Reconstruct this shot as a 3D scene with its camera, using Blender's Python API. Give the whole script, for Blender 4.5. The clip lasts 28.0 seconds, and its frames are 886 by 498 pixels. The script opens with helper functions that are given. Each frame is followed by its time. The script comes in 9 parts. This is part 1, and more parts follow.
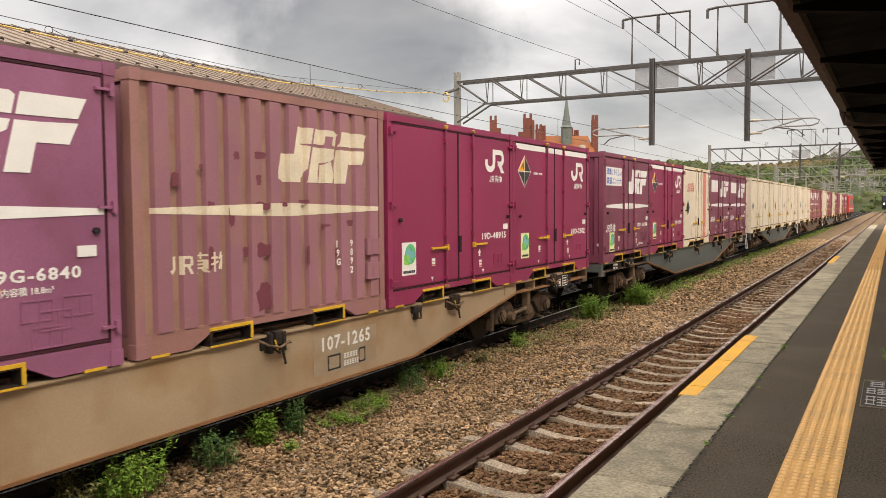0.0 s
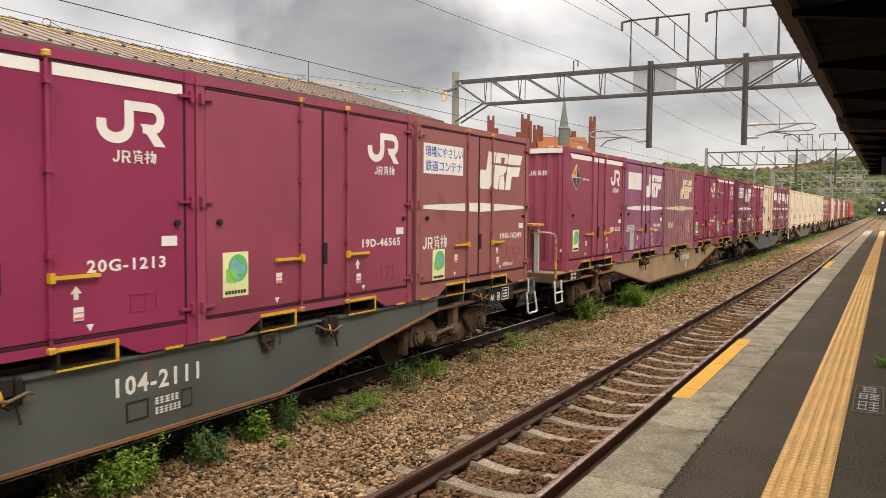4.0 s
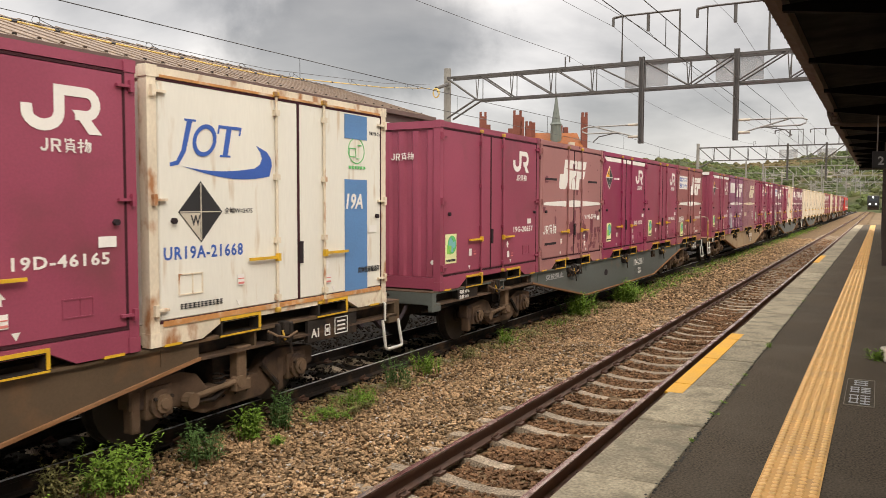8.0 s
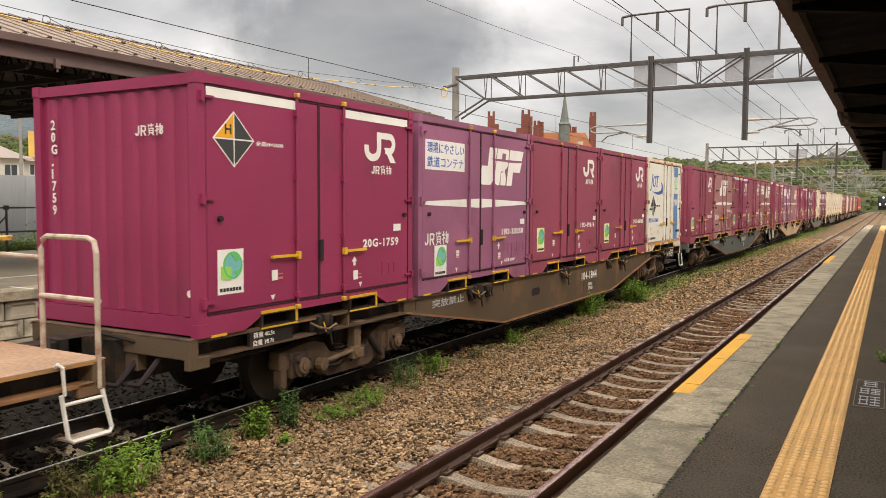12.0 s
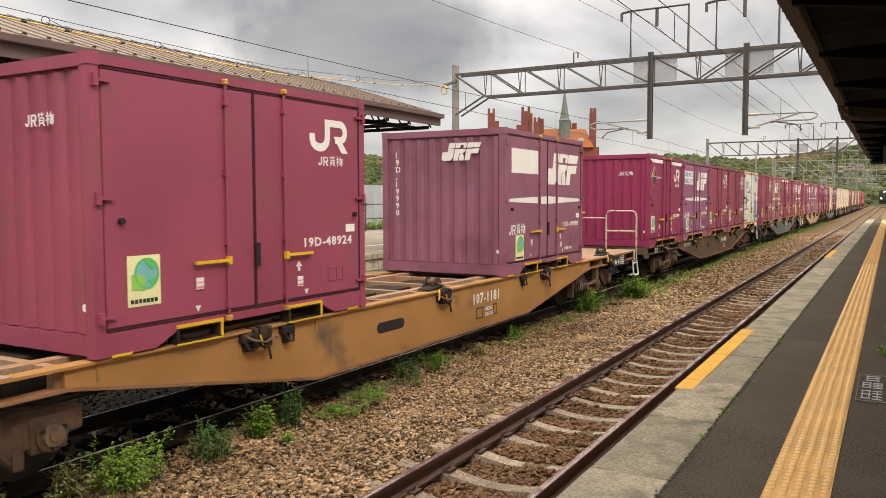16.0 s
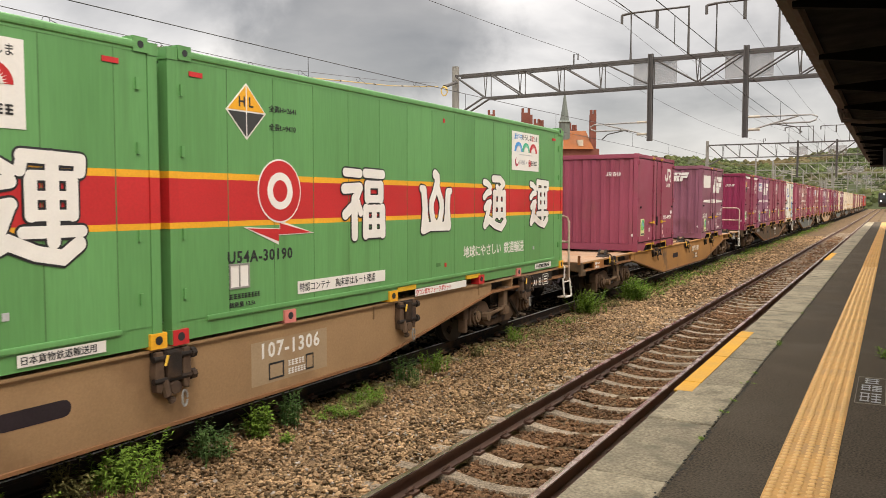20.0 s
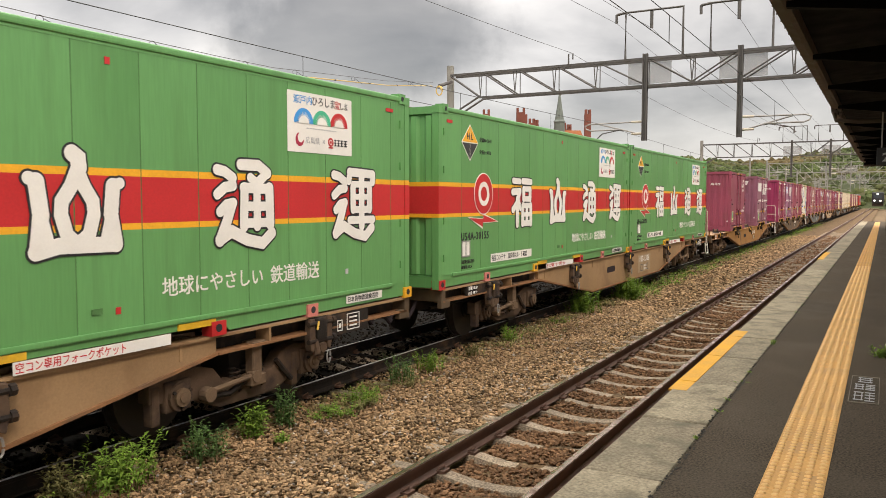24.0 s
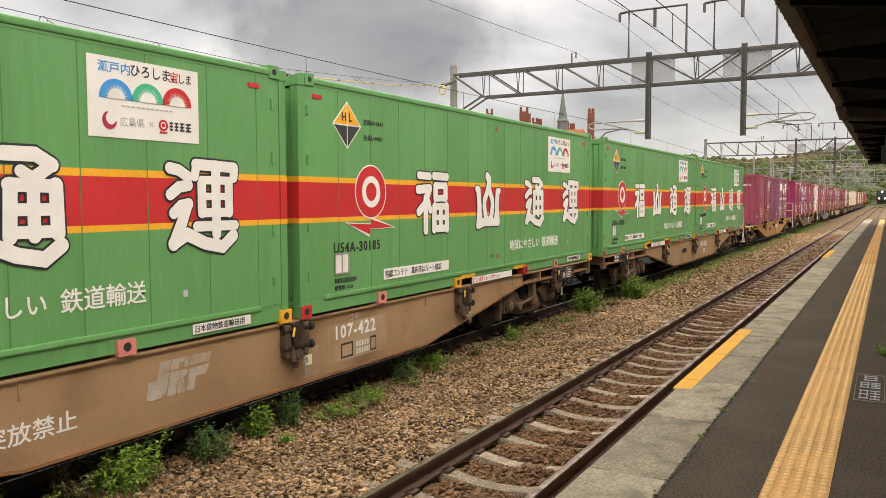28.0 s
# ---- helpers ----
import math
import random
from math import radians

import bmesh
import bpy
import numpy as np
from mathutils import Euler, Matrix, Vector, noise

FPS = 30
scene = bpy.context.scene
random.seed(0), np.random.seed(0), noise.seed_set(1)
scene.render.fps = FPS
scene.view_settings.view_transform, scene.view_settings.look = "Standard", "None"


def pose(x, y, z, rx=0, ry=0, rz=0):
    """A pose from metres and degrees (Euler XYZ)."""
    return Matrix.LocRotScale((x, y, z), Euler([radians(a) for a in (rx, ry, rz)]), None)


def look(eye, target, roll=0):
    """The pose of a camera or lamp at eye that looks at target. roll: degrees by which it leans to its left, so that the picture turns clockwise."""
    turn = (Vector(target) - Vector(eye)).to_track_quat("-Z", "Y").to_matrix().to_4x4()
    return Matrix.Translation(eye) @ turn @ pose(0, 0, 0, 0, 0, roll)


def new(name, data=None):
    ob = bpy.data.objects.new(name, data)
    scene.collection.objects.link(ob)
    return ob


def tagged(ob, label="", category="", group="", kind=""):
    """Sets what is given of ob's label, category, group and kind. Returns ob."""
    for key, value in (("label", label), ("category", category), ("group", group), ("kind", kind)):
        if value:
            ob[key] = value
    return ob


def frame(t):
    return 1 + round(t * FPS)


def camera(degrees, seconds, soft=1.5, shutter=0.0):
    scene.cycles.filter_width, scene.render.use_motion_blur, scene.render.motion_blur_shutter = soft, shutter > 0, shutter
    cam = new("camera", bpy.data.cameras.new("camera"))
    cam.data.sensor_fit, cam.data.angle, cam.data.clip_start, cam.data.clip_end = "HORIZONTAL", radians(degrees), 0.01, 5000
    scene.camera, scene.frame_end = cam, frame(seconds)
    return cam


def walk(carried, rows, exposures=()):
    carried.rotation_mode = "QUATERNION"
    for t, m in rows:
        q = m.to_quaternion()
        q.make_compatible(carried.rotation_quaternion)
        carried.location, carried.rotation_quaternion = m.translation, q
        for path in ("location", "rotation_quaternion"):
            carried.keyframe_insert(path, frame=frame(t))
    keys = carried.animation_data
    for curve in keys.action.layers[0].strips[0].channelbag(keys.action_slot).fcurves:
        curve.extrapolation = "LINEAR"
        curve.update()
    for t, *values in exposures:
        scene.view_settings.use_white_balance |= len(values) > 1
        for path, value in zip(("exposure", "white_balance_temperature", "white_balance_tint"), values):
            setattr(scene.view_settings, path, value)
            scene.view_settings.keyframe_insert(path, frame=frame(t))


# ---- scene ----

# ---- camera: a hand-held view from the platform, swaying a little ----
EYE_Z = 2.307
cam = camera(58.73, 28.0, soft=0.6, shutter=0.1)


def aim(yaw, pitch, roll):
    return pose(0, 0, EYE_Z, 90 + pitch, 0, yaw) @ pose(0, 0, 0, 0, 0, roll)


walk(cam, [(t, aim(yaw, pitch, roll)) for t, yaw, pitch, roll in (
    (0, 29.828, -3.098, -0.399), (0.5, 29.782, -3.140, -0.515), (1, 29.775, -3.188, -0.399), (1.5, 29.860, -3.179, -0.255),
    (2, 29.915, -3.133, -0.011), (2.5, 29.920, -3.101, 0.156), (3, 29.838, -3.098, 0.330), (3.5, 29.681, -3.095, 0.407),
    (5.5, 29.093, -3.377, 0.636), (6, 28.979, -3.367, 0.538), (6.5, 28.881, -3.359, 0.475), (7, 28.880, -3.356, 0.342),
    (7.5, 28.929, -3.374, 0.235), (8, 28.996, -3.398, 0.180), (8.5, 29.128, -3.421, 0.110), (9, 29.259, -3.424, 0.035),
    (9.5, 29.411, -3.461, 0.110), (10, 29.536, -3.489, 0.187), (10.5, 29.628, -3.479, 0.228), (11, 29.642, -3.453, 0.269),
    (11.5, 29.627, -3.436, 0.286), (12, 29.573, -3.445, 0.303), (12.5, 29.503, -3.471, 0.354), (14.5, 29.414, -3.494, 0.228),
    (15, 29.472, -3.516, 0.133), (15.5, 29.562, -3.575, -0.016), (16, 29.648, -3.620, -0.157), (16.5, 29.712, -3.694, -0.204),
    (17, 29.763, -3.750, -0.223), (17.5, 29.785, -3.771, -0.240), (18, 29.826, -3.785, -0.243), (18.5, 29.853, -3.743, -0.229),
    (19, 29.814, -3.670, -0.108), (19.5, 29.755, -3.603, -0.018), (20, 29.616, -3.530, 0.035), (20.5, 29.458, -3.501, 0.102),
    (21, 29.296, -3.494, 0.131), (21.5, 29.220, -3.515, 0.155), (23.5, 29.219, -3.575, 0.075), (24, 29.249, -3.569, 0.048),
    (24.5, 29.231, -3.542, 0.003), (25, 29.216, -3.533, -0.030), (25.5, 29.227, -3.538, -0.097), (26, 29.265, -3.543, -0.148),
    (26.5, 29.330, -3.575, -0.202), (27, 29.385, -3.600, -0.226), (27.5, 29.443, -3.622, -0.206), (28, 29.524, -3.599, -0.190),
)], exposures=((0, 0.0, 6850, 12.5), (28, 0.0, 6850, 12.5)))

# ---- how far the train has rolled, in metres, at each half second ----
ROLLED = (
    (0, -0.00), (0.5, 2.43), (1, 4.85), (1.5, 7.24), (2, 9.59), (2.5, 11.87), (3, 14.09), (3.5, 16.24),
    (4, 18.34), (4.5, 20.40), (5, 22.44), (5.5, 24.49), (6, 26.53), (6.5, 28.59), (7, 30.63), (7.5, 32.66),
    (8, 34.67), (8.5, 36.67), (9, 38.66), (9.5, 40.67), (10, 42.71), (10.5, 44.75), (11, 46.78), (11.5, 48.78),
    (12, 50.76), (12.5, 52.73), (13, 54.66), (13.5, 56.60), (14, 58.55), (14.5, 60.52), (15, 62.51), (15.5, 64.51),
    (16, 66.49), (16.5, 68.47), (17, 70.44), (17.5, 72.39), (18, 74.34), (18.5, 76.30), (19, 78.27), (19.5, 80.26),
    (20, 82.26), (20.5, 84.27), (21, 86.26), (21.5, 88.23), (22, 90.16), (22.5, 92.03), (23, 93.82), (23.5, 95.50),
    (24, 97.04), (24.5, 98.45), (25, 99.72), (25.5, 100.87), (26, 101.87), (26.5, 102.73), (27, 103.45), (27.5, 104.00),
    (28, 104.38),
)

# ---- sky and sun: overcast, brighter overhead ----
world = bpy.data.worlds.new("overcast_sky")
scene.world = world
world.use_nodes = True
wt = world.node_tree
wt.nodes.clear()


def wnode(kind, **values):
    n = wt.nodes.new(kind)
    for k, v in values.items():
        n.inputs[k].default_value = v
    return n


SUN_UP, SUN_ROUND = 44, 118     # degrees above the horizon; clockwise from +Y
coord = wnode("ShaderNodeTexCoord")
squash = wnode("ShaderNodeMapping", Scale=(1.0, 1.0, 2.6), Location=(0.35, 0.1, 0.0))
cloud = wnode("ShaderNodeTexNoise", Scale=2.3, Detail=7.0, Roughness=0.52, Distortion=0.25)
tone = wnode("ShaderNodeValToRGB")
tone.color_ramp.elements[0].position, tone.color_ramp.elements[0].color = 0.36, (0.36, 0.36, 0.36, 1)
tone.color_ramp.elements[1].position, tone.color_ramp.elements[1].color = 0.66, (0.95, 0.935, 0.905, 1)
mid = tone.color_ramp.elements.new(0.5)
mid.color = (0.66, 0.655, 0.645, 1)
split = wnode("ShaderNodeSeparateXYZ")
rise = wt.nodes.new("ShaderNodeMapRange")
rise.inputs["From Min"].default_value, rise.inputs["From Max"].default_value = 0.30, 0.72
rise.inputs["To Min"].default_value, rise.inputs["To Max"].default_value = 1.0, 4.4
bright = wt.nodes.new("ShaderNodeVectorMath")
bright.operation = "SCALE"
air = wt.nodes.new("ShaderNodeTexSky")
air.sky_type, air.sun_disc = "NISHITA", False
air.sun_elevation, air.sun_rotation = radians(SUN_UP), radians(SUN_ROUND)
both = wt.nodes.new("ShaderNodeMixRGB")
both.blend_type = "ADD"
both.inputs[0].default_value = 0.02
# one heavy grey cloud low in the north-west, with a ragged edge
heavy = wt.nodes.new("ShaderNodeVectorMath")
heavy.operation = "DISTANCE"
heavy.inputs[1].default_value = (-0.572, 0.797, 0.21)
stretch = wnode("ShaderNodeMapping", Scale=(1.0, 1.0, 1.6), Location=(0.0, 0.0, -0.12))
ragged = wnode("ShaderNodeTexNoise", Scale=6.5, Detail=8.0, Roughness=0.6)
wobble = wt.nodes.new("ShaderNodeMath")
wobble.operation = "MULTIPLY_ADD"
wobble.inputs[1].default_value = 0.27
core = wt.nodes.new("ShaderNodeMapRange")
core.interpolation_type = "SMOOTHSTEP"
core.inputs["From Min"].default_value, core.inputs["From Max"].default_value = 0.22, 0.335
core.inputs["To Min"].default_value, core.inputs["To Max"].default_value = 0.42, 1.0
shade = wt.nodes.new("ShaderNodeVectorMath")
shade.operation = "SCALE"
for a, b in ((coord.outputs["Generated"], stretch.inputs[0]), (stretch.outputs[0], heavy.inputs[0]), (coord.outputs["Generated"], ragged.inputs["Vector"]), (ragged.outputs[0], wobble.inputs[0]),
             (heavy.outputs["Value"], wobble.inputs[2]), (wobble.outputs[0], core.inputs[0]), (bright.outputs[0], shade.inputs[0]), (core.outputs[0], shade.inputs["Scale"])):
    wt.links.new(a, b)
# bright breaks on either side of it
lit = shade.outputs[0]
for where, most, near, far in (((-0.37, 0.905, 0.205), 1.27, 0.17, 0.30), ((-0.655, 0.73, 0.175), 1.08, 0.17, 0.25)):
    gap = wt.nodes.new("ShaderNodeVectorMath")
    gap.operation = "DISTANCE"
    gap.inputs[1].default_value = where
    gapw = wt.nodes.new("ShaderNodeMath")
    gapw.operation = "MULTIPLY_ADD"
    gapw.inputs[1].default_value = 0.30
    glow = wt.nodes.new("ShaderNodeMapRange")
    glow.interpolation_type = "SMOOTHSTEP"
    glow.inputs["From Min"].default_value, glow.inputs["From Max"].default_value = near, far
    glow.inputs["To Min"].default_value, glow.inputs["To Max"].default_value = most, 1.0
    lift = wt.nodes.new("ShaderNodeVectorMath")
    lift.operation = "SCALE"
    for a, b in ((coord.outputs["Generated"], gap.inputs[0]), (ragged.outputs[0], gapw.inputs[0]), (gap.outputs["Value"], gapw.inputs[2]), (gapw.outputs[0], glow.inputs[0]), (lit, lift.inputs[0]), (glow.outputs[0], lift.inputs["Scale"])):
        wt.links.new(a, b)
    lit = lift.outputs[0]
back = wnode("ShaderNodeBackground", Strength=1.0)
wout = wt.nodes.new("ShaderNodeOutputWorld")
for a, b in ((coord.outputs["Generated"], squash.inputs[0]), (squash.outputs[0], cloud.inputs["Vector"]), (cloud.outputs[0], tone.inputs[0]),
             (coord.outputs["Generated"], split.inputs[0]), (split.outputs[2], rise.inputs[0]), (tone.outputs[0], bright.inputs[0]),
             (rise.outputs[0], bright.inputs["Scale"]), (lift.outputs[0], both.inputs[1]), (air.outputs[0], both.inputs[2]),
             (both.outputs[0], back.inputs[0]), (back.outputs[0], wout.inputs[0])):
    wt.links.new(a, b)

sun = new("sun", bpy.data.lights.new("sun", "SUN"))
sun.data.energy, sun.data.angle, sun.data.color = 1.5, radians(18), (1.0, 0.90, 0.76)
sx, sy = math.sin(radians(SUN_ROUND)), math.cos(radians(SUN_ROUND))
sun.matrix_world = look((40 * sx, 40 * sy, 40 * math.tan(radians(SUN_UP))), (0, 0, 0))
scene.view_settings.exposure = 0.0


# ---- materials ----
def mat(name, base, rough=0.6, metal=0.0, var=0.18, scale=2.0, stain=None, stain_at=(0.55, 0.75), stain_scale=1.2, grain=0.08, grain_scale=45.0,
        bump=0.15, bump_scale=60.0, piece=0.0, island=0.0, streak=1.0, glow=0.0):
    """A surface with large and fine variation of its colour, stains of their own shape, and relief."""
    m = bpy.data.materials.new(name)
    m.use_nodes = True
    t = m.node_tree
    bsdf = t.nodes["Principled BSDF"]
    bsdf.inputs["Metallic"].default_value = metal
    link = t.links.new
    co = t.nodes.new("ShaderNodeTexCoord")
    mp = t.nodes.new("ShaderNodeMapping")
    mp.inputs["Scale"].default_value = (1, 1, streak)
    info = t.nodes.new("ShaderNodeObjectInfo")
    shift = t.nodes.new("ShaderNodeVectorMath")
    shift.operation = "MULTIPLY_ADD"
    shift.inputs[1].default_value = (37, 53, 11)
    link(info.outputs["Random"], shift.inputs[0])
    link(co.outputs["Object"], shift.inputs[2])
    link(shift.outputs[0], mp.inputs[0])

    def noise_tex(sc, det):
        n = t.nodes.new("ShaderNodeTexNoise")
        n.inputs["Scale"].default_value, n.inputs["Detail"].default_value = sc, det
        link(mp.outputs[0], n.inputs["Vector"])
        return n.outputs[0]

    def remap(src, a, b, lo=0.25, hi=0.75):
        r = t.nodes.new("ShaderNodeMapRange")
        for k, v in zip(("From Min", "From Max", "To Min", "To Max"), (lo, hi, a, b)):
            r.inputs[k].default_value = v
        link(src, r.inputs[0])
        return r.outputs[0]

    def math_node(op, a, b):
        n = t.nodes.new("ShaderNodeMath")
        n.operation = op
        for i, v in enumerate((a, b)):
            if isinstance(v, float):
                n.inputs[i].default_value = v
            else:
                link(v, n.inputs[i])
        return n.outputs[0]

    big = noise_tex(scale, 4)
    fine = noise_tex(grain_scale, 3)
    value = math_node("MULTIPLY", remap(big, 1 - var, 1 + var), remap(fine, 1 - grain, 1 + grain))
    if piece:
        value = math_node("MULTIPLY", value, remap(info.outputs["Random"], 1 - piece, 1 + piece, 0, 1))
    if island:
        geo = t.nodes.new("ShaderNodeNewGeometry")
        value = math_node("MULTIPLY", value, remap(geo.outputs["Random Per Island"], 1 - island, 1 + island, 0, 1))
    col = t.nodes.new("ShaderNodeVectorMath")
    col.operation = "SCALE"
    col.inputs[0].default_value = base[:3]
    link(value, col.inputs["Scale"])
    out = col.outputs[0]
    if stain:
        mix = t.nodes.new("ShaderNodeMixRGB")
        link(remap(noise_tex(stain_scale, 6), 0, 1, *stain_at), mix.inputs[0])
        link(out, mix.inputs[1])
        mix.inputs[2].default_value = (*stain, 1)
        out = mix.outputs[0]
    link(out, bsdf.inputs["Base Color"])
    link(remap(big, max(rough - 0.12, 0.05), min(rough + 0.12, 1)), bsdf.inputs["Roughness"])
    if glow:
        link(out, bsdf.inputs["Emission Color"])
        bsdf.inputs["Emission Strength"].default_value = glow
    if bump:
        bp = t.nodes.new("ShaderNodeBump")
        bp.inputs["Strength"].default_value, bp.inputs["Distance"].default_value = bump, 0.01
        link(noise_tex(bump_scale, 4), bp.inputs["Height"])
        link(bp.outputs[0], bsdf.inputs["Normal"])
    return m


WINE_DULL = mat("dull_wine_paint", (0.27, 0.052, 0.088), 0.5, var=0.14, scale=0.8, stain=(0.21, 0.07, 0.075), stain_at=(0.55, 0.85), grain=0.12, bump=0.06, bump_scale=6)
WINE = mat("wine_red_paint", (0.268, 0.05, 0.088), 0.45, var=0.16, scale=0.8, stain=(0.15, 0.045, 0.05), stain_at=(0.58, 0.85), bump=0.05, bump_scale=6)
WINE2 = mat("fresh_wine_paint", (0.258, 0.026, 0.08), 0.4, var=0.12, scale=0.8, stain=(0.12, 0.03, 0.04), stain_at=(0.62, 0.9), bump=0.05, bump_scale=6)
VIOLET = mat("faded_violet_paint", (0.265, 0.092, 0.165), 0.5, var=0.18, scale=0.9, stain=(0.17, 0.05, 0.075), stain_at=(0.55, 0.8), bump=0.05, bump_scale=6)
PURPLE = mat("faded_purple_paint", (0.245, 0.09, 0.132), 0.5, var=0.18, scale=0.9, stain=(0.14, 0.045, 0.05), stain_at=(0.55, 0.8), bump=0.05, bump_scale=6)
RIBBED = mat("bleached_mauve_paint", (0.29, 0.125, 0.15), 0.6, var=0.15, scale=0.9, stain=(0.30, 0.155, 0.12), stain_at=(0.5, 0.75), stain_scale=1.2, bump=0.06, bump_scale=6)
RIB_FRAME = mat("tan_brown_frame_paint", (0.29, 0.14, 0.115), 0.65, var=0.18, scale=2, stain=(0.27, 0.12, 0.135), stain_at=(0.5, 0.75), stain_scale=2, bump=0.08)
GROOVE = mat("rust_tan_groove_paint", (0.29, 0.165, 0.115), 0.7, var=0.2, scale=2, stain=(0.24, 0.105, 0.075), stain_at=(0.5, 0.75), stain_scale=3, bump=0.1)
MAUVE_WINE = mat("purple_wine_paint", (0.20, 0.05, 0.085), 0.5, var=0.15, scale=0.9, stain=(0.12, 0.035, 0.045), stain_at=(0.55, 0.8), bump=0.05, bump_scale=6)
FADED = mat("faded_red_brown_paint", (0.275, 0.092, 0.088), 0.6, var=0.15, scale=0.9, stain=(0.15, 0.045, 0.05), stain_at=(0.6, 0.75), stain_scale=2.0, bump=0.06, bump_scale=6)
PATCHY = mat("bleached_red_paint", (0.32, 0.14, 0.132), 0.65, var=0.14, scale=0.8, stain=(0.13, 0.02, 0.035), stain_at=(0.68, 0.695), stain_scale=4.5, bump=0.06, bump_scale=6)
GREEN = mat("green_container_paint", (0.112, 0.295, 0.096), 0.4, var=0.12, scale=0.7, stain=(0.08, 0.20, 0.06), stain_at=(0.55, 0.9), stain_scale=5.0, streak=0.07, bump=0.04, bump_scale=5)
CREAM = mat("cream_container_paint", (0.70, 0.60, 0.46), 0.5, var=0.1, scale=1.0, stain=(0.35, 0.2, 0.1), stain_at=(0.62, 0.8), stain_scale=2.5)
WHITE_RUSTY = mat("rusty_white_paint", (0.70, 0.68, 0.60), 0.45, var=0.06, scale=1.0, stain=(0.46, 0.31, 0.15), stain_at=(0.6, 0.78), stain_scale=7.0, streak=0.16, grain=0.03, bump=0.04)
RUST_EDGE = mat("orange_rusted_edge", (0.48, 0.22, 0.07), 0.75, var=0.25, scale=5, stain=(0.60, 0.48, 0.34), stain_at=(0.5, 0.7), stain_scale=7)
RUSTY_RAIL = mat("rust_streaked_cream", (0.64, 0.56, 0.43), 0.65, stain=(0.33, 0.14, 0.05), stain_at=(0.52, 0.68), stain_scale=6, streak=0.5)
WHITE = mat("white_lettering", (0.73, 0.705, 0.655), 0.6, var=0.06, scale=3, stain=(0.56, 0.47, 0.4), stain_at=(0.6, 0.85), grain=0.03, bump=0)
FADED_MARK = mat("faded_grey_mark", (0.39, 0.33, 0.26), 0.7, var=0.2, scale=3, stain=(0.33, 0.22, 0.13), stain_at=(0.5, 0.7), stain_scale=4, bump=0)
CREAM_MARK = mat("yellowed_white_paint", (0.66, 0.57, 0.42), 0.6, var=0.12, scale=3, bump=0)
RED = mat("red_band_paint", (0.50, 0.022, 0.024), 0.45, var=0.1, bump=0.03)
ORANGE = mat("orange_line_paint", (0.76, 0.37, 0.02), 0.45, var=0.1, bump=0.03)
BLUE = mat("blue_paint", (0.035, 0.10, 0.38), 0.45, var=0.1, bump=0.03)
LIGHT_BLUE = mat("light_blue_paint", (0.09, 0.21, 0.42), 0.5, var=0.12, bump=0.03)
LEAF_GREEN = mat("green_print", (0.10, 0.45, 0.13), 0.5, var=0.1, bump=0)
PALE_YELLOW = mat("pale_yellow_sticker", (0.72, 0.72, 0.38), 0.5, var=0.1, bump=0)
GLOBE_BLUE = mat("printed_globe_blue", (0.16, 0.42, 0.42), 0.5, var=0.1, bump=0)
FRESH_GREEN = mat("printed_fresh_green", (0.25, 0.55, 0.09), 0.5, var=0.1, bump=0)
DARK_GREY = mat("dark_grey_sign_paint", (0.035, 0.036, 0.036), 0.5, var=0.1, bump=0)
PEELED = mat("peeled_dark_red_primer", (0.155, 0.035, 0.05), 0.6, var=0.2, scale=6)
GREEN_SEAM = mat("dirty_green_seam", (0.065, 0.17, 0.05), 0.6, var=0.25, scale=5)
SKY_BLUE = mat("printed_sky_blue", (0.04, 0.27, 0.62), 0.5, var=0.05, bump=0)
SEA_GREEN = mat("printed_sea_green", (0.05, 0.42, 0.24), 0.5, var=0.05, bump=0)
DEEP_RED = mat("printed_deep_red", (0.36, 0.02, 0.05), 0.5, var=0.05, bump=0)
SILL_CLEAN = mat("clean_grey_brown_paint", (0.345, 0.262, 0.175), 0.7, var=0.15, scale=1.5, stain=(0.30, 0.19, 0.10), stain_at=(0.52, 0.8), stain_scale=2.5)
BLACK = mat("black_paint", (0.02, 0.02, 0.022), 0.5, bump=0.03)
YELLOW = mat("yellow_paint", (0.62, 0.365, 0.02), 0.5, var=0.14, stain=(0.3, 0.2, 0.08), stain_at=(0.62, 0.8), stain_scale=5)
PINK = mat("pale_red_paint", (0.62, 0.2, 0.17), 0.5, var=0.1)
DOOR_SEAL = mat("dark_wine_door_seal", (0.05, 0.017, 0.022), 0.75, var=0.2)
SEAL = mat("black_rubber_seal", (0.03, 0.022, 0.025), 0.8)
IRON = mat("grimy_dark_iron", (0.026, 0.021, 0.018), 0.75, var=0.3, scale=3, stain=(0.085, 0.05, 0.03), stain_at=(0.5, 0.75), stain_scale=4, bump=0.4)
BROWN_IRON = mat("brown_dusty_iron", (0.105, 0.068, 0.045), 0.8, var=0.3, scale=3, stain=(0.05, 0.035, 0.03), stain_at=(0.5, 0.7), stain_scale=4, bump=0.3)
RUST = mat("orange_rust", (0.30, 0.125, 0.04), 0.85, var=0.25, scale=2, stain=(0.12, 0.055, 0.03), stain_at=(0.5, 0.75), stain_scale=3, bump=0.3)
DECK = mat("rusted_steel_deck", (0.33, 0.215, 0.14), 0.8, var=0.25, scale=1.5, stain=(0.34, 0.18, 0.095), stain_at=(0.5, 0.7), stain_scale=1.3, grain=0.2, grain_scale=25, bump=0.3)
SILL_EDGE = mat("rust_brown_flange", (0.25, 0.125, 0.06), 0.8, var=0.25, scale=2, stain=(0.1, 0.07, 0.05), stain_at=(0.55, 0.8), stain_scale=2)
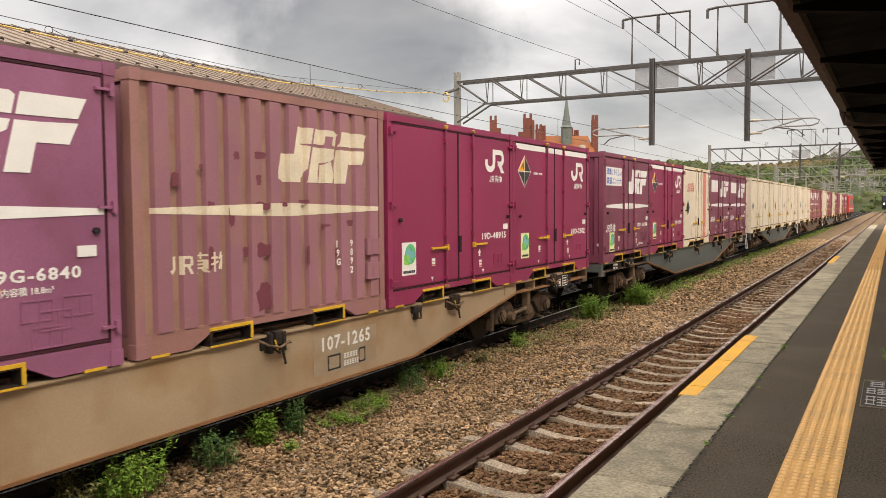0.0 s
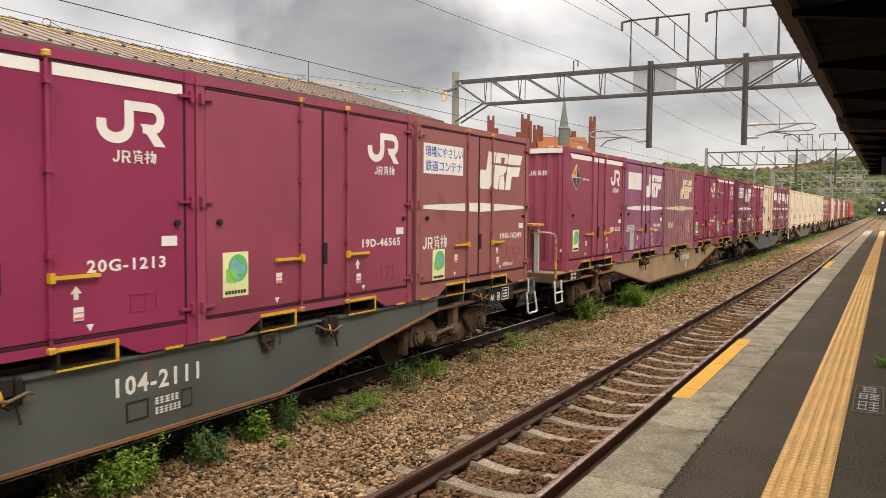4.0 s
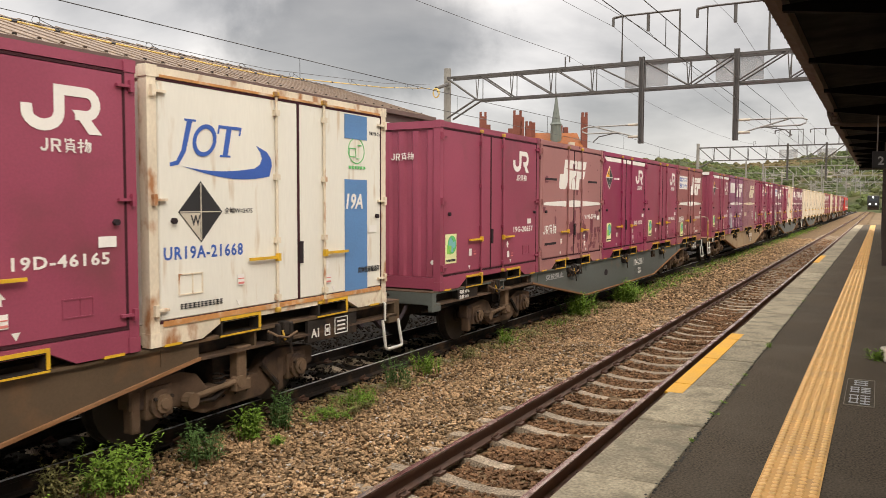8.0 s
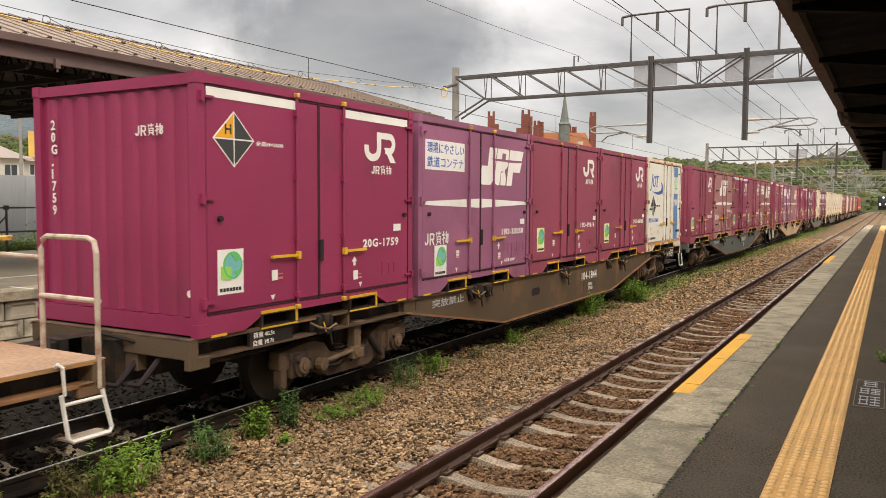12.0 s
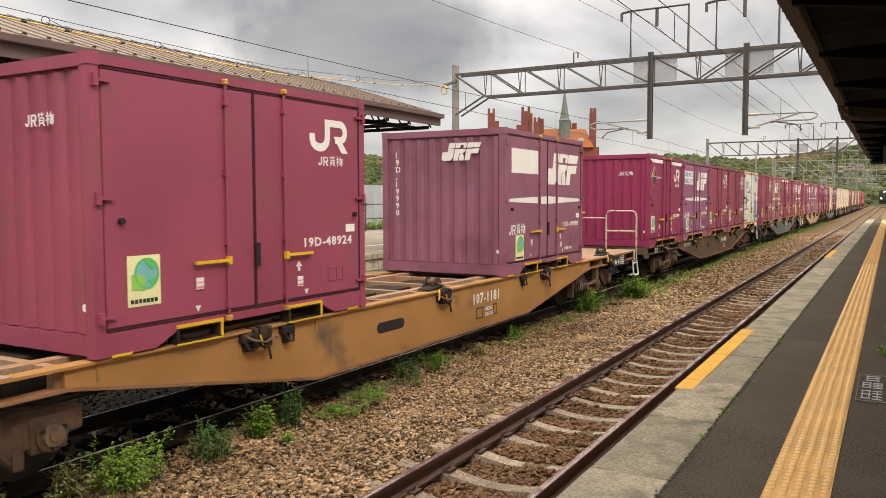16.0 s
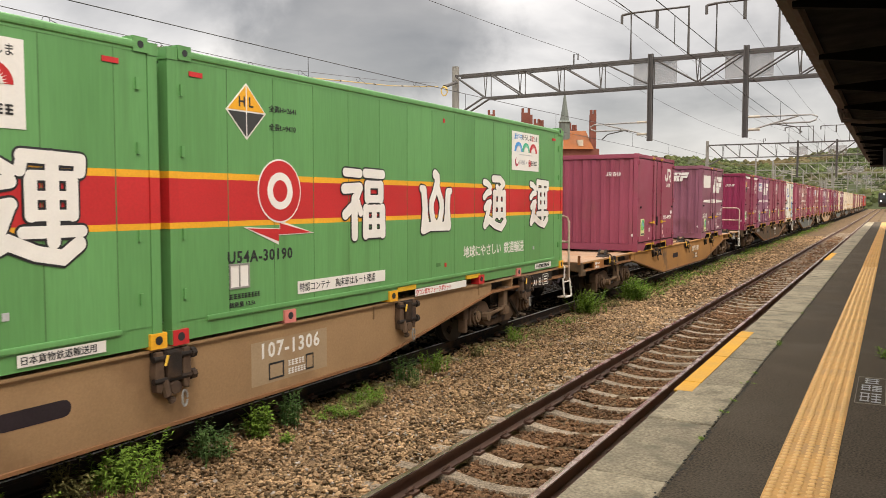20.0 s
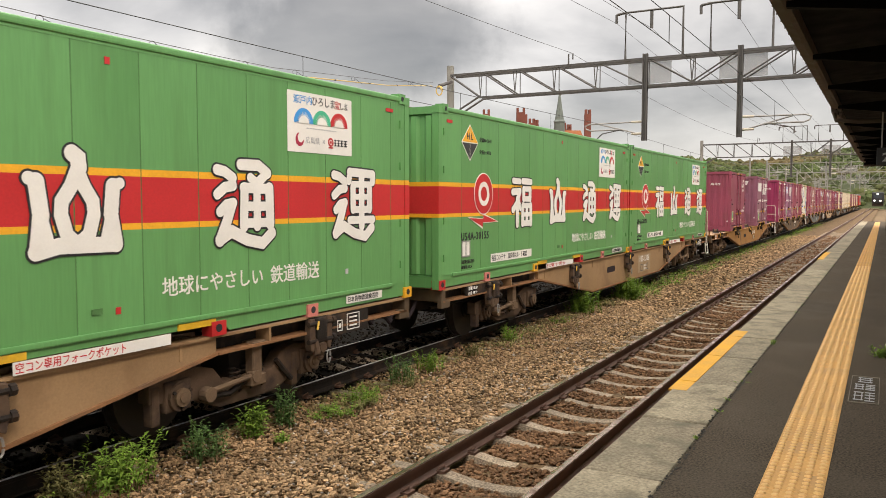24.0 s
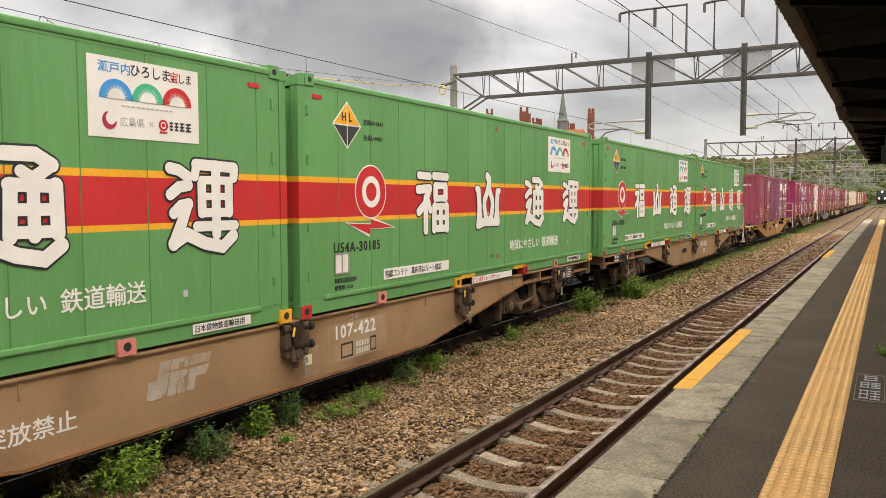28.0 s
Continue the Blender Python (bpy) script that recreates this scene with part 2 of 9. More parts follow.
DUSTY = mat("tan_dusty_iron", (0.155, 0.102, 0.064), 0.85, var=0.25, scale=4, stain=(0.08, 0.055, 0.04), stain_at=(0.55, 0.75), stain_scale=5)
SILL_TAN = mat("dusty_tan_frame_paint", (0.38, 0.275, 0.17), 0.7, var=0.15, scale=0.9, stain=(0.30, 0.18, 0.09), stain_at=(0.5, 0.75), stain_scale=1.3)
SILL_WORN = mat("rust_stained_tan_frame_paint", (0.325, 0.205, 0.108), 0.7, var=0.2, scale=0.9, stain=(0.14, 0.078, 0.042), stain_at=(0.52, 0.8), stain_scale=1.0)
SILL_RUST = mat("rust_brown_frame_paint", (0.36, 0.185, 0.065), 0.75, var=0.2, scale=0.9, stain=(0.1, 0.075, 0.06), stain_at=(0.58, 0.75), stain_scale=1.3)
SILL_GREY = mat("grey_frame_paint", (0.085, 0.095, 0.085), 0.65, var=0.2, scale=0.9, stain=(0.2, 0.1, 0.055), stain_at=(0.62, 0.85), stain_scale=1.6)
SILL_OLIVE = mat("brown_grey_frame_paint", (0.105, 0.073, 0.046), 0.7, var=0.2, scale=0.9, stain=(0.24, 0.12, 0.055), stain_at=(0.55, 0.8), stain_scale=1.4)
WHEEL = mat("worn_wheel_steel", (0.042, 0.032, 0.026), 0.6, 0.4, var=0.2)
DULL_RAIL = mat("dirty_tan_rail_paint", (0.44, 0.36, 0.28), 0.6, var=0.15, stain=(0.22, 0.13, 0.08), stain_at=(0.5, 0.7), stain_scale=8)
WORN_YELLOW = mat("worn_yellow_paint", (0.55, 0.34, 0.04), 0.6, var=0.2, stain=(0.2, 0.09, 0.05), stain_at=(0.45, 0.65), stain_scale=12)
HANDRAIL = mat("white_rail_paint", (0.66, 0.64, 0.58), 0.5, var=0.12, stain=(0.3, 0.17, 0.1), stain_at=(0.62, 0.75), stain_scale=8)
BALLAST_UMBER = mat("umber_ballast_stone", (0.285, 0.183, 0.098), 0.9, var=0.25, scale=1.1, grain=0.3, grain_scale=30, island=0.6, bump=0.5, bump_scale=25)
BALLAST = mat("brown_ballast_stone", (0.34, 0.223, 0.122), 0.9, var=0.25, scale=1.1, stain=(0.24, 0.165, 0.10), stain_at=(0.5, 0.75), stain_scale=1.3, grain=0.3, grain_scale=30, island=0.72, bump=0.5, bump_scale=25)
# oily stones, blackened further to paint in the shade under the train
BALLAST_SHADED = mat("oily_shaded_ballast_stone", (0.024, 0.017, 0.012), 0.9, var=0.3, scale=1.1, grain=0.3, grain_scale=30, island=0.5, bump=0.4, bump_scale=25)
PALE_STONE = mat("pale_grey_ballast_stone", (0.40, 0.345, 0.285), 0.9, var=0.2, scale=1.1, grain=0.25, grain_scale=30, island=0.4, bump=0.4, bump_scale=25)
DIRT = mat("ballast_bed", (0.155, 0.102, 0.056), 0.95, var=0.35, scale=3, grain=0.6, grain_scale=22, bump=1.0, bump_scale=22)
# oily soil plus the train's shade, both put into this near-black colour
DIRT_OILY_SHADED = mat("oily_bed_with_train_shade", (0.014, 0.011, 0.008), 0.9, var=0.4, scale=2, stain=(0.032, 0.023, 0.016), stain_at=(0.55, 0.75), stain_scale=1.5, grain=0.6, grain_scale=22, bump=1.0, bump_scale=22)
EARTH = mat("grassy_earth", (0.17, 0.12, 0.07), 0.95, var=0.4, scale=0.15, grain=0.4, grain_scale=3, bump=0.6, bump_scale=4)
CONCRETE = mat("weathered_concrete", (0.33, 0.28, 0.195), 0.85, var=0.28, scale=1.6, stain=(0.15, 0.135, 0.095), stain_at=(0.48, 0.75), stain_scale=5.0, piece=0.12, grain=0.4, grain_scale=55, bump=0.6, bump_scale=45)
SLEEPER = mat("speckled_concrete_sleeper", (0.31, 0.245, 0.175), 0.9, var=0.3, scale=4, grain=0.75, grain_scale=55, piece=0.12, bump=0.5, bump_scale=60)
RAIL_SIDE = mat("rusty_rail_steel", (0.13, 0.068, 0.045), 0.75, 0.2, var=0.2, scale=4, bump=0.2)
RAIL_DULL = mat("brown_worn_rail_head", (0.46, 0.34, 0.285), 0.24, 0.85, var=0.2, scale=3, stain=(0.12, 0.06, 0.04), stain_at=(0.5, 0.75), stain_scale=6, bump=0.05)
# polished steel whose pale, half-diffuse base paints in the bright sky glint
RAIL_GLINT = mat("polished_rail_head", (0.72, 0.69, 0.66), 0.35, 0.5, var=0.15, scale=3, bump=0.05)
FAR_PAVE = mat("pale_worn_asphalt", (0.265, 0.225, 0.17), 0.85, var=0.15, scale=0.8, stain=(0.13, 0.115, 0.1), stain_at=(0.5, 0.75), stain_scale=1.2, grain=0.25, grain_scale=60)
BALLAST_BROWN = mat("rust_brown_ballast_stone", (0.185, 0.103, 0.054), 0.9, var=0.25, scale=1.1, grain=0.3, grain_scale=30, island=0.5, bump=0.5, bump_scale=25)
JOINT_DIRT = mat("dark_joint_dirt", (0.028, 0.024, 0.016), 0.95, var=0.3, scale=8)
ASPHALT = mat("worn_asphalt", (0.083, 0.065, 0.045), 0.92, var=0.2, scale=0.7, stain=(0.115, 0.094, 0.068), stain_at=(0.5, 0.8), stain_scale=1.1, grain=0.8, grain_scale=75, bump=0.8, bump_scale=90)
TACTILE = mat("yellow_tactile_tile", (0.63, 0.345, 0.105), 0.7, var=0.14, scale=2.5, stain=(0.36, 0.22, 0.10), stain_at=(0.55, 0.85), stain_scale=4, piece=0.08)
TACTILE_WORN = mat("worn_yellow_dome", (0.76, 0.47, 0.18), 0.6, var=0.12, scale=2.5)
PAINT_YELLOW = mat("yellow_edge_paint", (0.72, 0.36, 0.02), 0.7, var=0.15, scale=3, stain=(0.4, 0.26, 0.1), stain_at=(0.66, 0.85), stain_scale=6)
PAINT_WHITE = mat("white_road_paint", (0.62, 0.60, 0.54), 0.7, var=0.15, scale=3)
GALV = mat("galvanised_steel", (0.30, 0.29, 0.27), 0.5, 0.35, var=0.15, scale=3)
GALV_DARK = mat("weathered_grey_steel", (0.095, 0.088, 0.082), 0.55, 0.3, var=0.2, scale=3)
POLE_CONC = mat("grey_concrete_pole", (0.25, 0.24, 0.215), 0.85, var=0.15, scale=2, stain=(0.2, 0.19, 0.17), stain_at=(0.55, 0.8))
WIRE = mat("dark_overhead_wire", (0.05, 0.048, 0.046), 0.5, 0.3, bump=0)
WIRE_YELLOW = mat("yellow_cable_guard", (0.62, 0.43, 0.11), 0.5, var=0.1)
MESHY = mat("grey_mesh_board", (0.40, 0.39, 0.38), 0.7)
see = MESHY.node_tree.nodes.new("ShaderNodeBsdfTransparent")
veil = MESHY.node_tree.nodes.new("ShaderNodeMixShader")
veil.inputs[0].default_value = 0.4
MESHY.node_tree.links.new(see.outputs[0], veil.inputs[1])
MESHY.node_tree.links.new(MESHY.node_tree.nodes["Principled BSDF"].outputs[0], veil.inputs[2])
MESHY.node_tree.links.new(veil.outputs[0], MESHY.node_tree.nodes["Material Output"].inputs[0])
# near black, no sheen: the unlit underside's shade is put into the colour
CANOPY_SHADED = mat("shade_black_canopy_steel", (0.003, 0.0026, 0.0024), 0.7, var=0.3, scale=2)
CANOPY_SHADED.node_tree.nodes["Principled BSDF"].inputs["Specular IOR Level"].default_value = 0.05
CANOPY_FAR = mat("grimy_brown_roof_steel", (0.022, 0.017, 0.014), 0.75, var=0.3, scale=2)
SOFFIT = mat("sooty_ribbed_soffit", (0.075, 0.06, 0.05), 0.85, var=0.35, scale=1.5, bump=0.3)
CANOPY_BROWN = mat("brown_canopy_paint", (0.135, 0.088, 0.075), 0.6, var=0.15, scale=2)
ROOF_BROWN = mat("brown_roof_sheet", (0.19, 0.14, 0.105), 0.8, var=0.2, scale=1.5, stain=(0.25, 0.18, 0.12), stain_at=(0.5, 0.7), stain_scale=6, bump=0.4)
GUTTER = mat("grey_brown_gutter", (0.075, 0.055, 0.042), 0.6, var=0.2, scale=3)
POST_BROWN = mat("dark_brown_post_paint", (0.07, 0.05, 0.042), 0.55, var=0.15)
HOARDING = mat("pale_grey_hoarding_sheet", (0.43, 0.44, 0.46), 0.5, 0.1, var=0.1, scale=1.0, piece=0.08)
BLOCK = mat("mossy_concrete_block", (0.42, 0.37, 0.28), 0.9, var=0.2, scale=2, stain=(0.15, 0.14, 0.10), stain_at=(0.5, 0.7), stain_scale=2.5, piece=0.15, bump=0.3)
FENCE = mat("rusty_pipe_rail", (0.075, 0.055, 0.05), 0.7, var=0.2, scale=5, stain=(0.2, 0.1, 0.05), stain_at=(0.6, 0.75), stain_scale=8)
FOLIAGE = mat("weed_leaves", (0.155, 0.25, 0.035), 0.7, var=0.25, scale=4, island=0.5, bump=0)
FOLIAGE_BLUE = mat("grey_green_weed_leaves", (0.09, 0.155, 0.045), 0.7, var=0.25, scale=4, island=0.45, bump=0)
FOLIAGE_DRY = mat("yellow_green_grass", (0.20, 0.185, 0.07), 0.75, var=0.3, scale=3, island=0.5, bump=0)
HILLSIDE = mat("hillside_undergrowth", (0.042, 0.050, 0.020), 0.95, var=0.4, scale=0.06, stain=(0.075, 0.055, 0.03), stain_at=(0.5, 0.7), stain_scale=0.03, grain=0.5, grain_scale=1.2, bump=1.0, bump_scale=1.5)
WOODS = mat("hillside_woods", (0.058, 0.075, 0.026), 0.9, var=0.4, scale=0.05, stain=(0.115, 0.088, 0.042), stain_at=(0.5, 0.66), stain_scale=0.022, island=0.42, grain=0.5, grain_scale=1.2, bump=1.0, bump_scale=1.5)
# woods with the blue-grey of distance haze mixed into the base colour
WOODS_HAZED = mat("distant_haze_blue_woods", (0.085, 0.105, 0.112), 0.95, var=0.3, scale=0.02, island=0.35, grain=0.4, grain_scale=0.6, bump=0.6, bump_scale=0.8)
BARK = mat("grey_brown_bark", (0.11, 0.085, 0.065), 0.9, var=0.25, scale=4, bump=0.6)
BRICK = mat("red_brick_far", (0.20, 0.075, 0.055), 0.85, var=0.2, scale=0.4, grain=0.2, grain_scale=5, piece=0.1)
TILE_ORANGE = mat("orange_roof_tile", (0.235, 0.078, 0.024), 0.7, var=0.15, scale=0.5, grain=0.15, grain_scale=6)
COPPER = mat("green_copper_spire", (0.125, 0.145, 0.125), 0.6, var=0.15, scale=0.8)
STONE = mat("pale_stone_trim", (0.5, 0.45, 0.36), 0.8)
HOUSE_WHITE = mat("white_house_wall", (0.66, 0.64, 0.58), 0.8, var=0.08, scale=0.5)
HOUSE_GREY = mat("grey_house_wall", (0.42, 0.42, 0.42), 0.8, var=0.08, scale=0.5)
HOUSE_ROOF = mat("grey_brown_house_roof", (0.23, 0.18, 0.15), 0.75, var=0.15, scale=0.6)
GLASS = mat("dark_window_glass", (0.05, 0.06, 0.07), 0.12, var=0.2, bump=0)
SIGN_FRAME = mat("pinkish_tan_frame", (0.52, 0.33, 0.23), 0.6, var=0.1)
SIGN_YELLOW = mat("ochre_sign_board", (0.62, 0.40, 0.10), 0.7, var=0.1)
CLOTH = mat("white_banner_cloth", (0.75, 0.75, 0.74), 0.9, bump=0.2, bump_scale=6)
LOCO_RED = mat("red_locomotive_paint", (0.50, 0.03, 0.022), 0.4, var=0.1)
LOCO_GREY = mat("grey_locomotive_paint", (0.22, 0.2, 0.2), 0.5)
LAMP_GLOW = mat("lit_lamp_glass", (1.0, 0.98, 0.9), 0.4, var=0.0, grain=0.0, bump=0, glow=4.0)
TUBE_GLOW = mat("lit_fluorescent_tube", (1.0, 0.95, 0.8), 0.4, var=0.0, grain=0.0, bump=0, glow=1.6)


# dry, dusty surfaces have next to no sheen
for m in (BALLAST, BALLAST_UMBER, BALLAST_BROWN, BALLAST_SHADED, PALE_STONE, DIRT, DIRT_OILY_SHADED, EARTH, ASPHALT, FAR_PAVE, SLEEPER, CONCRETE, BLOCK, WOODS, WOODS_HAZED, HILLSIDE, BRICK, TILE_ORANGE, IRON, BROWN_IRON, DUSTY,
          SILL_TAN, SILL_WORN, SILL_RUST, SILL_OLIVE, SILL_EDGE, SILL_CLEAN, DECK, RUST, FOLIAGE, FOLIAGE_BLUE, FOLIAGE_DRY, SOFFIT, CANOPY_FAR, GUTTER, SEAL, DOOR_SEAL):
    m.node_tree.nodes["Principled BSDF"].inputs["Specular IOR Level"].default_value = 0.12


# ---- shapes ----
def bx(bm, x0, x1, y0, y1, z0, z1):
    v = [bm.verts.new(p) for p in ((x0, y0, z0), (x1, y0, z0), (x1, y1, z0), (x0, y1, z0), (x0, y0, z1), (x1, y0, z1), (x1, y1, z1), (x0, y1, z1))]
    for f in ((0, 3, 2, 1), (4, 5, 6, 7), (0, 1, 5, 4), (1, 2, 6, 5), (2, 3, 7, 6), (3, 0, 4, 7)):
        bm.faces.new([v[i] for i in f])
    return bm


def bxs(*boxes):
    bm = bmesh.new()
    for b in boxes:
        bx(bm, *b)
    return bm


def soft(bm, width=0.008, segments=2):
    bmesh.ops.bevel(bm, geom=bm.edges[:], offset=width, segments=segments, affect="EDGES", profile=0.6)
    return bm


def tube(bm, points, r, n=8, r2=None):
    """A round bar along the points; r2: the radius at its end."""
    pts = [Vector(p) for p in points]
    rings = []
    for i, p in enumerate(pts):
        d = (pts[min(i + 1, len(pts) - 1)] - pts[max(i - 1, 0)]).normalized()
        a = d.cross(Vector((0, 0, 1)) if abs(d.z) < 0.9 else Vector((1, 0, 0))).normalized()
        b = d.cross(a)
        rr = r if r2 is None else r + (r2 - r) * i / max(len(pts) - 1, 1)
        rings.append([bm.verts.new(p + rr * (math.cos(k * math.tau / n) * a + math.sin(k * math.tau / n) * b)) for k in range(n)])
    for q, w in zip(rings, rings[1:]):
        for k in range(n):
            bm.faces.new((q[k], q[(k + 1) % n], w[(k + 1) % n], w[k]))
    bm.faces.new(rings[0][::-1])
    bm.faces.new(rings[-1])
    return bm


def tubes(r, *lines, n=8):
    bm = bmesh.new()
    for pts in lines:
        tube(bm, pts, r, n)
    return bm


def prism(bm, outline, x0, x1):
    """An outline of (y, z) pairs, drawn out from x0 to x1."""
    a = [bm.verts.new((x0, y, z)) for y, z in outline]
    b = [bm.verts.new((x1, y, z)) for y, z in outline]
    n = len(outline)
    bm.faces.new(a[::-1])
    bm.faces.new(b)
    for i in range(n):
        bm.faces.new((a[i], a[(i + 1) % n], b[(i + 1) % n], b[i]))
    bmesh.ops.recalc_face_normals(bm, faces=bm.faces[:])
    return bm


def lie(bm, m):
    bmesh.ops.transform(bm, matrix=m, verts=bm.verts[:])
    return bm


def mesh_of(name, bm):
    me = bpy.data.meshes.new(name)
    bm.to_mesh(me)
    bm.free()
    me.materials.append(None)
    return me


def dress(ob, material):
    ob.material_slots[0].link = "OBJECT"
    ob.material_slots[0].material = material
    return ob


def part(name, bm, material, parent=None, label="", at=None):
    """One mesh object, from a bmesh or a shared mesh, under a thing or a part."""
    me = mesh_of(name, bm) if isinstance(bm, bmesh.types.BMesh) else bm
    ob = dress(new(name, me), material)
    ob.parent = parent
    if at is not None:
        ob.matrix_basis = at
    return tagged(ob, label)


def thing(name, m, label, category, group="", kind=""):
    ob = new(name)
    ob.empty_display_size = 0.2
    ob.matrix_basis = m
    return tagged(ob, label, category, group, kind)


SHARED = {}


def shared(key, maker=None):
    if key not in SHARED:
        SHARED[key] = mesh_of(key, maker())
    return SHARED[key]


def cloud_mesh(name, verts, faces, material):
    me = bpy.data.meshes.new(name)
    me.from_pydata(verts, [], faces)
    me.materials.append(material)
    me.update()
    return new(name, me)


def writing(text, height, material, parent, m, squeeze=1.0, name="lettering", label=""):
    """Raised letters, with the text's plane at m: x along the line, y up it."""
    key = "text_" + text
    if key not in SHARED:
        cu = bpy.data.curves.new("lettering", "FONT")
        cu.body, cu.size, cu.align_x, cu.resolution_u = text, 1.0, "LEFT", 2
        cu.extrude, cu.space_character = 0.002, 1.16 if text.isascii() and len(text) > 6 else 1.0
        cu.shear = 0.22 if text == "19A" else 0.0
        cu.offset = 0.022 if text.isascii() else 0.008
        tmp = new("lettering_curve", cu)
        me = bpy.data.meshes.new_from_object(tmp.evaluated_get(bpy.context.evaluated_depsgraph_get()))
        bpy.data.objects.remove(tmp)
        me.materials.clear()
        me.materials.append(None)
        xs = [v.co.x for v in me.vertices] or [0]
        ys = [v.co.y for v in me.vertices] or [0]
        lo, wide, low, tall = min(xs), max(xs) - min(xs), min(ys), max(ys) - min(ys)
        for v in me.vertices:
            v.co.x, v.co.y = v.co.x - lo, v.co.y - low
        SHARED[key] = me
        me["wide"], me["tall"] = wide, tall
    me = SHARED[key]
    k = height / max(me["tall"], 0.01)
    return part(name, me, material, parent, label, m @ Matrix.Diagonal((k * squeeze, k, 1, 1)))

# ---- the place: x across the tracks, y along them, z from the rail heads ----
PLAT_Z = 0.851
EDGE_X, KERB_X = -1.39, -0.956
TRACK_1, TRACK_2, TRACK_3 = -10.6, -6.843, -2.936
BED_Z = -0.16
RIGHT = Matrix(((0, 0, 1, 0), (1, 0, 0, 0), (0, 1, 0, 0), (0, 0, 0, 1)))     # writing on the side that faces +X
REAR = Matrix(((1, 0, 0, 0), (0, 0, -1, 0), (0, 1, 0, 0), (0, 0, 0, 1)))     # writing on the end that faces -Y


def sheet(name, x0, x1, y0, y1, z0, z1, material, label, category):
    ob = part(name, bxs((x0, x1, y0, y1, z0, z1)), material)
    return tagged(ob, label, category, kind="structure")


def ground():
    """One sheet to the horizon, with the trackbed sunk a little into it."""
    bm = bmesh.new()
    xs = [-1500, -300, -120, -60, -34, -21, -12.4, -12.2, -9, -5, -1.5, -1.2, 6, 40, 300, 1500]
    ys = [-600, -60, -15, 0, 6, 12, 20, 30, 45, 60, 90, 140, 200, 300, 500, 900, 2500]
    zs = lambda x, y: -0.34 if -12.3 < x < -1.3 else -0.5
    grid = [[bm.verts.new((x, y, zs(x, y))) for y in ys] for x in xs]
    for i in range(len(xs) - 1):
        for j in range(len(ys) - 1):
            bm.faces.new((grid[i][j], grid[i + 1][j], grid[i + 1][j + 1], grid[i][j + 1]))
    tagged(part("ground", bm, EARTH), "rough grassy earth around the tracks", "ground", kind="structure")


ground()
bm = bmesh.new()
NX, NY = 24, 150
BED_SPLIT = 14                         # columns nearer the far platform than the train's near rail: oily, train's shade painted in
cols = []
for i in range(NX + 1):
    x = -12.2 + (12.2 - 1.36) * i / NX
    col = []
    for j in range(NY + 1):
        y = -12 + 312 * (j / NY) ** 2.2
        z = BED_Z - 0.05 + 0.05 * noise.noise((x * 1.3, y * 0.9, 0)) + 0.02 * noise.noise((x * 5, y * 5, 1))
        if -6.3 < x < -5.2:
            z -= 0.03
        if x < -6.2:
            z -= 0.06
        col.append(bm.verts.new((x, y, z)))
    cols.append(col)
oily = bmesh.new()
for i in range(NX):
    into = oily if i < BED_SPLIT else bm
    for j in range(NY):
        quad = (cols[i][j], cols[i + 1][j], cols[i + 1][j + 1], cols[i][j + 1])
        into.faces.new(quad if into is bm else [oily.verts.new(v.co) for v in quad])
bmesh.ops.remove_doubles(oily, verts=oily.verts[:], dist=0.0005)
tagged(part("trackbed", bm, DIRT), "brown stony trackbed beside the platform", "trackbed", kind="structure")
tagged(part("trackbed", oily, DIRT_OILY_SHADED), "oily trackbed with the train's shade put into its colour", "trackbed", kind="structure")


# rails and sleepers
def rail_mesh(y0, y1):
    bm = bmesh.new()
    web = [(-0.065, -0.155), (0.065, -0.155), (0.065, -0.14), (0.012, -0.12), (0.012, -0.045), (0.033, -0.035), (0.033, -0.006), (-0.033, -0.006), (-0.033, -0.035), (-0.012, -0.045), (-0.012, -0.12), (-0.065, -0.14)]
    a = [bm.verts.new((x, y0, z)) for x, z in web]
    b = [bm.verts.new((x, y1, z)) for x, z in web]
    bm.faces.new(a)
    bm.faces.new(b[::-1])
    for i in range(12):
        bm.faces.new((a[i], b[i], b[(i + 1) % 12], a[(i + 1) % 12]))
    bmesh.ops.recalc_face_normals(bm, faces=bm.faces[:])
    return bm


def rail_head_mesh(y0, y1):
    bm = bmesh.new()
    out = [(-0.032, -0.0055), (0.032, -0.0055), (0.028, -0.001), (0.0, 0.0), (-0.028, -0.001)]
    a = [bm.verts.new((x, y0, z)) for x, z in out]
    b = [bm.verts.new((x, y1, z)) for x, z in out]
    for i in range(5):
        bm.faces.new((a[i], a[(i + 1) % 5], b[(i + 1) % 5], b[i]))
    bmesh.ops.recalc_face_normals(bm, faces=bm.faces[:])
    return bm


def sleeper_mesh():
    """A concrete sleeper, lower in its middle."""
    bm = bmesh.new()
    n = 14
    rows = []
    for i in range(n + 1):
        x = -1.0 + 2.0 * i / n
        dip = 0.045 * max(0.0, 1 - (x / 0.42) ** 2)
        top = -0.156 - dip
        rows.append([bm.verts.new(p) for p in ((x, -0.12, -0.34), (x, -0.078, top), (x, 0.078, top), (x, 0.12, -0.34))])
    for q, w in zip(rows, rows[1:]):
        for k in range(3):
            bm.faces.new((q[k], w[k], w[k + 1], q[k + 1]))
    bm.faces.new(rows[0])
    bm.faces.new(rows[-1][::-1])
    bmesh.ops.recalc_face_normals(bm, faces=bm.faces[:])
    return bm


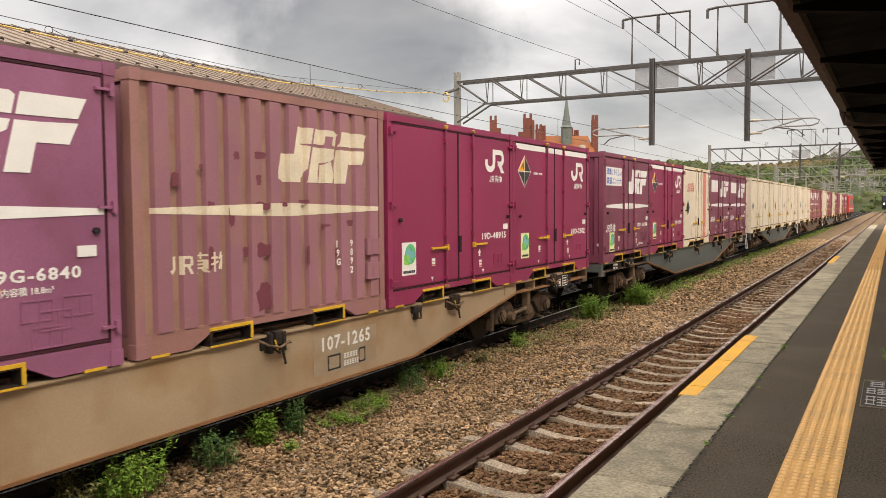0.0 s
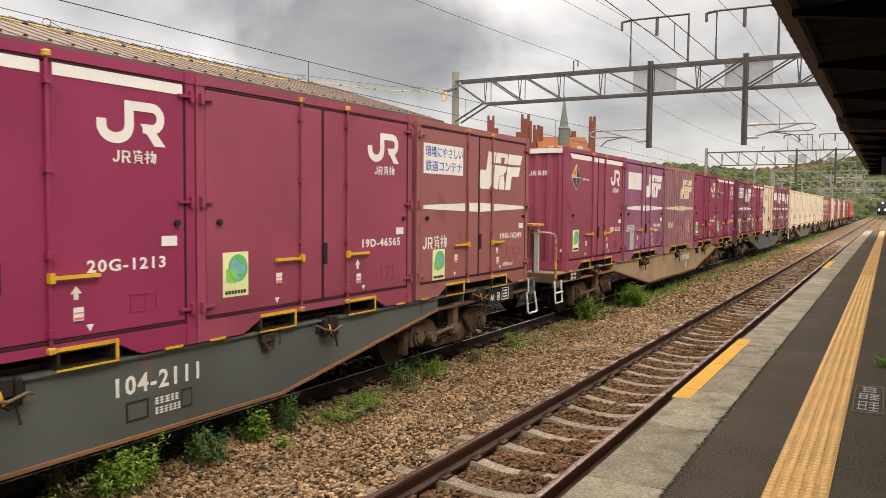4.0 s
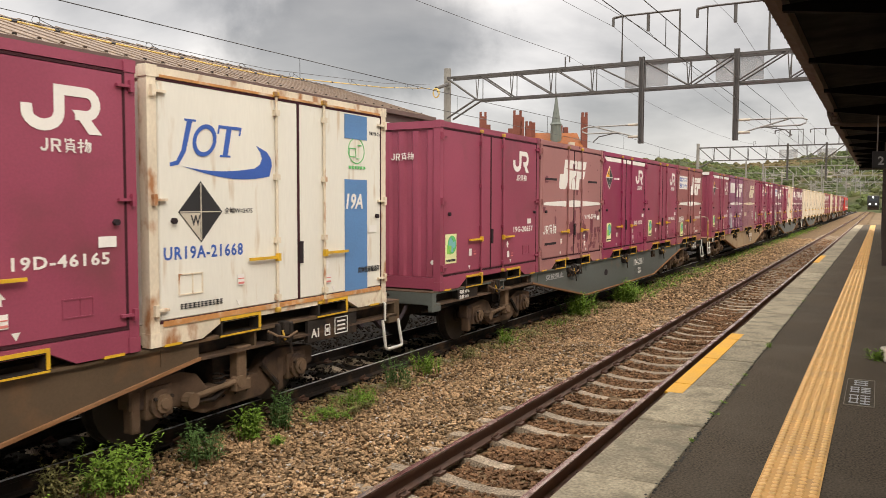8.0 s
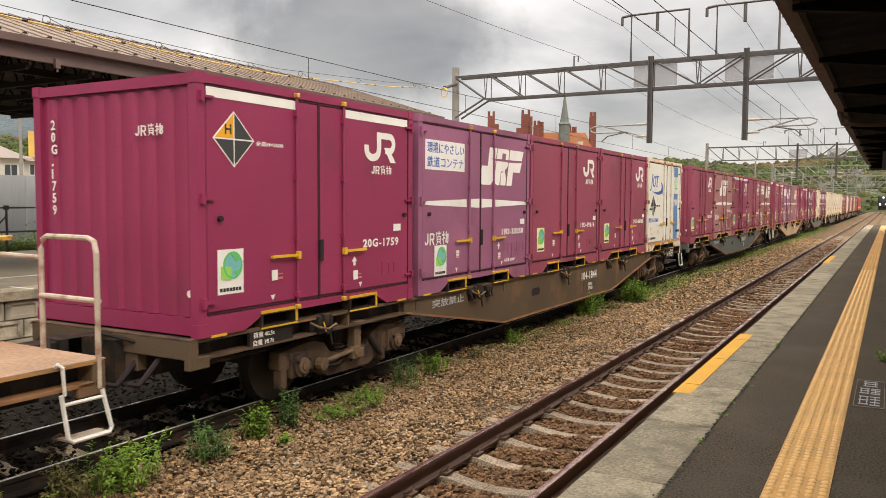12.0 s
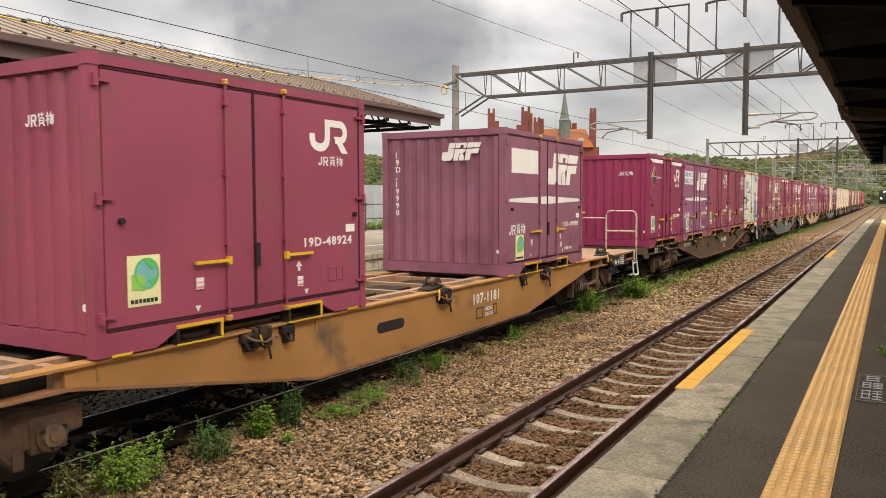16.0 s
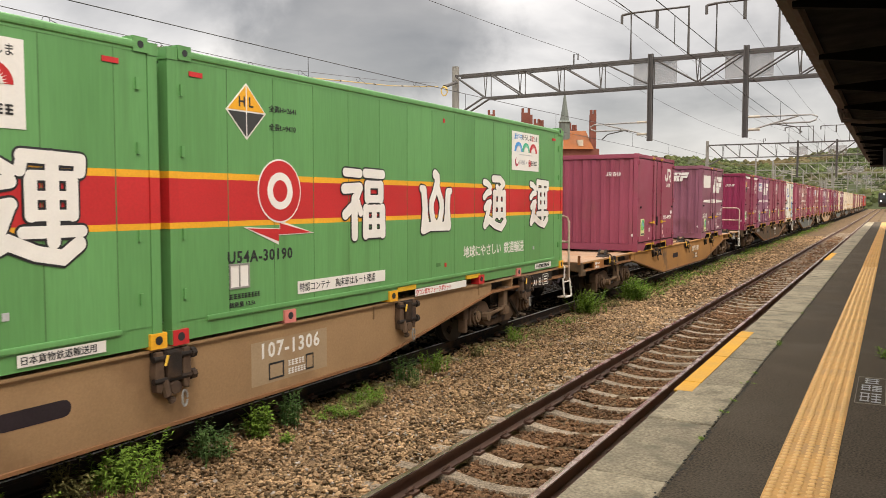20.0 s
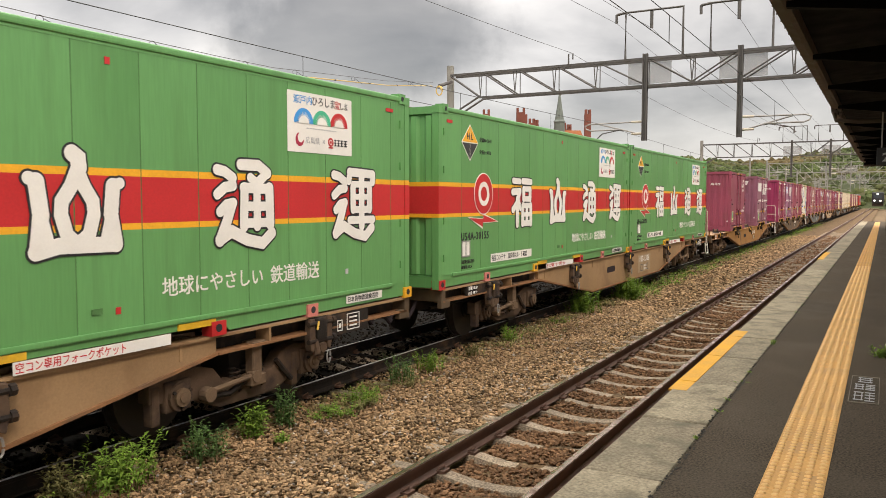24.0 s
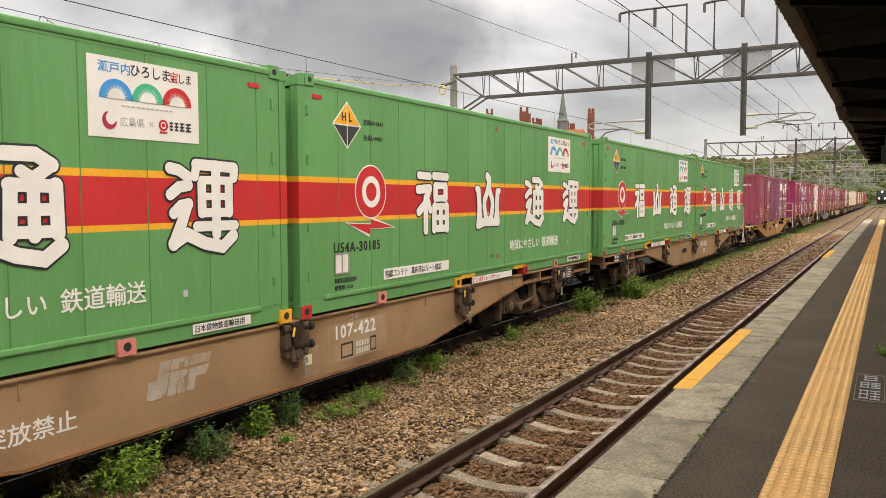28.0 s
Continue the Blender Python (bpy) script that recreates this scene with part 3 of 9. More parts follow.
def clip_mesh():
    return tube(bxs((-0.13, -0.05, -0.06, 0.06, -0.15, -0.125), (0.05, 0.13, -0.06, 0.06, -0.15, -0.125)), ((0.06, -0.05, -0.12), (0.1, 0.0, -0.09), (0.06, 0.05, -0.12)), 0.014, 5)


def track(x, label, first, count, step=0.61, y1=400, sunk=0.0, head=RAIL_GLINT, side=IRON, worn=0.45):
    t = thing("railway_track", pose(x, 0, 0), label, "railway track", kind="structure")
    for s in (-0.5665, 0.5665):
        r = part("rail", shared("rail_%g" % y1, lambda: rail_mesh(-12, y1)), side, t, "brown rusty steel rail", pose(s, 0, 0))
        # below 1, worn narrows the head to the painted glint's width
        part("rail_head", shared("rail_head_%g" % y1, lambda: rail_head_mesh(-12, y1)), head, r, "polished running surface", Matrix.Diagonal((worn, 1, 1, 1)))
    for k in range(count):
        part("sleeper", shared("sleeper", sleeper_mesh), SLEEPER, t, at=pose(0, first + k * step, -sunk))
        if first + k * step < 30:
            for s in (-0.5665, 0.5665):
                part("rail_clip", shared("rail_clip", clip_mesh), RAIL_SIDE, t, at=pose(s, first + k * step, 0))
    return t


track(TRACK_3, "rusty railway track on speckled concrete sleepers beside the platform", 1.22, 110, head=RAIL_DULL, side=RAIL_SIDE, worn=1.0)
track(TRACK_2, "railway track under the freight train", 1.0, 60, 0.66, sunk=0.05)
track(TRACK_1, "railway track along the far platform", 1.0, 50, 0.66, sunk=0.05)


# ballast stones
def stones(name, n, area, size, material, label, seed):
    rng = np.random.default_rng(seed)
    ico = np.array([(0, 0, 1), (0.9, 0, 0.35), (0.28, 0.85, 0.4), (-0.72, 0.53, 0.35), (-0.72, -0.53, 0.4), (0.28, -0.85, 0.35), (0.5, 0.5, -0.5), (-0.6, 0.1, -0.5), (0.3, -0.6, -0.5)], float)
    tri = np.array([(0, 1, 2), (0, 2, 3), (0, 3, 4), (0, 4, 5), (0, 5, 1), (1, 6, 2), (2, 6, 7), (2, 7, 3), (3, 7, 4), (4, 7, 8), (4, 8, 5), (5, 8, 1), (1, 8, 6)])
    x0, x1, y0, y1 = area
    u = rng.random(n)
    y = y0 + (y1 - y0) * u ** 1.5
    x = x0 + (x1 - x0) * rng.random(n)
    keep = (np.abs(np.abs(x - TRACK_3) - 0.5665) > 0.1)
    phase = ((y - 1.22) / 0.61) % 1.0
    on_sleeper = (np.abs(phase - 0.5) > 0.355) & (np.abs(x - TRACK_3) < 0.8)
    keep &= ~(on_sleeper & (rng.random(n) < 0.985))
    x, y = x[keep], y[keep]
    n = len(x)
    s = size * rng.uniform(0.5, 1.25, n) * (1 + 0.012 * np.maximum(y - 12, 0))
    z = np.array([BED_Z - 0.035 + 0.05 * noise.noise((a * 1.3, b * 0.9, 0)) for a, b in zip(x, y)]) + rng.uniform(-0.015, 0.02, n)
    z = np.where((x > -6.3) & (x < -5.2), z - 0.03, z)
    inside = np.abs(x - TRACK_3) < 0.5
    z = np.where(inside, z + 0.012 - 0.03 * np.maximum(0, 1 - ((x - TRACK_3) / 0.42) ** 2), z + 0.012)
    a = rng.uniform(0, math.tau, n)
    scale = rng.uniform(0.6, 1.3, (n, 3)) * s[:, None]
    scale[:, 2] *= 0.75
    pts = ico[None] * (1 + rng.uniform(-0.28, 0.28, (n, 9, 1))) * scale[:, None, :]
    tilt = rng.uniform(-0.6, 0.6, n)
    px, pz = pts[..., 0] * np.cos(tilt)[:, None] - pts[..., 2] * np.sin(tilt)[:, None], pts[..., 0] * np.sin(tilt)[:, None] + pts[..., 2] * np.cos(tilt)[:, None]
    ca, sa = np.cos(a)[:, None], np.sin(a)[:, None]
    vx, vy = px * ca - pts[..., 1] * sa + x[:, None], px * sa + pts[..., 1] * ca + y[:, None]
    verts = np.stack((vx, vy, pz + z[:, None]), -1).reshape(-1, 3)
    faces = (tri[None] + (np.arange(n) * 9)[:, None, None]).reshape(-1, 3)
    ob = cloud_mesh(name, verts.tolist(), faces.tolist(), material)
    return tagged(ob, label, "ballast", kind="stuff")


stones("ballast_stones", 22000, (-4.95, -3.45, 2.6, 18.0), 0.027, BALLAST, "tan crushed ballast stones beside the platform track", 5)
stones("ballast_stones", 24000, (-6.2, -4.6, 2.6, 18.0), 0.027, BALLAST_UMBER, "umber ballast stones beside the train", 16)
stones("ballast_stones", 3000, (-6.1, -3.45, 2.6, 18.0), 0.021, PALE_STONE, "pale stones scattered in the ballast", 15)
stones("ballast_stones", 40000, (-3.55, -1.42, 2.6, 19.0), 0.029, BALLAST_BROWN, "rust-brown ballast stones between the rails", 8)
stones("ballast_stones", 9000, (-9.0, -6.0, 2.0, 30.0), 0.030, BALLAST_SHADED, "oily ballast, its colour blackened for the shade under the train", 7)
stones("ballast_stones", 9000, (-3.6, -1.42, 17.5, 60.0), 0.036, BALLAST_BROWN, "rust-brown ballast stones further along the track", 9)
stones("ballast_stones", 12000, (-6.0, -3.5, 16.0, 60.0), 0.042, BALLAST, "brown crushed ballast stones further along", 6)


# ---- the near platform ----
def platform_near():
    tagged(part("pavement", bxs((KERB_X + 0.004, 9.0, -14, 62, 0.3, PLAT_Z)), ASPHALT), "dark worn asphalt platform surface", "platform", kind="structure")
    wall = tagged(part("platform_wall", bxs((EDGE_X + 0.05, KERB_X, -14, 62, -0.4, PLAT_Z - 0.16)), CONCRETE), "concrete platform side wall", "platform", kind="structure")
    y, k = -1.9, 0
    while y < 60:
        w = 1.19
        part("coping_slab", shared("coping", lambda: soft(bxs((EDGE_X, KERB_X - 0.004, 0.006, 1.184, PLAT_Z - 0.16, PLAT_Z)), 0.008, 1)), CONCRETE, wall, at=pose(0, y, 0.003 * math.sin(k * 2.3)))
        y += w
        k += 1
    rng = random.Random(31)
    verts, faces = [], []
    for k in range(900):
        jy, r = 1.0 + 24 * rng.random() ** 1.4, rng.uniform(0.004, 0.011)
        jx = KERB_X + rng.gauss(0.004, 0.009) + 0.008 * math.sin(jy * 3.1)
        b, n = len(verts), 7
        verts += [(jx + r * rng.uniform(0.5, 1.2) * math.cos(a * math.tau / n), jy + 2.2 * r * rng.uniform(0.5, 1.2) * math.sin(a * math.tau / n), PLAT_Z + 0.0035) for a in range(n)] + [(jx, jy, PLAT_Z + 0.0035 + r * 0.25)]
        faces += [(b + a, b + (a + 1) % n, b + n) for a in range(n)]
    tagged(cloud_mesh("joint_dirt", verts, faces, JOINT_DIRT), "dark crumbled dirt along the kerb joint", "dirt", kind="stuff")
    strip = tagged(thing("tactile_strip", pose(0, 0, 0), "strip of yellow dotted tactile tiles along the platform", "tactile paving"), kind="structure")

    def domes(bm):
        for i in range(5):
            for j in range(5):
                x, yy = 0.03 + 0.06 * i, 0.03 + 0.06 * j
                rings = [[bm.verts.new((x + r * math.cos(a), yy + r * math.sin(a), z)) for a in np.arange(6) * math.tau / 6] for r, z in ((0.021, 0.0049), (0.0165, 0.0105), (0.009, 0.013))]
                bm.faces.new(rings[2])
                for lo, hi in zip(rings, rings[1:]):
                    for q in range(6):
                        bm.faces.new((lo[q], lo[(q + 1) % 6], hi[(q + 1) % 6], hi[q]))
        return bm
    slab = lambda: bxs((0.002, 0.298, 0.002, 0.298, -0.02, 0.005))
    for k in range(196):
        near = k < 60
        t = part("tactile_tile", shared("tactile_near" if near else "tactile_far", slab if near else lambda: domes(slab())), TACTILE, strip, at=pose(-0.517, 1.5 + 0.301 * k, PLAT_Z))
        if near:
            part("domes", shared("tactile_domes", lambda: domes(bmesh.new())), TACTILE_WORN, t, "paler worn domes")
    for y0, y1 in ((6.08, 9.22), (21.4, 24.4)):
        line = tagged(thing("yellow_line", pose(0, 0, 0), "worn yellow paint on the platform edge", "floor marking"), kind="structure")
        cuts = [y0] + [q for q in np.arange(-1.9, 60, 1.19) if y0 + 0.1 < q < y1 - 0.1] + [y1]
        for a, b in zip(cuts, cuts[1:]):
            part("paint_patch", flat_box(-1.412, -1.277, a + 0.007, b - 0.007, PLAT_Z), PAINT_YELLOW, line)



def flat_box(x0, x1, y0, y1, z, t=0.004):
    return bxs((x0, x1, y0, y1, z - 0.01, z + t))


platform_near()


def boarding_mark():
    """A white-bordered boarding sign painted on the asphalt; its characters cannot be read."""
    s = thing("floor_sign", pose(-0.19, 6.33, PLAT_Z), "white-framed boarding sign painted on dark asphalt", "floor sign")
    w, h = 0.2, 0.97
    part("plate", flat_box(0, w, 0, h, 0.0, 0.0035), ASPHALT, s, "dark sign field")
    part("border", bxs((0, w, 0, 0.016, -0.01, 0.006), (0, w, h - 0.016, h, -0.01, 0.006), (0, 0.005, 0, h, -0.01, 0.006), (w - 0.005, w, 0, h, -0.01, 0.006)), FAR_PAVE, s, "worn tan border line")
    bars = []
    for y, hh, left in ((0.07, 0.30, (0.03, 0.105)), (0.45, 0.2, (0.03, 0.105)), (0.72, 0.19, (0.05,))):
        for x in left:
            wd = 0.065 if len(left) > 1 else 0.1
            bars += [(x, x + wd, y + hh * q, y + hh * q + 0.022, -0.01, 0.006) for q in ((0.05, 0.5, 0.9) if x < 0.1 else (0.0, 0.3, 0.62, 0.9))]
            bars += [(x + wd * q, x + wd * q + 0.007, y + hh * 0.05, y + hh * 0.95, -0.01, 0.0065) for q in ((0.1, 0.8) if x < 0.1 else (0.45,))]
    part("worn_characters", bxs(*bars), HOUSE_GREY, s)


boarding_mark()


# ---- the near platform's canopy ----
def canopy_near():
    c = tagged(thing("canopy", pose(0, 0, 0), "dark steel platform canopy with brown gutter", "canopy"), kind="structure")
    for a, b, z in ((-14, 21.8, 4.6), (21.8, 50.0, 4.5)):
        part("roof_sheet", prism_y([(-1.12, z + 0.02), (6.5, z + 0.55), (6.5, z + 0.62), (-1.12, z + 0.12)], a, b), CANOPY_SHADED, c)
        part("gutter", prism_y([(-1.22, z - 0.02), (-1.08, z - 0.06), (-1.05, z + 0.1), (-1.24, z + 0.12)], a, b), GUTTER, c, "brown half-round gutter")
        part("fascia", prism_y([(-1.05, z - 0.14), (-0.99, z - 0.14), (-0.99, z + 0.1), (-1.05, z + 0.1)], a, b), GUTTER, c)
        for y in np.arange(a + 0.3, b, 0.45):
            part("gutter_bracket", shared("gbracket", lambda: bxs((-1.246, -1.02, 0, 0.025, 0.105, 0.123), (-1.238, -1.226, 0, 0.025, -0.012, 0.1))), GUTTER, c, at=pose(0, y, z))
        for x in (0.2, 1.5, 2.8, 4.1, 5.4):
            part("purlin", shared("purl%g%g" % (a, x), lambda: bxs((-0.05, 0.05, a, b, -0.12, 0.0))), CANOPY_SHADED, c, at=pose(x, 0, z + 0.02 + 0.07 * (x + 1.1)))
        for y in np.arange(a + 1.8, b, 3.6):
            part("rafter", shared("rafter", lambda: prism_y([(-1.0, -0.14), (6.5, 0.36), (6.5, 0.2), (0.6, -0.42), (-1.0, -0.2)], 0, 0.12)), CANOPY_SHADED, c, at=pose(0, y, z))
    part("rain_pipe", tubes(0.05, ((-1.15, 21.6, 4.45), (-1.1, 21.6, 4.25), (-0.6, 21.6, 4.2), (3.0, 21.6, 4.15)), n=8), GUTTER, c, "brown rain pipe")
    part("end_board", bxs((-1.1, 6.5, 49.9, 50.0, 4.25, 4.9)), CANOPY_SHADED, c)
    part("end_tie", bxs((-1.1, 6.5, 49.8, 49.9, 4.18, 4.28)), GUTTER, c)
    for y in (6.2, 13.7, 21.2, 28.7, 36.2, 43.7):
        part("canopy_post", shared("cpost", lambda: bxs((-0.09, 0.09, -0.09, 0.09, PLAT_Z, 4.6))), POST_BROWN, c, at=pose(0.16 if y > 18 else 2.6, y, 0))
        part("drain_light", shared("clight", lambda: bxs((-0.04, 0.04, -0.5, 0.5, 0, 0.05))), GALV, c, "unlit lamp tube", at=pose(0.6, y - 3.5, 4.42))


def prism_y(outline, y0, y1):
    """An outline of (x, z) pairs, drawn out along y."""
    bm = bmesh.new()
    a = [bm.verts.new((x, y0, z)) for x, z in outline]
    b = [bm.verts.new((x, y1, z)) for x, z in outline]
    n = len(outline)
    bm.faces.new(a)
    bm.faces.new(b[::-1])
    for i in range(n):
        bm.faces.new((a[i], b[i], b[(i + 1) % n], a[(i + 1) % n]))
    bmesh.ops.recalc_face_normals(bm, faces=bm.faces[:])
    return bm


canopy_near()


# ---- the far platform ----
FAR_EDGE = -12.1


def platform_far():
    tagged(part("pavement", bxs((-21.5, FAR_EDGE - 0.5, -12, 75, 0.3, PLAT_Z)), FAR_PAVE), "grey asphalt of the far platform", "platform", kind="structure")
    wall = tagged(part("platform_wall", bxs((FAR_EDGE - 0.5, FAR_EDGE - 0.1, -12, 75, -0.4, PLAT_Z - 0.16)), BLOCK), "far platform wall of recessed concrete blocks", "platform", kind="structure")
    y = 3.0
    while y < 32:
        part("coping_slab", shared("coping_far", lambda: soft(bxs((FAR_EDGE - 0.5, FAR_EDGE + 0.03, 0.008, 1.79, PLAT_Z - 0.16, PLAT_Z)), 0.01, 1)), CONCRETE, wall, at=pose(0, y, 0))
        y += 1.8

    def block():
        bm = bxs((-0.1, 0.0, 0.012, 0.608, 0.012, 0.298))
        for b in ((0.0, 0.03, 0.012, 0.608, 0.012, 0.07), (0.0, 0.03, 0.012, 0.608, 0.24, 0.298), (0.0, 0.03, 0.012, 0.1, 0.07, 0.24), (0.0, 0.03, 0.52, 0.608, 0.07, 0.24)):
            bx(bm, *b)
        return bm
    for row in range(3):
        for k in range(44):
            part("concrete_block", shared("block", block), BLOCK, wall, at=pose(FAR_EDGE - 0.06, 3.0 + 0.62 * k + 0.31 * (row % 2), PLAT_Z - 0.16 - 0.31 * (row + 1)))
    tagged(part("white_line", flat_box(-14.32, -14.2, -12, 75, PLAT_Z), PAINT_WHITE), "white safety line on the far platform", "floor marking", kind="structure")
    for y in np.arange(4.2, 32, 1.8):
        part("joint_line", shared("jline", lambda: flat_box(FAR_EDGE - 0.6, FAR_EDGE - 0.02, -0.03, 0.03, PLAT_Z)), PAINT_WHITE, wall, at=pose(0, float(y), 0))


platform_far()


def canopy_far():
    c = tagged(thing("canopy", pose(0, 0, 0), "far platform canopy with brown fascia and ribbed roof", "canopy"), kind="structure")
    y0, y1 = -14, 22.0
    part("fascia", bxs((-12.68, -12.6, y0, y1, 4.64, 4.98)), CANOPY_BROWN, c, "brown painted fascia board")
    part("gutter", prism_y([(-12.56, 4.86), (-12.46, 4.88), (-12.45, 5.0), (-12.6, 5.0)], y0, y1), CANOPY_BROWN, c)
    part("roof_sheet", prism_y([(-12.5, 5.0), (-16.6, 6.28), (-21.0, 4.95), (-21.0, 4.9), (-16.6, 6.2), (-12.5, 4.95)], y0, y1), ROOF_BROWN, c, "brown roof sheeting")
    for y in np.arange(y0, y1, 0.45):
        part("roof_rib", shared("rrib", lambda: prism_y([(-12.5, 4.998), (-16.6, 6.278), (-16.6, 6.3), (-12.5, 5.022)], 0, 0.04)), ROOF_BROWN, c, at=pose(0, float(y), 0))
        part("snow_guard", shared("snowg", lambda: prism_y([(-12.85, 5.1), (-12.93, 5.13), (-12.86, 5.15)], 0, 0.06)), IRON, c, "small dark snow guard", at=pose(0, float(y) + 0.2, 0))
    for q in range(13):
        a, b = -12.7 - 0.3 * q, -12.7 - 0.3 * q - 0.15
        part("soffit_batten", shared("sbat%d" % q, lambda: prism_y([(a, 4.825 + 0.305 * (-12.7 - a)), (b, 4.825 + 0.305 * (-12.7 - b)), (b, 4.79 + 0.305 * (-12.7 - b)), (a, 4.79 + 0.305 * (-12.7 - a))], y0, y1)), SOFFIT, c)
    for y in (8.6, 12.3, 15.2):
        part("drip_box", shared("dripbox", lambda: bxs((-12.6, -12.53, 0, 0.09, 4.56, 4.72), (-12.58, -12.55, 0.03, 0.06, 4.5, 4.56))), CANOPY_BROWN, c, "brown drip box under the gutter", at=pose(0, y, 0))
    part("soffit", prism_y([(-12.66, 4.9), (-16.6, 6.1), (-21.0, 4.86), (-21.0, 4.82), (-16.6, 6.04), (-12.66, 4.84)], y0, y1), SOFFIT, c)
    part("back_fascia", bxs((-21.05, -20.95, y0, y1, 4.6, 4.9)), CANOPY_FAR, c)
    for x in (-13.6, -15.6, -17.6, -19.9):
        part("girder", shared("girder%g" % x, lambda: bxs((-0.06, 0.06, y0, y1, 4.55, 4.68))), CANOPY_FAR, c, at=pose(x, 0, 0))
    for y in np.arange(y0 + 0.6, y1, 1.2):
        bm = bxs((-20.9, -12.7, -0.04, 0.04, 4.5, 4.6))
        for x in np.arange(-20.6, -13.0, 1.0):
            top = 5.7 - abs(x + 16.6) * 0.2
            tube(bm, ((x, 0, 4.55), (x + 0.5, 0, top)), 0.03, 4)
            tube(bm, ((x + 1.0, 0, 4.55), (x + 0.5, 0, top)), 0.03, 4)
        part("truss", shared("truss", lambda: bm), CANOPY_FAR, c, at=pose(0, float(y), 0))
    for x, ys in ((-15.57, (3.7, 11.26, 18.9)), (-19.99, (3.2, 10.8, 18.34))):
        for y in ys:
            p = part("canopy_post", shared("fpost%g" % x, lambda: bxs((-0.11, 0.11, -0.11, 0.11, PLAT_Z, 4.6), (-0.14, 0.14, -0.04, 0.04, PLAT_Z, 4.6))), POST_BROWN, c, "dark brown steel post", pose(x, y, 0))
            part("post_foot", shared("foot", lambda: soft(bxs((-0.3, 0.3, -0.3, 0.3, PLAT_Z - 0.02, PLAT_Z + 0.1)), 0.03, 1)), CONCRETE, p) if x < -18 else None
            part("post_brace", shared("fbrace", lambda: tubes(0.05, ((0, 0.1, 3.9), (0, 1.1, 4.55)), ((0, -0.1, 3.9), (0, -1.1, 4.55)), n=5)), CANOPY_FAR, p)
    for y in (4.4, 15.3):
        l = part("lamp_housing", shared("lhouse", lambda: bxs((-0.1, 0.1, 0, 1.5, 4.56, 4.64))), GALV, c, "fluorescent lamp fitting", pose(-17.0, y, 0))
        part("lamp_tube", shared("ltube", lambda: tubes(0.035, ((0, 0.05, 4.53), (0, 1.45, 4.53)), n=8)), TUBE_GLOW, l, "lit fluorescent tube")


canopy_far()


def far_platform_signs():
    s = thing("platform_sign", pose(-15.57, 11.26, 0), "dark box sign with white figure one, on a post", "sign")
    part("sign_box", soft(bxs((0.30, 0.66, -0.2, 0.33, 3.47, 4.0)), 0.01, 1), HOUSE_GREY, s, "pale grey sign box")
    part("sign_face", bxs((0.31, 0.65, -0.212, -0.2, 3.48, 3.99)), BLACK, s, "dark sign face")
    part("bracket", bxs((0.1, 0.46, -0.04, 0.04, 3.9, 3.96)), POST_BROWN, s)
    writing("1", 0.38, WHITE, s, Matrix.Translation((0.42, -0.216, 3.56)) @ REAR, 1.0)
    n = thing("station_name_sign", pose(-15.57, 11.26, 0), "upright black station name sign with white characters", "sign")
    part("board", bxs((0.29, 0.63, -0.2, -0.16, 2.28, 3.12)), BLACK, n)
    part("border", bxs((0.265, 0.655, -0.195, -0.15, 2.255, 3.145)), SIGN_FRAME, n, "pinkish tan frame")
    part("white_foot", bxs((0.29, 0.63, -0.2, -0.16, 2.0, 2.25)), HOUSE_WHITE, n)
    part("bracket", bxs((0.08, 0.3, -0.17, -0.13, 2.9, 2.96)), POST_BROWN, n)
    for i, ch in enumerate("のぼりべつ"):
        writing(ch, 0.14 if ch != "べ" else 0.11, WHITE, n, Matrix.Translation((0.38, -0.204, 2.96 - i * 0.163)) @ REAR)


far_platform_signs()


def pipe_fence():
    f = thing("fence", pose(0, 0, 0), "rusty two-rail pipe fence behind the far platform", "fence")
    part("rail", tubes(0.028, ((-20.9, -8, 2.08), (-20.9, 60, 2.08)), n=6), FENCE, f)
    part("rail", tubes(0.028, ((-20.9, -8, 1.42), (-20.9, 60, 1.42)), n=6), FENCE, f)
    for y in np.arange(-7.39, 58, 1.68):
        p = part("post", shared("fence_post", lambda: tubes(0.033, ((0, 0, PLAT_Z - 0.1), (0, 0, 2.12)), n=6)), FENCE, f, at=pose(-20.9, float(y), 0))
        part("clamp", shared("clamp", lambda: bxs((-0.05, 0.05, -0.05, 0.05, 2.02, 2.14))), FENCE, p)
    for y in np.arange(-7.39, 50, 3.36):
        part("brace", shared("fbr", lambda: tubes(0.025, ((0, 0, 1.85), (-0.1, -0.95, PLAT_Z)), n=5)), FENCE, f, at=pose(-20.9, float(y), 0))


pipe_fence()


def hoarding():
    h = tagged(thing("hoarding", pose(0, 0, 0), "long wall of pale grey corrugated hoarding sheets", "hoarding"), kind="structure")

    def sheet_mesh():
        bm = bxs((-0.02, 0.0, 0, 0.985, 0.2, 3.05))
        for k in range(4):
            bx(bm, 0.0, 0.006, 0.05 + k * 0.245, 0.2 + k * 0.245, 0.2, 3.05)
        return bm
    for k in range(58):
        part("sheet", shared("hsheet", sheet_mesh), HOARDING, h, at=pose(-23.5, -8 + k * 1.0, 0))
    part("rail", tubes(0.03, ((-23.6, -8, 1.0), (-23.6, 50, 1.0)), ((-23.6, -8, 2.6), (-23.6, 50, 2.6)), n=5), GALV, h)


hoarding()


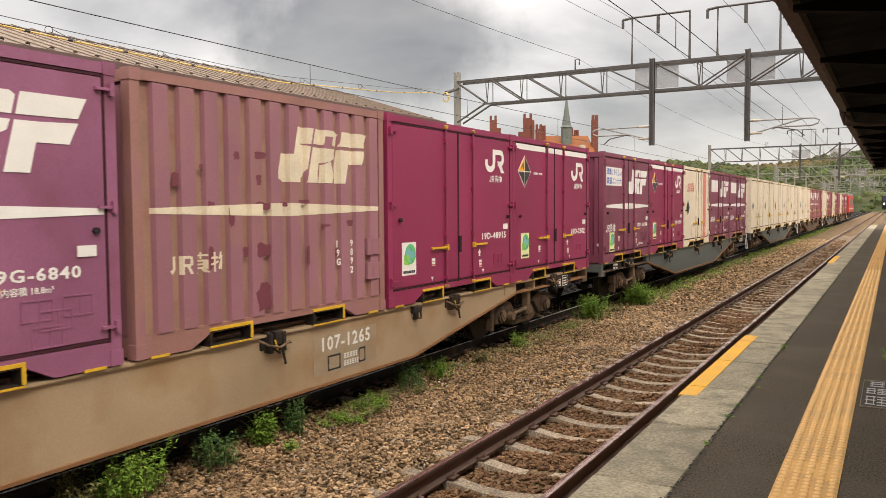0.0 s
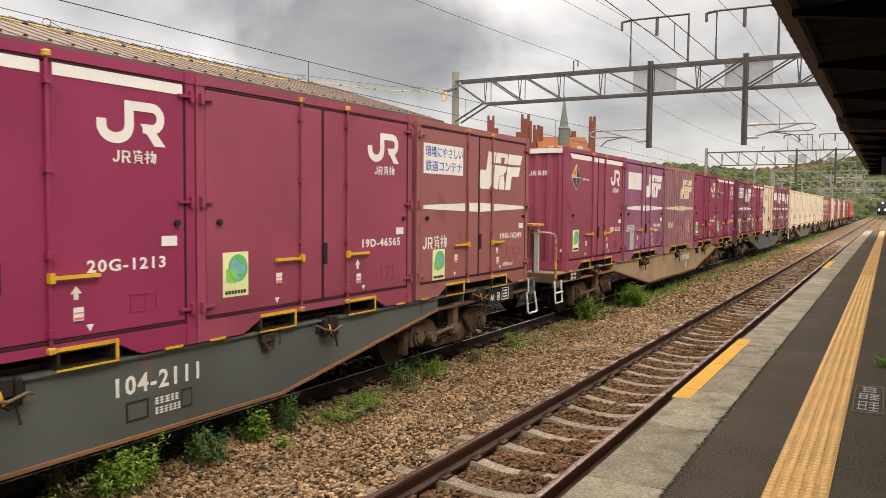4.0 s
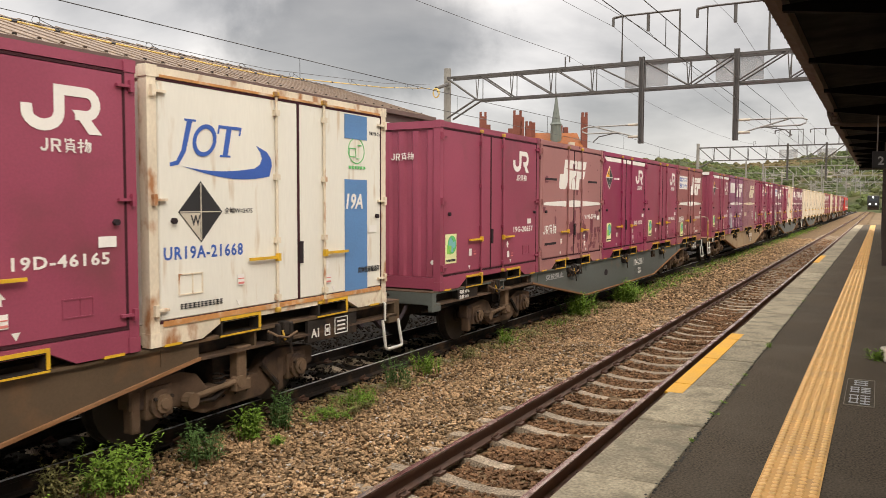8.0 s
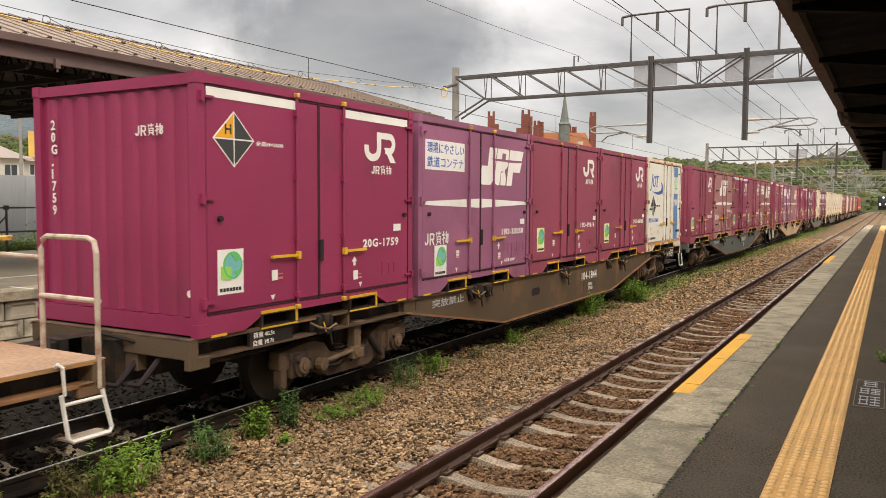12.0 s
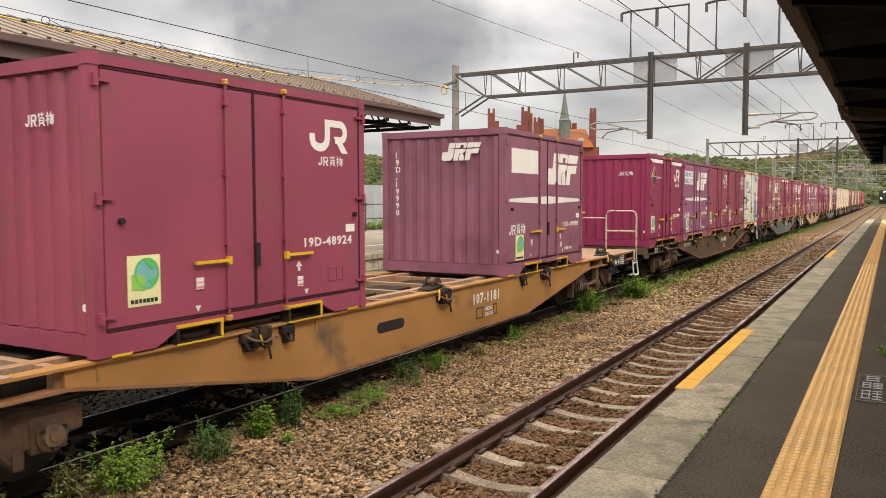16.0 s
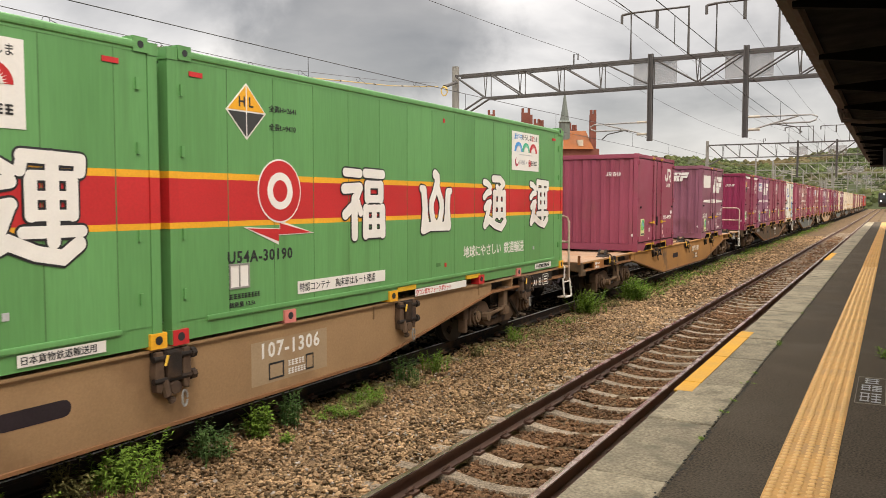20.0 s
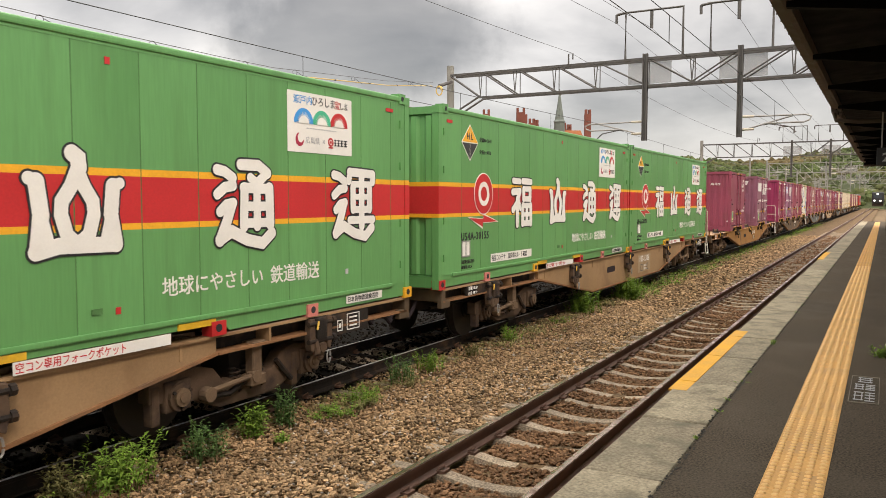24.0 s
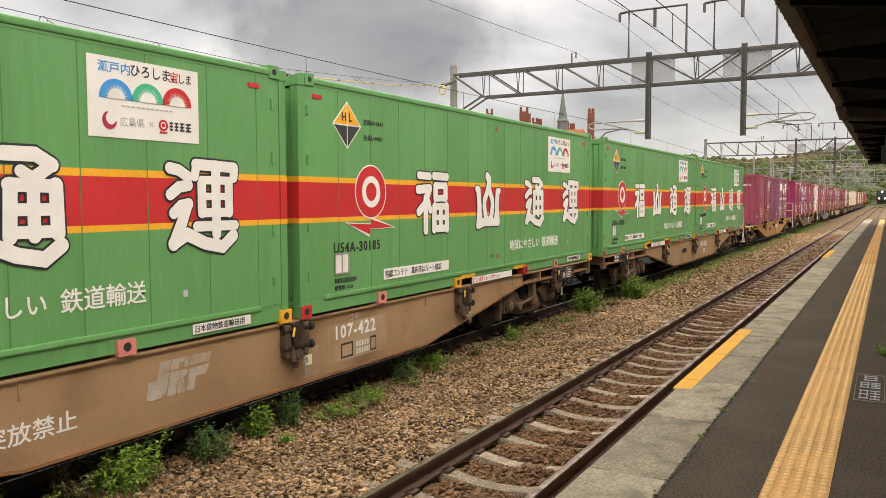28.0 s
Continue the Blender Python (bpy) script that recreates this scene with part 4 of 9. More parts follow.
# ---- overhead line ----
def gantry(y, x0=-18.35, x1=4.5, top=8.25, low=7.12):
    # beyond 120 m the steel turns paler, to paint in distance haze
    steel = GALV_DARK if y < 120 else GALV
    g = thing("catenary_gantry", pose(0, y, 0), "grey steel lattice gantry over the tracks", "gantry", "catenary gantries")
    part("mast", tube(bmesh.new(), ((x0, 0, -0.3), (x0, 0, top + 0.45)), 0.2, 14, 0.17), POLE_CONC, g, "grey concrete mast")
    part("mast", tube(bmesh.new(), ((x1, 0, -0.3), (x1, 0, top + 0.45)), 0.2, 14, 0.17), POLE_CONC, g, "grey concrete mast")
    for s in (-0.3, 0.3):
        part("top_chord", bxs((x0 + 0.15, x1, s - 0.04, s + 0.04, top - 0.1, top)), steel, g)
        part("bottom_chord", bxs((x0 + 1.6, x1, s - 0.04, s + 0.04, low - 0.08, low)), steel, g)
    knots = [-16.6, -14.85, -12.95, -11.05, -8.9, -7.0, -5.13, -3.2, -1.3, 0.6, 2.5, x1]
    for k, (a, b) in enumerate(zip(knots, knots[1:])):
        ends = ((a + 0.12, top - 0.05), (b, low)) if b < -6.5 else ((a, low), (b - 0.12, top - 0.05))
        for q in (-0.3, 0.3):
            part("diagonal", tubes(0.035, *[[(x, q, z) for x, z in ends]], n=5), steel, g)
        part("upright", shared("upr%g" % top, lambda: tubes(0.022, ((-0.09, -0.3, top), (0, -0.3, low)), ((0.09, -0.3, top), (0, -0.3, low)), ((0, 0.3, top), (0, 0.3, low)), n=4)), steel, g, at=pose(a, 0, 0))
    part("knee_brace", tubes(0.05, ((x0 + 0.15, -0.3, 6.3), (x0 + 1.7, -0.3, low)), ((x0 + 0.2, -0.3, top - 0.1), (x0 + 1.7, -0.3, low)), ((x0 + 0.15, 0.3, 6.3), (x0 + 1.7, 0.3, low)), n=5), steel, g)
    for x, side in ((-8.9, -1), (-5.13, 1)):
        d = part("drop_arm", shared("drop%g" % top, lambda: bxs((-0.1, 0.1, -0.36, -0.28, 4.8, top + 0.15), (-0.1, -0.06, -0.42, -0.22, 4.8, top + 0.15), (0.06, 0.1, -0.42, -0.22, 4.8, top + 0.15))), steel, g, "steel drop arm", at=pose(x, 0, 0))
        part("mesh_board", shared("mboard", lambda: bxs((-0.92, 0.92, 0.36, 0.38, 7.25, 8.15))), MESHY, d, "grey mesh board")
        reach = 2.6 * side
        part("cantilever", tubes(0.035, ((0, -0.3, 5.6), (reach * 0.92, -0.3, 5.58), (reach * 1.0, -0.3, 5.5), (reach * 0.98, -0.3, 5.38), (reach * 0.9, -0.3, 5.3), (reach * 0.35, -0.3, 5.3)), n=6), GALV, d, "bent steel cantilever tube")
        part("strut", tubes(0.035, ((0, -0.3, 5.03), (reach * 0.75, -0.3, 5.56)), n=6), GALV, d)
        part("registration_arm", tubes(0.025, ((reach * 0.36, -0.3, 5.25), (reach * 0.42, -0.3, 5.28), (reach * 0.7, -0.3, 5.15), (reach * 0.8, -0.3, 4.92)), n=6), steel, d, "bent registration arm")
        for z in (5.6, 5.1):
            part("insulator", shared("cinsul", lambda: tubes(0.05, ((0.12, -0.3, 0), (0.55, -0.3, 0.0)), n=8)), STONE, d, "ribbed insulator", pose(0, 0, z) @ Matrix.Diagonal((side, 1, 1, 1)))
    for a, b in ((-9.85, -7.45), (-6.35, -4.0)):
        f = part("top_frame", tubes(0.055, ((a, 0, top), (a, 0, 10.25), (b, 0, 10.25), (b, 0, top)), ((a - 0.4, 0, 10.2), (a, 0, 10.25)), n=6), steel, g, "bent tube wire frame")
        part("insulator", tubes(0.07, (((a + b) / 2 - 0.1, 0, 10.2), ((a + b) / 2 - 0.1, 0, 9.5)), n=8), steel, f)
        part("insulator", tubes(0.06, ((a - 0.4, 0, 10.2), (a - 0.4, 0, 9.85)), n=8), steel, f)
    part("hook", tubes(0.035, ((-12.4, 0, top), (-12.4, 0, top + 0.5), (-12.2, 0, top + 0.5), (-12.2, 0, top + 0.25)), n=5), steel, g)
    return g


for y, top in ((33.5, 8.25), (93.0, 8.6), (150.0, 8.8), (205.0, 8.8), (260.0, 8.8), (320.0, 8.8)):
    gantry(y, top=top)


def wires():
    def sag(a, b, drop, n=14):
        a, b = Vector(a), Vector(b)
        return [a.lerp(b, k / n) - Vector((0, 0, drop * 4 * (k / n) * (1 - k / n))) for k in range(n + 1)]
    stops = (-26.5, 33.5, 93, 150, 205, 260, 320)
    for x in (TRACK_1 - 0.3, TRACK_3 - 0.26):
        w = thing("contact_wire", pose(0, 0, 0), "overhead contact wire with its carrying wire", "overhead wire", "overhead wires")
        part("lower_wire", tubes(0.008, [(x, y, 4.9) for y in stops], n=4), WIRE, w)
        pts = []
        for a, b in zip(stops, stops[1:]):
            pts += sag((x, a, 5.6), (x, b, 5.6), 0.28)[:-1]
        part("carrying_wire", tubes(0.009, pts, n=4), WIRE, w)
        for a, b in zip(stops[:3], stops[1:4]):
            for k in range(1, 9):
                f = (k - 0.42) / 8.4
                part("dropper", tubes(0.008, ((x, a + (b - a) * f, 4.9), (x, a + (b - a) * f, 5.6 - 0.28 * 4 * f * (1 - f))), n=3), WIRE, w)
    for x, z, r in ((-10.25, 9.85, 0.009), (-8.75, 9.5, 0.009), (-5.2, 9.45, 0.009), (-12.3, 8.8, 0.009)):
        pts = []
        for a, b in zip(stops, stops[1:]):
            pts += sag((x, a, z), (x, b, z), 0.7)[:-1]
        bm = tubes(r, pts, n=4)
        tagged(part("feeder_wire", bm, WIRE), "thin dark overhead feeder wire", "overhead wire", "overhead wires")


wires()

# ---- the freight train ----

CAR = 20.8                            # one wagon, coupler to coupler
ROLLING = []                          # every thing of the train, with its place when the clock stands at 0


def on_side(y, z, x=1.2285):
    return Matrix.Translation((x, y, z)) @ RIGHT


def on_end(x, z, y=0.0062):
    return Matrix.Translation((x, y, z)) @ REAR


def flat(polys, thick=0.0028):
    """Flat shapes in a plane, a little thick."""
    bm = bmesh.new()
    for k, poly in enumerate(polys):
        a = [bm.verts.new((x, y, 0.00013 * k)) for x, y in poly]
        b = [bm.verts.new((x, y, thick + 0.00013 * k)) for x, y in poly]
        bm.faces.new(a[::-1])
        bm.faces.new(b)
        for i in range(len(poly)):
            bm.faces.new((a[i], a[(i + 1) % len(poly)], b[(i + 1) % len(poly)], b[i]))
    bmesh.ops.recalc_face_normals(bm, faces=bm.faces[:])
    return bm


def rect(x0, y0, x1, y1):
    return ((x0, y0), (x1, y0), (x1, y1), (x0, y1))


def disc(x, y, rx, ry, n=28):
    return [(x + rx * math.cos(k * math.tau / n), y + ry * math.sin(k * math.tau / n)) for k in range(n)]


def ring(x, y, rx, ry, w, a0=0.0, a1=math.tau, n=22):
    out = []
    for k in range(n):
        u, v = a0 + (a1 - a0) * k / n, a0 + (a1 - a0) * (k + 1) / n
        out.append([(x + rx * math.cos(u), y + ry * math.sin(u)), (x + rx * math.cos(v), y + ry * math.sin(v)),
                    (x + (rx - w) * math.cos(v), y + (ry - w) * math.sin(v)), (x + (rx - w) * math.cos(u), y + (ry - w) * math.sin(u))])
    return out


def lean(polys, k=0.25):
    return [[(x + k * y, y) for x, y in poly] for poly in polys]


def stroke(points, w, grow=0.0, w2=None, caps=True):
    """One brush stroke as a polygon: a bent band of width w with round ends, widened by grow."""
    n, left, right = len(points), [], []
    for k, (x, y) in enumerate(points):
        (ax, ay), (bx_, by) = points[max(k - 1, 0)], points[min(k + 1, n - 1)]
        d = math.hypot(bx_ - ax, by - ay) or 1.0
        h = (w + ((w2 or w) - w) * k / max(n - 1, 1)) / 2 + grow
        nx, ny = -(by - ay) / d * h, (bx_ - ax) / d * h
        if 0 < k < n - 1:
            (px, py), (qx, qy) = points[k - 1], points[k + 1]
            la, lb = math.hypot(x - px, y - py), math.hypot(qx - x, qy - y)
            c = ((x - px) * (qx - x) + (y - py) * (qy - y)) / (la * lb)
            m = 1 / max(math.sqrt(max((1 + c) / 2, 0.0)), 0.6)
            nx, ny = nx * m, ny * m
        left.append((x + nx, y + ny))
        right.append((x - nx, y - ny))
    if not caps:
        return left + right[::-1]

    def cap(a, b, x, y):
        r, t0 = math.hypot(a[0] - x, a[1] - y), math.atan2(a[1] - y, a[0] - x)
        return [(x + r * math.cos(t0 - math.pi * q / 8), y + r * math.sin(t0 - math.pi * q / 8)) for q in range(1, 8)]
    return left + cap(left[-1], right[-1], *points[-1]) + right[::-1] + cap(right[0], left[0], *points[0])


def emblem_upright():
    """A hooked bar joined to a bowed bar with a slanting foot, 0.69 wide and 0.37 high."""
    hook = stroke([(0.05, 0.20), (0.05, 0.135)] + [(0.18 + 0.13 * math.cos(a), 0.145 + 0.098 * math.sin(a)) for a in np.linspace(math.pi * 1.08, math.tau * 0.98, 9)] + [(0.315, 0.16), (0.315, 0.37)], 0.09, caps=False)
    bow = stroke([(0.27, 0.33), (0.54, 0.33)] + [(0.55 + 0.088 * math.cos(a), 0.238 + 0.092 * math.sin(a)) for a in np.linspace(math.pi * 0.42, -math.pi * 0.42, 8)] + [(0.54, 0.146), (0.45, 0.146)], 0.08, caps=False)
    foot = [(0.425, 0.185), (0.53, 0.185), (0.69, 0.0), (0.57, 0.0)]
    return flat([hook, bow, foot])


SLANTED = [rect(0.2, 0.425, 0.46, 0.6), ((0.2, 0.425), (0.27, 0.425), (0.46, 0.395), (0.46, 0.15), (0.44, 0.07), (0.37, 0.0), (0.09, 0.0), (0.02, 0.03), (0.0, 0.1), (0.0, 0.3), (0.2, 0.3)),
           rect(0.49, 0.43, 0.68, 0.6), ((0.68, 0.53), (0.68, 0.6), (0.88, 0.6), (0.93, 0.57), (0.93, 0.53)), ((0.82, 0.43), (0.93, 0.43), (0.93, 0.53), (0.82, 0.53)), rect(0.49, 0.0, 0.69, 0.392),
           ((0.69, 0.392), (0.93, 0.388), (0.92, 0.31), (0.83, 0.25), (0.69, 0.22)), ((0.71, 0.2), (0.83, 0.25), (0.91, 0.12), (0.92, 0.0), (0.73, 0.0)),
           rect(0.96, 0.43, 1.16, 0.6), ((1.16, 0.43), (1.16, 0.6), (1.5, 0.6), (1.46, 0.435)), rect(0.96, 0.0, 1.16, 0.387), ((1.16, 0.387), (1.47, 0.4), (1.43, 0.23), (1.16, 0.23))]


def emblem_slanted():
    """Heavy slanting blocks cut by a level slit, 1.68 wide and 0.6 high."""
    return flat(lean(SLANTED, 0.24))


def caption_shapes():
    """A short line of small signs as plain bars, 0.62 wide and 0.19 high."""
    out = [stroke([(0.01, 0.05), (0.03, 0.02), (0.06, 0.02), (0.085, 0.05), (0.085, 0.17)], 0.028, caps=False), rect(0.135, 0.0, 0.163, 0.17), rect(0.16, 0.145, 0.235, 0.17), rect(0.16, 0.07, 0.235, 0.095), rect(0.23, 0.08, 0.258, 0.16), ((0.19, 0.075), (0.222, 0.075), (0.265, 0.0), (0.23, 0.0))]
    out += [rect(0.31, 0.13, 0.33, 0.18), rect(0.34, 0.155, 0.44, 0.172), rect(0.38, 0.13, 0.4, 0.19), rect(0.325, 0.035, 0.345, 0.122), rect(0.42, 0.035, 0.44, 0.122), rect(0.34, 0.105, 0.425, 0.122), rect(0.34, 0.07, 0.425, 0.086), rect(0.34, 0.035, 0.425, 0.052), ((0.33, 0.02), (0.36, 0.04), (0.33, 0.0), (0.305, 0.0)), ((0.40, 0.035), (0.425, 0.035), (0.46, 0.0), (0.43, 0.0))]
    out += [rect(0.51, 0.0, 0.53, 0.19), rect(0.48, 0.125, 0.56, 0.145), ((0.475, 0.06), (0.565, 0.085), (0.565, 0.105), (0.475, 0.08)), ((0.57, 0.12), (0.59, 0.19), (0.61, 0.19), (0.59, 0.12)), rect(0.585, 0.13, 0.66, 0.15), stroke([(0.65, 0.14), (0.645, 0.04), (0.62, 0.012)], 0.02, caps=False), ((0.60, 0.13), (0.62, 0.13), (0.585, 0.02), (0.565, 0.03)), ((0.63, 0.13), (0.645, 0.13), (0.61, 0.02), (0.595, 0.02))]
    return out


CAPTION = caption_shapes()


def small_bars():
    return flat(CAPTION)


def line_bars(width, height, seed):
    """Small print as a row of little bars."""
    r, out, x = random.Random(seed), [], 0.0
    while x < width:
        w = height * r.uniform(0.5, 0.9)
        out += [rect(x, 0, x + w, height * 0.2), rect(x, height * 0.4, x + w, height * 0.58), rect(x, height * 0.8, x + w, height), rect(x + w * 0.3, 0, x + w * 0.55, height)]
        x += w + height * 0.25
    return flat(out)


def pointed_stripe(a, b):
    """The white stripe, thickest where the doors meet, in pieces between the bars."""
    m = 1.85
    h = lambda y: 0.022 + 0.05 * (1 - abs(y - m) / 1.85)
    ys = [a] + ([m] if a < m < b else []) + [b]
    return flat([[(y, -h(y)) for y in ys] + [(y, h(y)) for y in ys[::-1]]])


def end_panel_mesh():
    bm = bmesh.new()
    n, w, d = 9, 2.26, 0.035
    xs, x = [], -w / 2
    step = w / n
    for i in range(n):
        xs += [(x, 0), (x + step * 0.38, 0), (x + step * 0.52, -d), (x + step * 0.86, -d)]
        x += step
    xs.append((w / 2, 0))
    lo = [bm.verts.new((a, y, 0.2)) for a, y in xs]
    hi = [bm.verts.new((a, y, 2.36)) for a, y in xs]
    for i in range(len(xs) - 1):
        bm.faces.new((lo[i], lo[i + 1], hi[i + 1], hi[i]))
    return lie(bm, Matrix.Translation((0, 0.045, 0)))


RIBS, RIB_STEP, RIB_DUTY, RIB_OUT = 12, (3.715 - 0.24) / 12, 0.32, 0.05


def side_ribs_mesh():
    """Broad flats standing out between sunk grooves."""
    bm = bmesh.new()
    for i in range(RIBS):
        y = 0.12 + RIB_STEP * i
        rows = [(y + RIB_STEP * RIB_DUTY, 0), (y + RIB_STEP * (RIB_DUTY + 0.06), RIB_OUT), (y + RIB_STEP * 0.94, RIB_OUT), (y + RIB_STEP, 0)]
        lo = [bm.verts.new((1.182 + x, a, 0.2)) for a, x in rows]
        hi = [bm.verts.new((1.182 + x, a, 2.4)) for a, x in rows]
        for k in range(3):
            bm.faces.new((lo[k], lo[k + 1], hi[k + 1], hi[k]))
    return bm


def clipped(poly, lo, hi):
    """The piece of an outline between two upright lines."""
    for side, edge in ((1, lo), (-1, hi)):
        out = []
        for (ax, ay), (bx_, by) in zip(poly, poly[1:] + poly[:1]):
            a_in, b_in = side * (ax - edge) >= 0, side * (bx_ - edge) >= 0
            if a_in:
                out.append((ax, ay))
            if a_in != b_in:
                f = (edge - ax) / (bx_ - ax)
                out.append((edge, ay + f * (by - ay)))
        poly = out
        if len(poly) < 3:
            return []
    return poly


def on_ribs(polys, y0, z0):
    """Flat shapes painted over flats and grooves alike."""
    bm = bmesh.new()
    for i in range(RIBS):
        y = 0.12 + RIB_STEP * i
        for a, b, x, e in ((0, RIB_DUTY, 0, 0), (RIB_DUTY, RIB_DUTY + 0.06, 0, RIB_OUT), (RIB_DUTY + 0.06, 0.94, RIB_OUT, RIB_OUT), (0.94, 1.0, RIB_OUT, 0)):
            a, b = y + RIB_STEP * a, y + RIB_STEP * b
            for k, poly in enumerate(polys):
                piece = clipped([(u + y0, v + z0) for u, v in poly], a, b)
                if len(piece) > 2:
                    at = lambda u: 1.1835 + x + (e - x) * (u - a) / (b - a)
                    q = [bm.verts.new((at(u) + 0.002 + 0.0001 * k, u, v)) for u, v in piece]
                    w = [bm.verts.new((at(u), u, v)) for u, v in piece]
                    bm.faces.new(q)
                    for n in range(len(q)):
                        bm.faces.new((q[n], w[n], w[(n + 1) % len(q)], q[(n + 1) % len(q)]))
    return bm


def peel_mesh(seed):
    """A flake of lost paint with a ragged, blocky outline."""
    r, out = random.Random(seed), []
    for a in np.arange(0.1, math.tau, 0.42):
        k = r.uniform(0.7, 1.15)
        out.append((k * math.copysign(abs(math.cos(a)) ** 0.55, math.cos(a)), k * math.copysign(abs(math.sin(a)) ** 0.55, math.sin(a))))
    return flat([out], 0.0012)


def pocket_mesh():
    return bxs((1.10, 1.232, -0.27, 0.27, 0.125, 0.165), (1.10, 1.226, -0.27, -0.245, -0.02, 0.125), (1.10, 1.226, 0.245, 0.27, -0.02, 0.125), (1.10, 1.226, -0.245, 0.245, -0.025, 0.0))


def corner_mesh(h):
    bm = bxs((-0.055, 0.055, 0, 0.1, 0, h))
    bx(bm, -0.05, 0.062, -0.007, 0.11, 0, 0.13)
    bx(bm, -0.05, 0.062, -0.007, 0.11, h - 0.1, h + 0.006)
    return bm


def door_mesh(w, h):
    return soft(bxs((0, 0.03, 0, w, 0, h)), 0.01, 1)


def hinge_mesh():
    return bxs((0, 0.04, -0.02, 0.13, -0.012, 0.012), (0, 0.05, -0.03, 0.01, -0.05, 0.05))


def lock_bar_mesh(h):
    bm = tubes(0.016, ((0.03, 0, 0.02), (0.03, 0, h - 0.02)), n=6)
    for z in (0.15, h * 0.33, h * 0.62, h - 0.2):
        bx(bm, 0, 0.055, -0.03, 0.03, z - 0.03, z + 0.03)
    return bm


def handle_mesh(s):
    return bxs((0.03, 0.06, min(0, -0.42 * s), max(0, -0.42 * s), -0.014, 0.014), (0.02, 0.065, -0.022, 0.022, -0.04, 0.04))


def sticker(parent, y, z, w=0.34, h=0.44, face=PALE_YELLOW):
    s = part("sticker", shared("sticker_%g_%g" % (w, h), lambda: flat([rect(0, 0, w, h)])), face, parent, "pale printed sticker with a green and blue globe", on_side(y, z, 1.2212))
    part("globe", shared("globe_%g" % w, lambda: flat([disc(w * 0.58, h * 0.64, w * 0.36, h * 0.29, 18)], 0.0052)), GLOBE_BLUE, s)
    part("printed_mark", shared("mark_%g" % w, lambda: flat(ring(w * 0.58, h * 0.64, w * 0.38, h * 0.31, 0.02) + [[(w * 0.5, h * 0.9), (w * 0.75, h * 0.92), (w * 0.86, h * 0.76), (w * 0.7, h * 0.72), (w * 0.6, h * 0.8)], [(w * 0.62, h * 0.5), (w * 0.86, h * 0.54), (w * 0.72, h * 0.38)]], 0.006)), LEAF_GREEN, s)
    part("printed_box", shared("pbox_%g" % w, lambda: flat([[(w * 0.12, h * 0.34), (w * 0.5, h * 0.3), (w * 0.52, h * 0.6), (w * 0.12, h * 0.63)]], 0.0072)), FRESH_GREEN, s)
    part("small_print", shared("smallprint_%g" % w, lambda: flat([rect(w * x, h * 0.06, w * (x + 0.09), h * 0.14) for x in (0.08, 0.2, 0.32, 0.44, 0.56, 0.68, 0.8)], 0.006)), BLACK, s)


def box_shell(c, paint, length=3.715, height=2.5, rail=None, ends=True, sunk=False):
    rail = rail or paint
    k = "%g_%g" % (length, height)
    part("body", shared("body_%s%d" % (k, sunk), lambda: bxs((-1.19, 1.17 if sunk else 1.19, 0.05, length - 0.05, 0.12, height - 0.03))), paint, c)
    part("roof", shared("roof_" + k, lambda: bxs((-1.2, 1.2, 0.03, length - 0.03, height - 0.03, height), *[(-1.15, 1.15, y, y + 0.05, height, height + 0.012) for y in np.arange(0.25, length - 0.2, 0.36)])), paint, c)
    for x, y, s in ((1.17, 0, 1), (-1.17, 0, -1), (1.17, length, 1), (-1.17, length, -1)):
        part("corner_post", shared("corner_%g" % height, lambda: corner_mesh(height)), rail, c, at=pose(x, y, 0, 0, 0, 0 if y == 0 else 180) @ Matrix.Diagonal((s if y == 0 else -s, 1, 1, 1)))
    for s in (1, -1):
        part("top_rail", shared("top_rail_" + k, lambda: bxs((1.15, 1.222, 0.1, length - 0.1, height - 0.09, height - 0.004))), rail, c, at=Matrix.Diagonal((s, 1, 1, 1)))
    for y in (0.0, length - 0.1):
        part("end_rail", shared("end_rail_t%g" % height, lambda: bxs((-1.115, 1.115, 0.0, 0.1, height - 0.11, height - 0.006))), rail, c, at=pose(0, y, 0))
        part("end_rail", shared("end_rail_b%g" % height, lambda: bxs((-1.115, 1.115, 0.0, 0.1, 0.02, 0.19))), rail, c, at=pose(0, y, 0))
    if ends:
        part("end_panel", shared("end_panel", end_panel_mesh), paint, c, "corrugated end panel")
        part("end_panel", shared("end_panel", end_panel_mesh), paint, c, "corrugated end panel", at=pose(0, length, 0, 0, 0, 180))


def bottom_rail(c, paint, length=3.715):
    a, b = 0.6, 0.84
    outline = [(0.1, 0), (a, 0), (b, 0.12), (length - b, 0.12), (length - a, 0), (length - 0.1, 0), (length - 0.1, 0.2), (0.1, 0.2)]
    for s in (1, -1):
        part("bottom_rail", shared("bottom_rail_%g" % length, lambda: prism(bmesh.new(), outline, 1.12, 1.221)), paint, c, at=Matrix.Diagonal((s, 1, 1, 1)))
        for y in (1.1, 2.6):
            p = part("fork_pocket", shared("pocket", pocket_mesh), IRON, c, at=pose(0, y, 0) @ Matrix.Diagonal((s, 1, 1, 1)))
            part("pocket_edge", shared("pocket_edge", lambda: bxs((1.19, 1.236, -0.28, 0.28, 0.135, 0.166), (1.219, 1.236, 0.25, 0.28, 0.0, 0.135), (1.222, 1.234, -0.28, 0.28, -0.024, -0.008))), YELLOW, p, "worn yellow edge plate")
    for y in (0.15, length - 0.35):
        part("lashing_mark", shared("lash", lambda: bxs((1.19, 1.226, 0, 0.2, -0.012, 0.012))), YELLOW, c, "yellow painted edge", at=pose(0, y, 0.0))


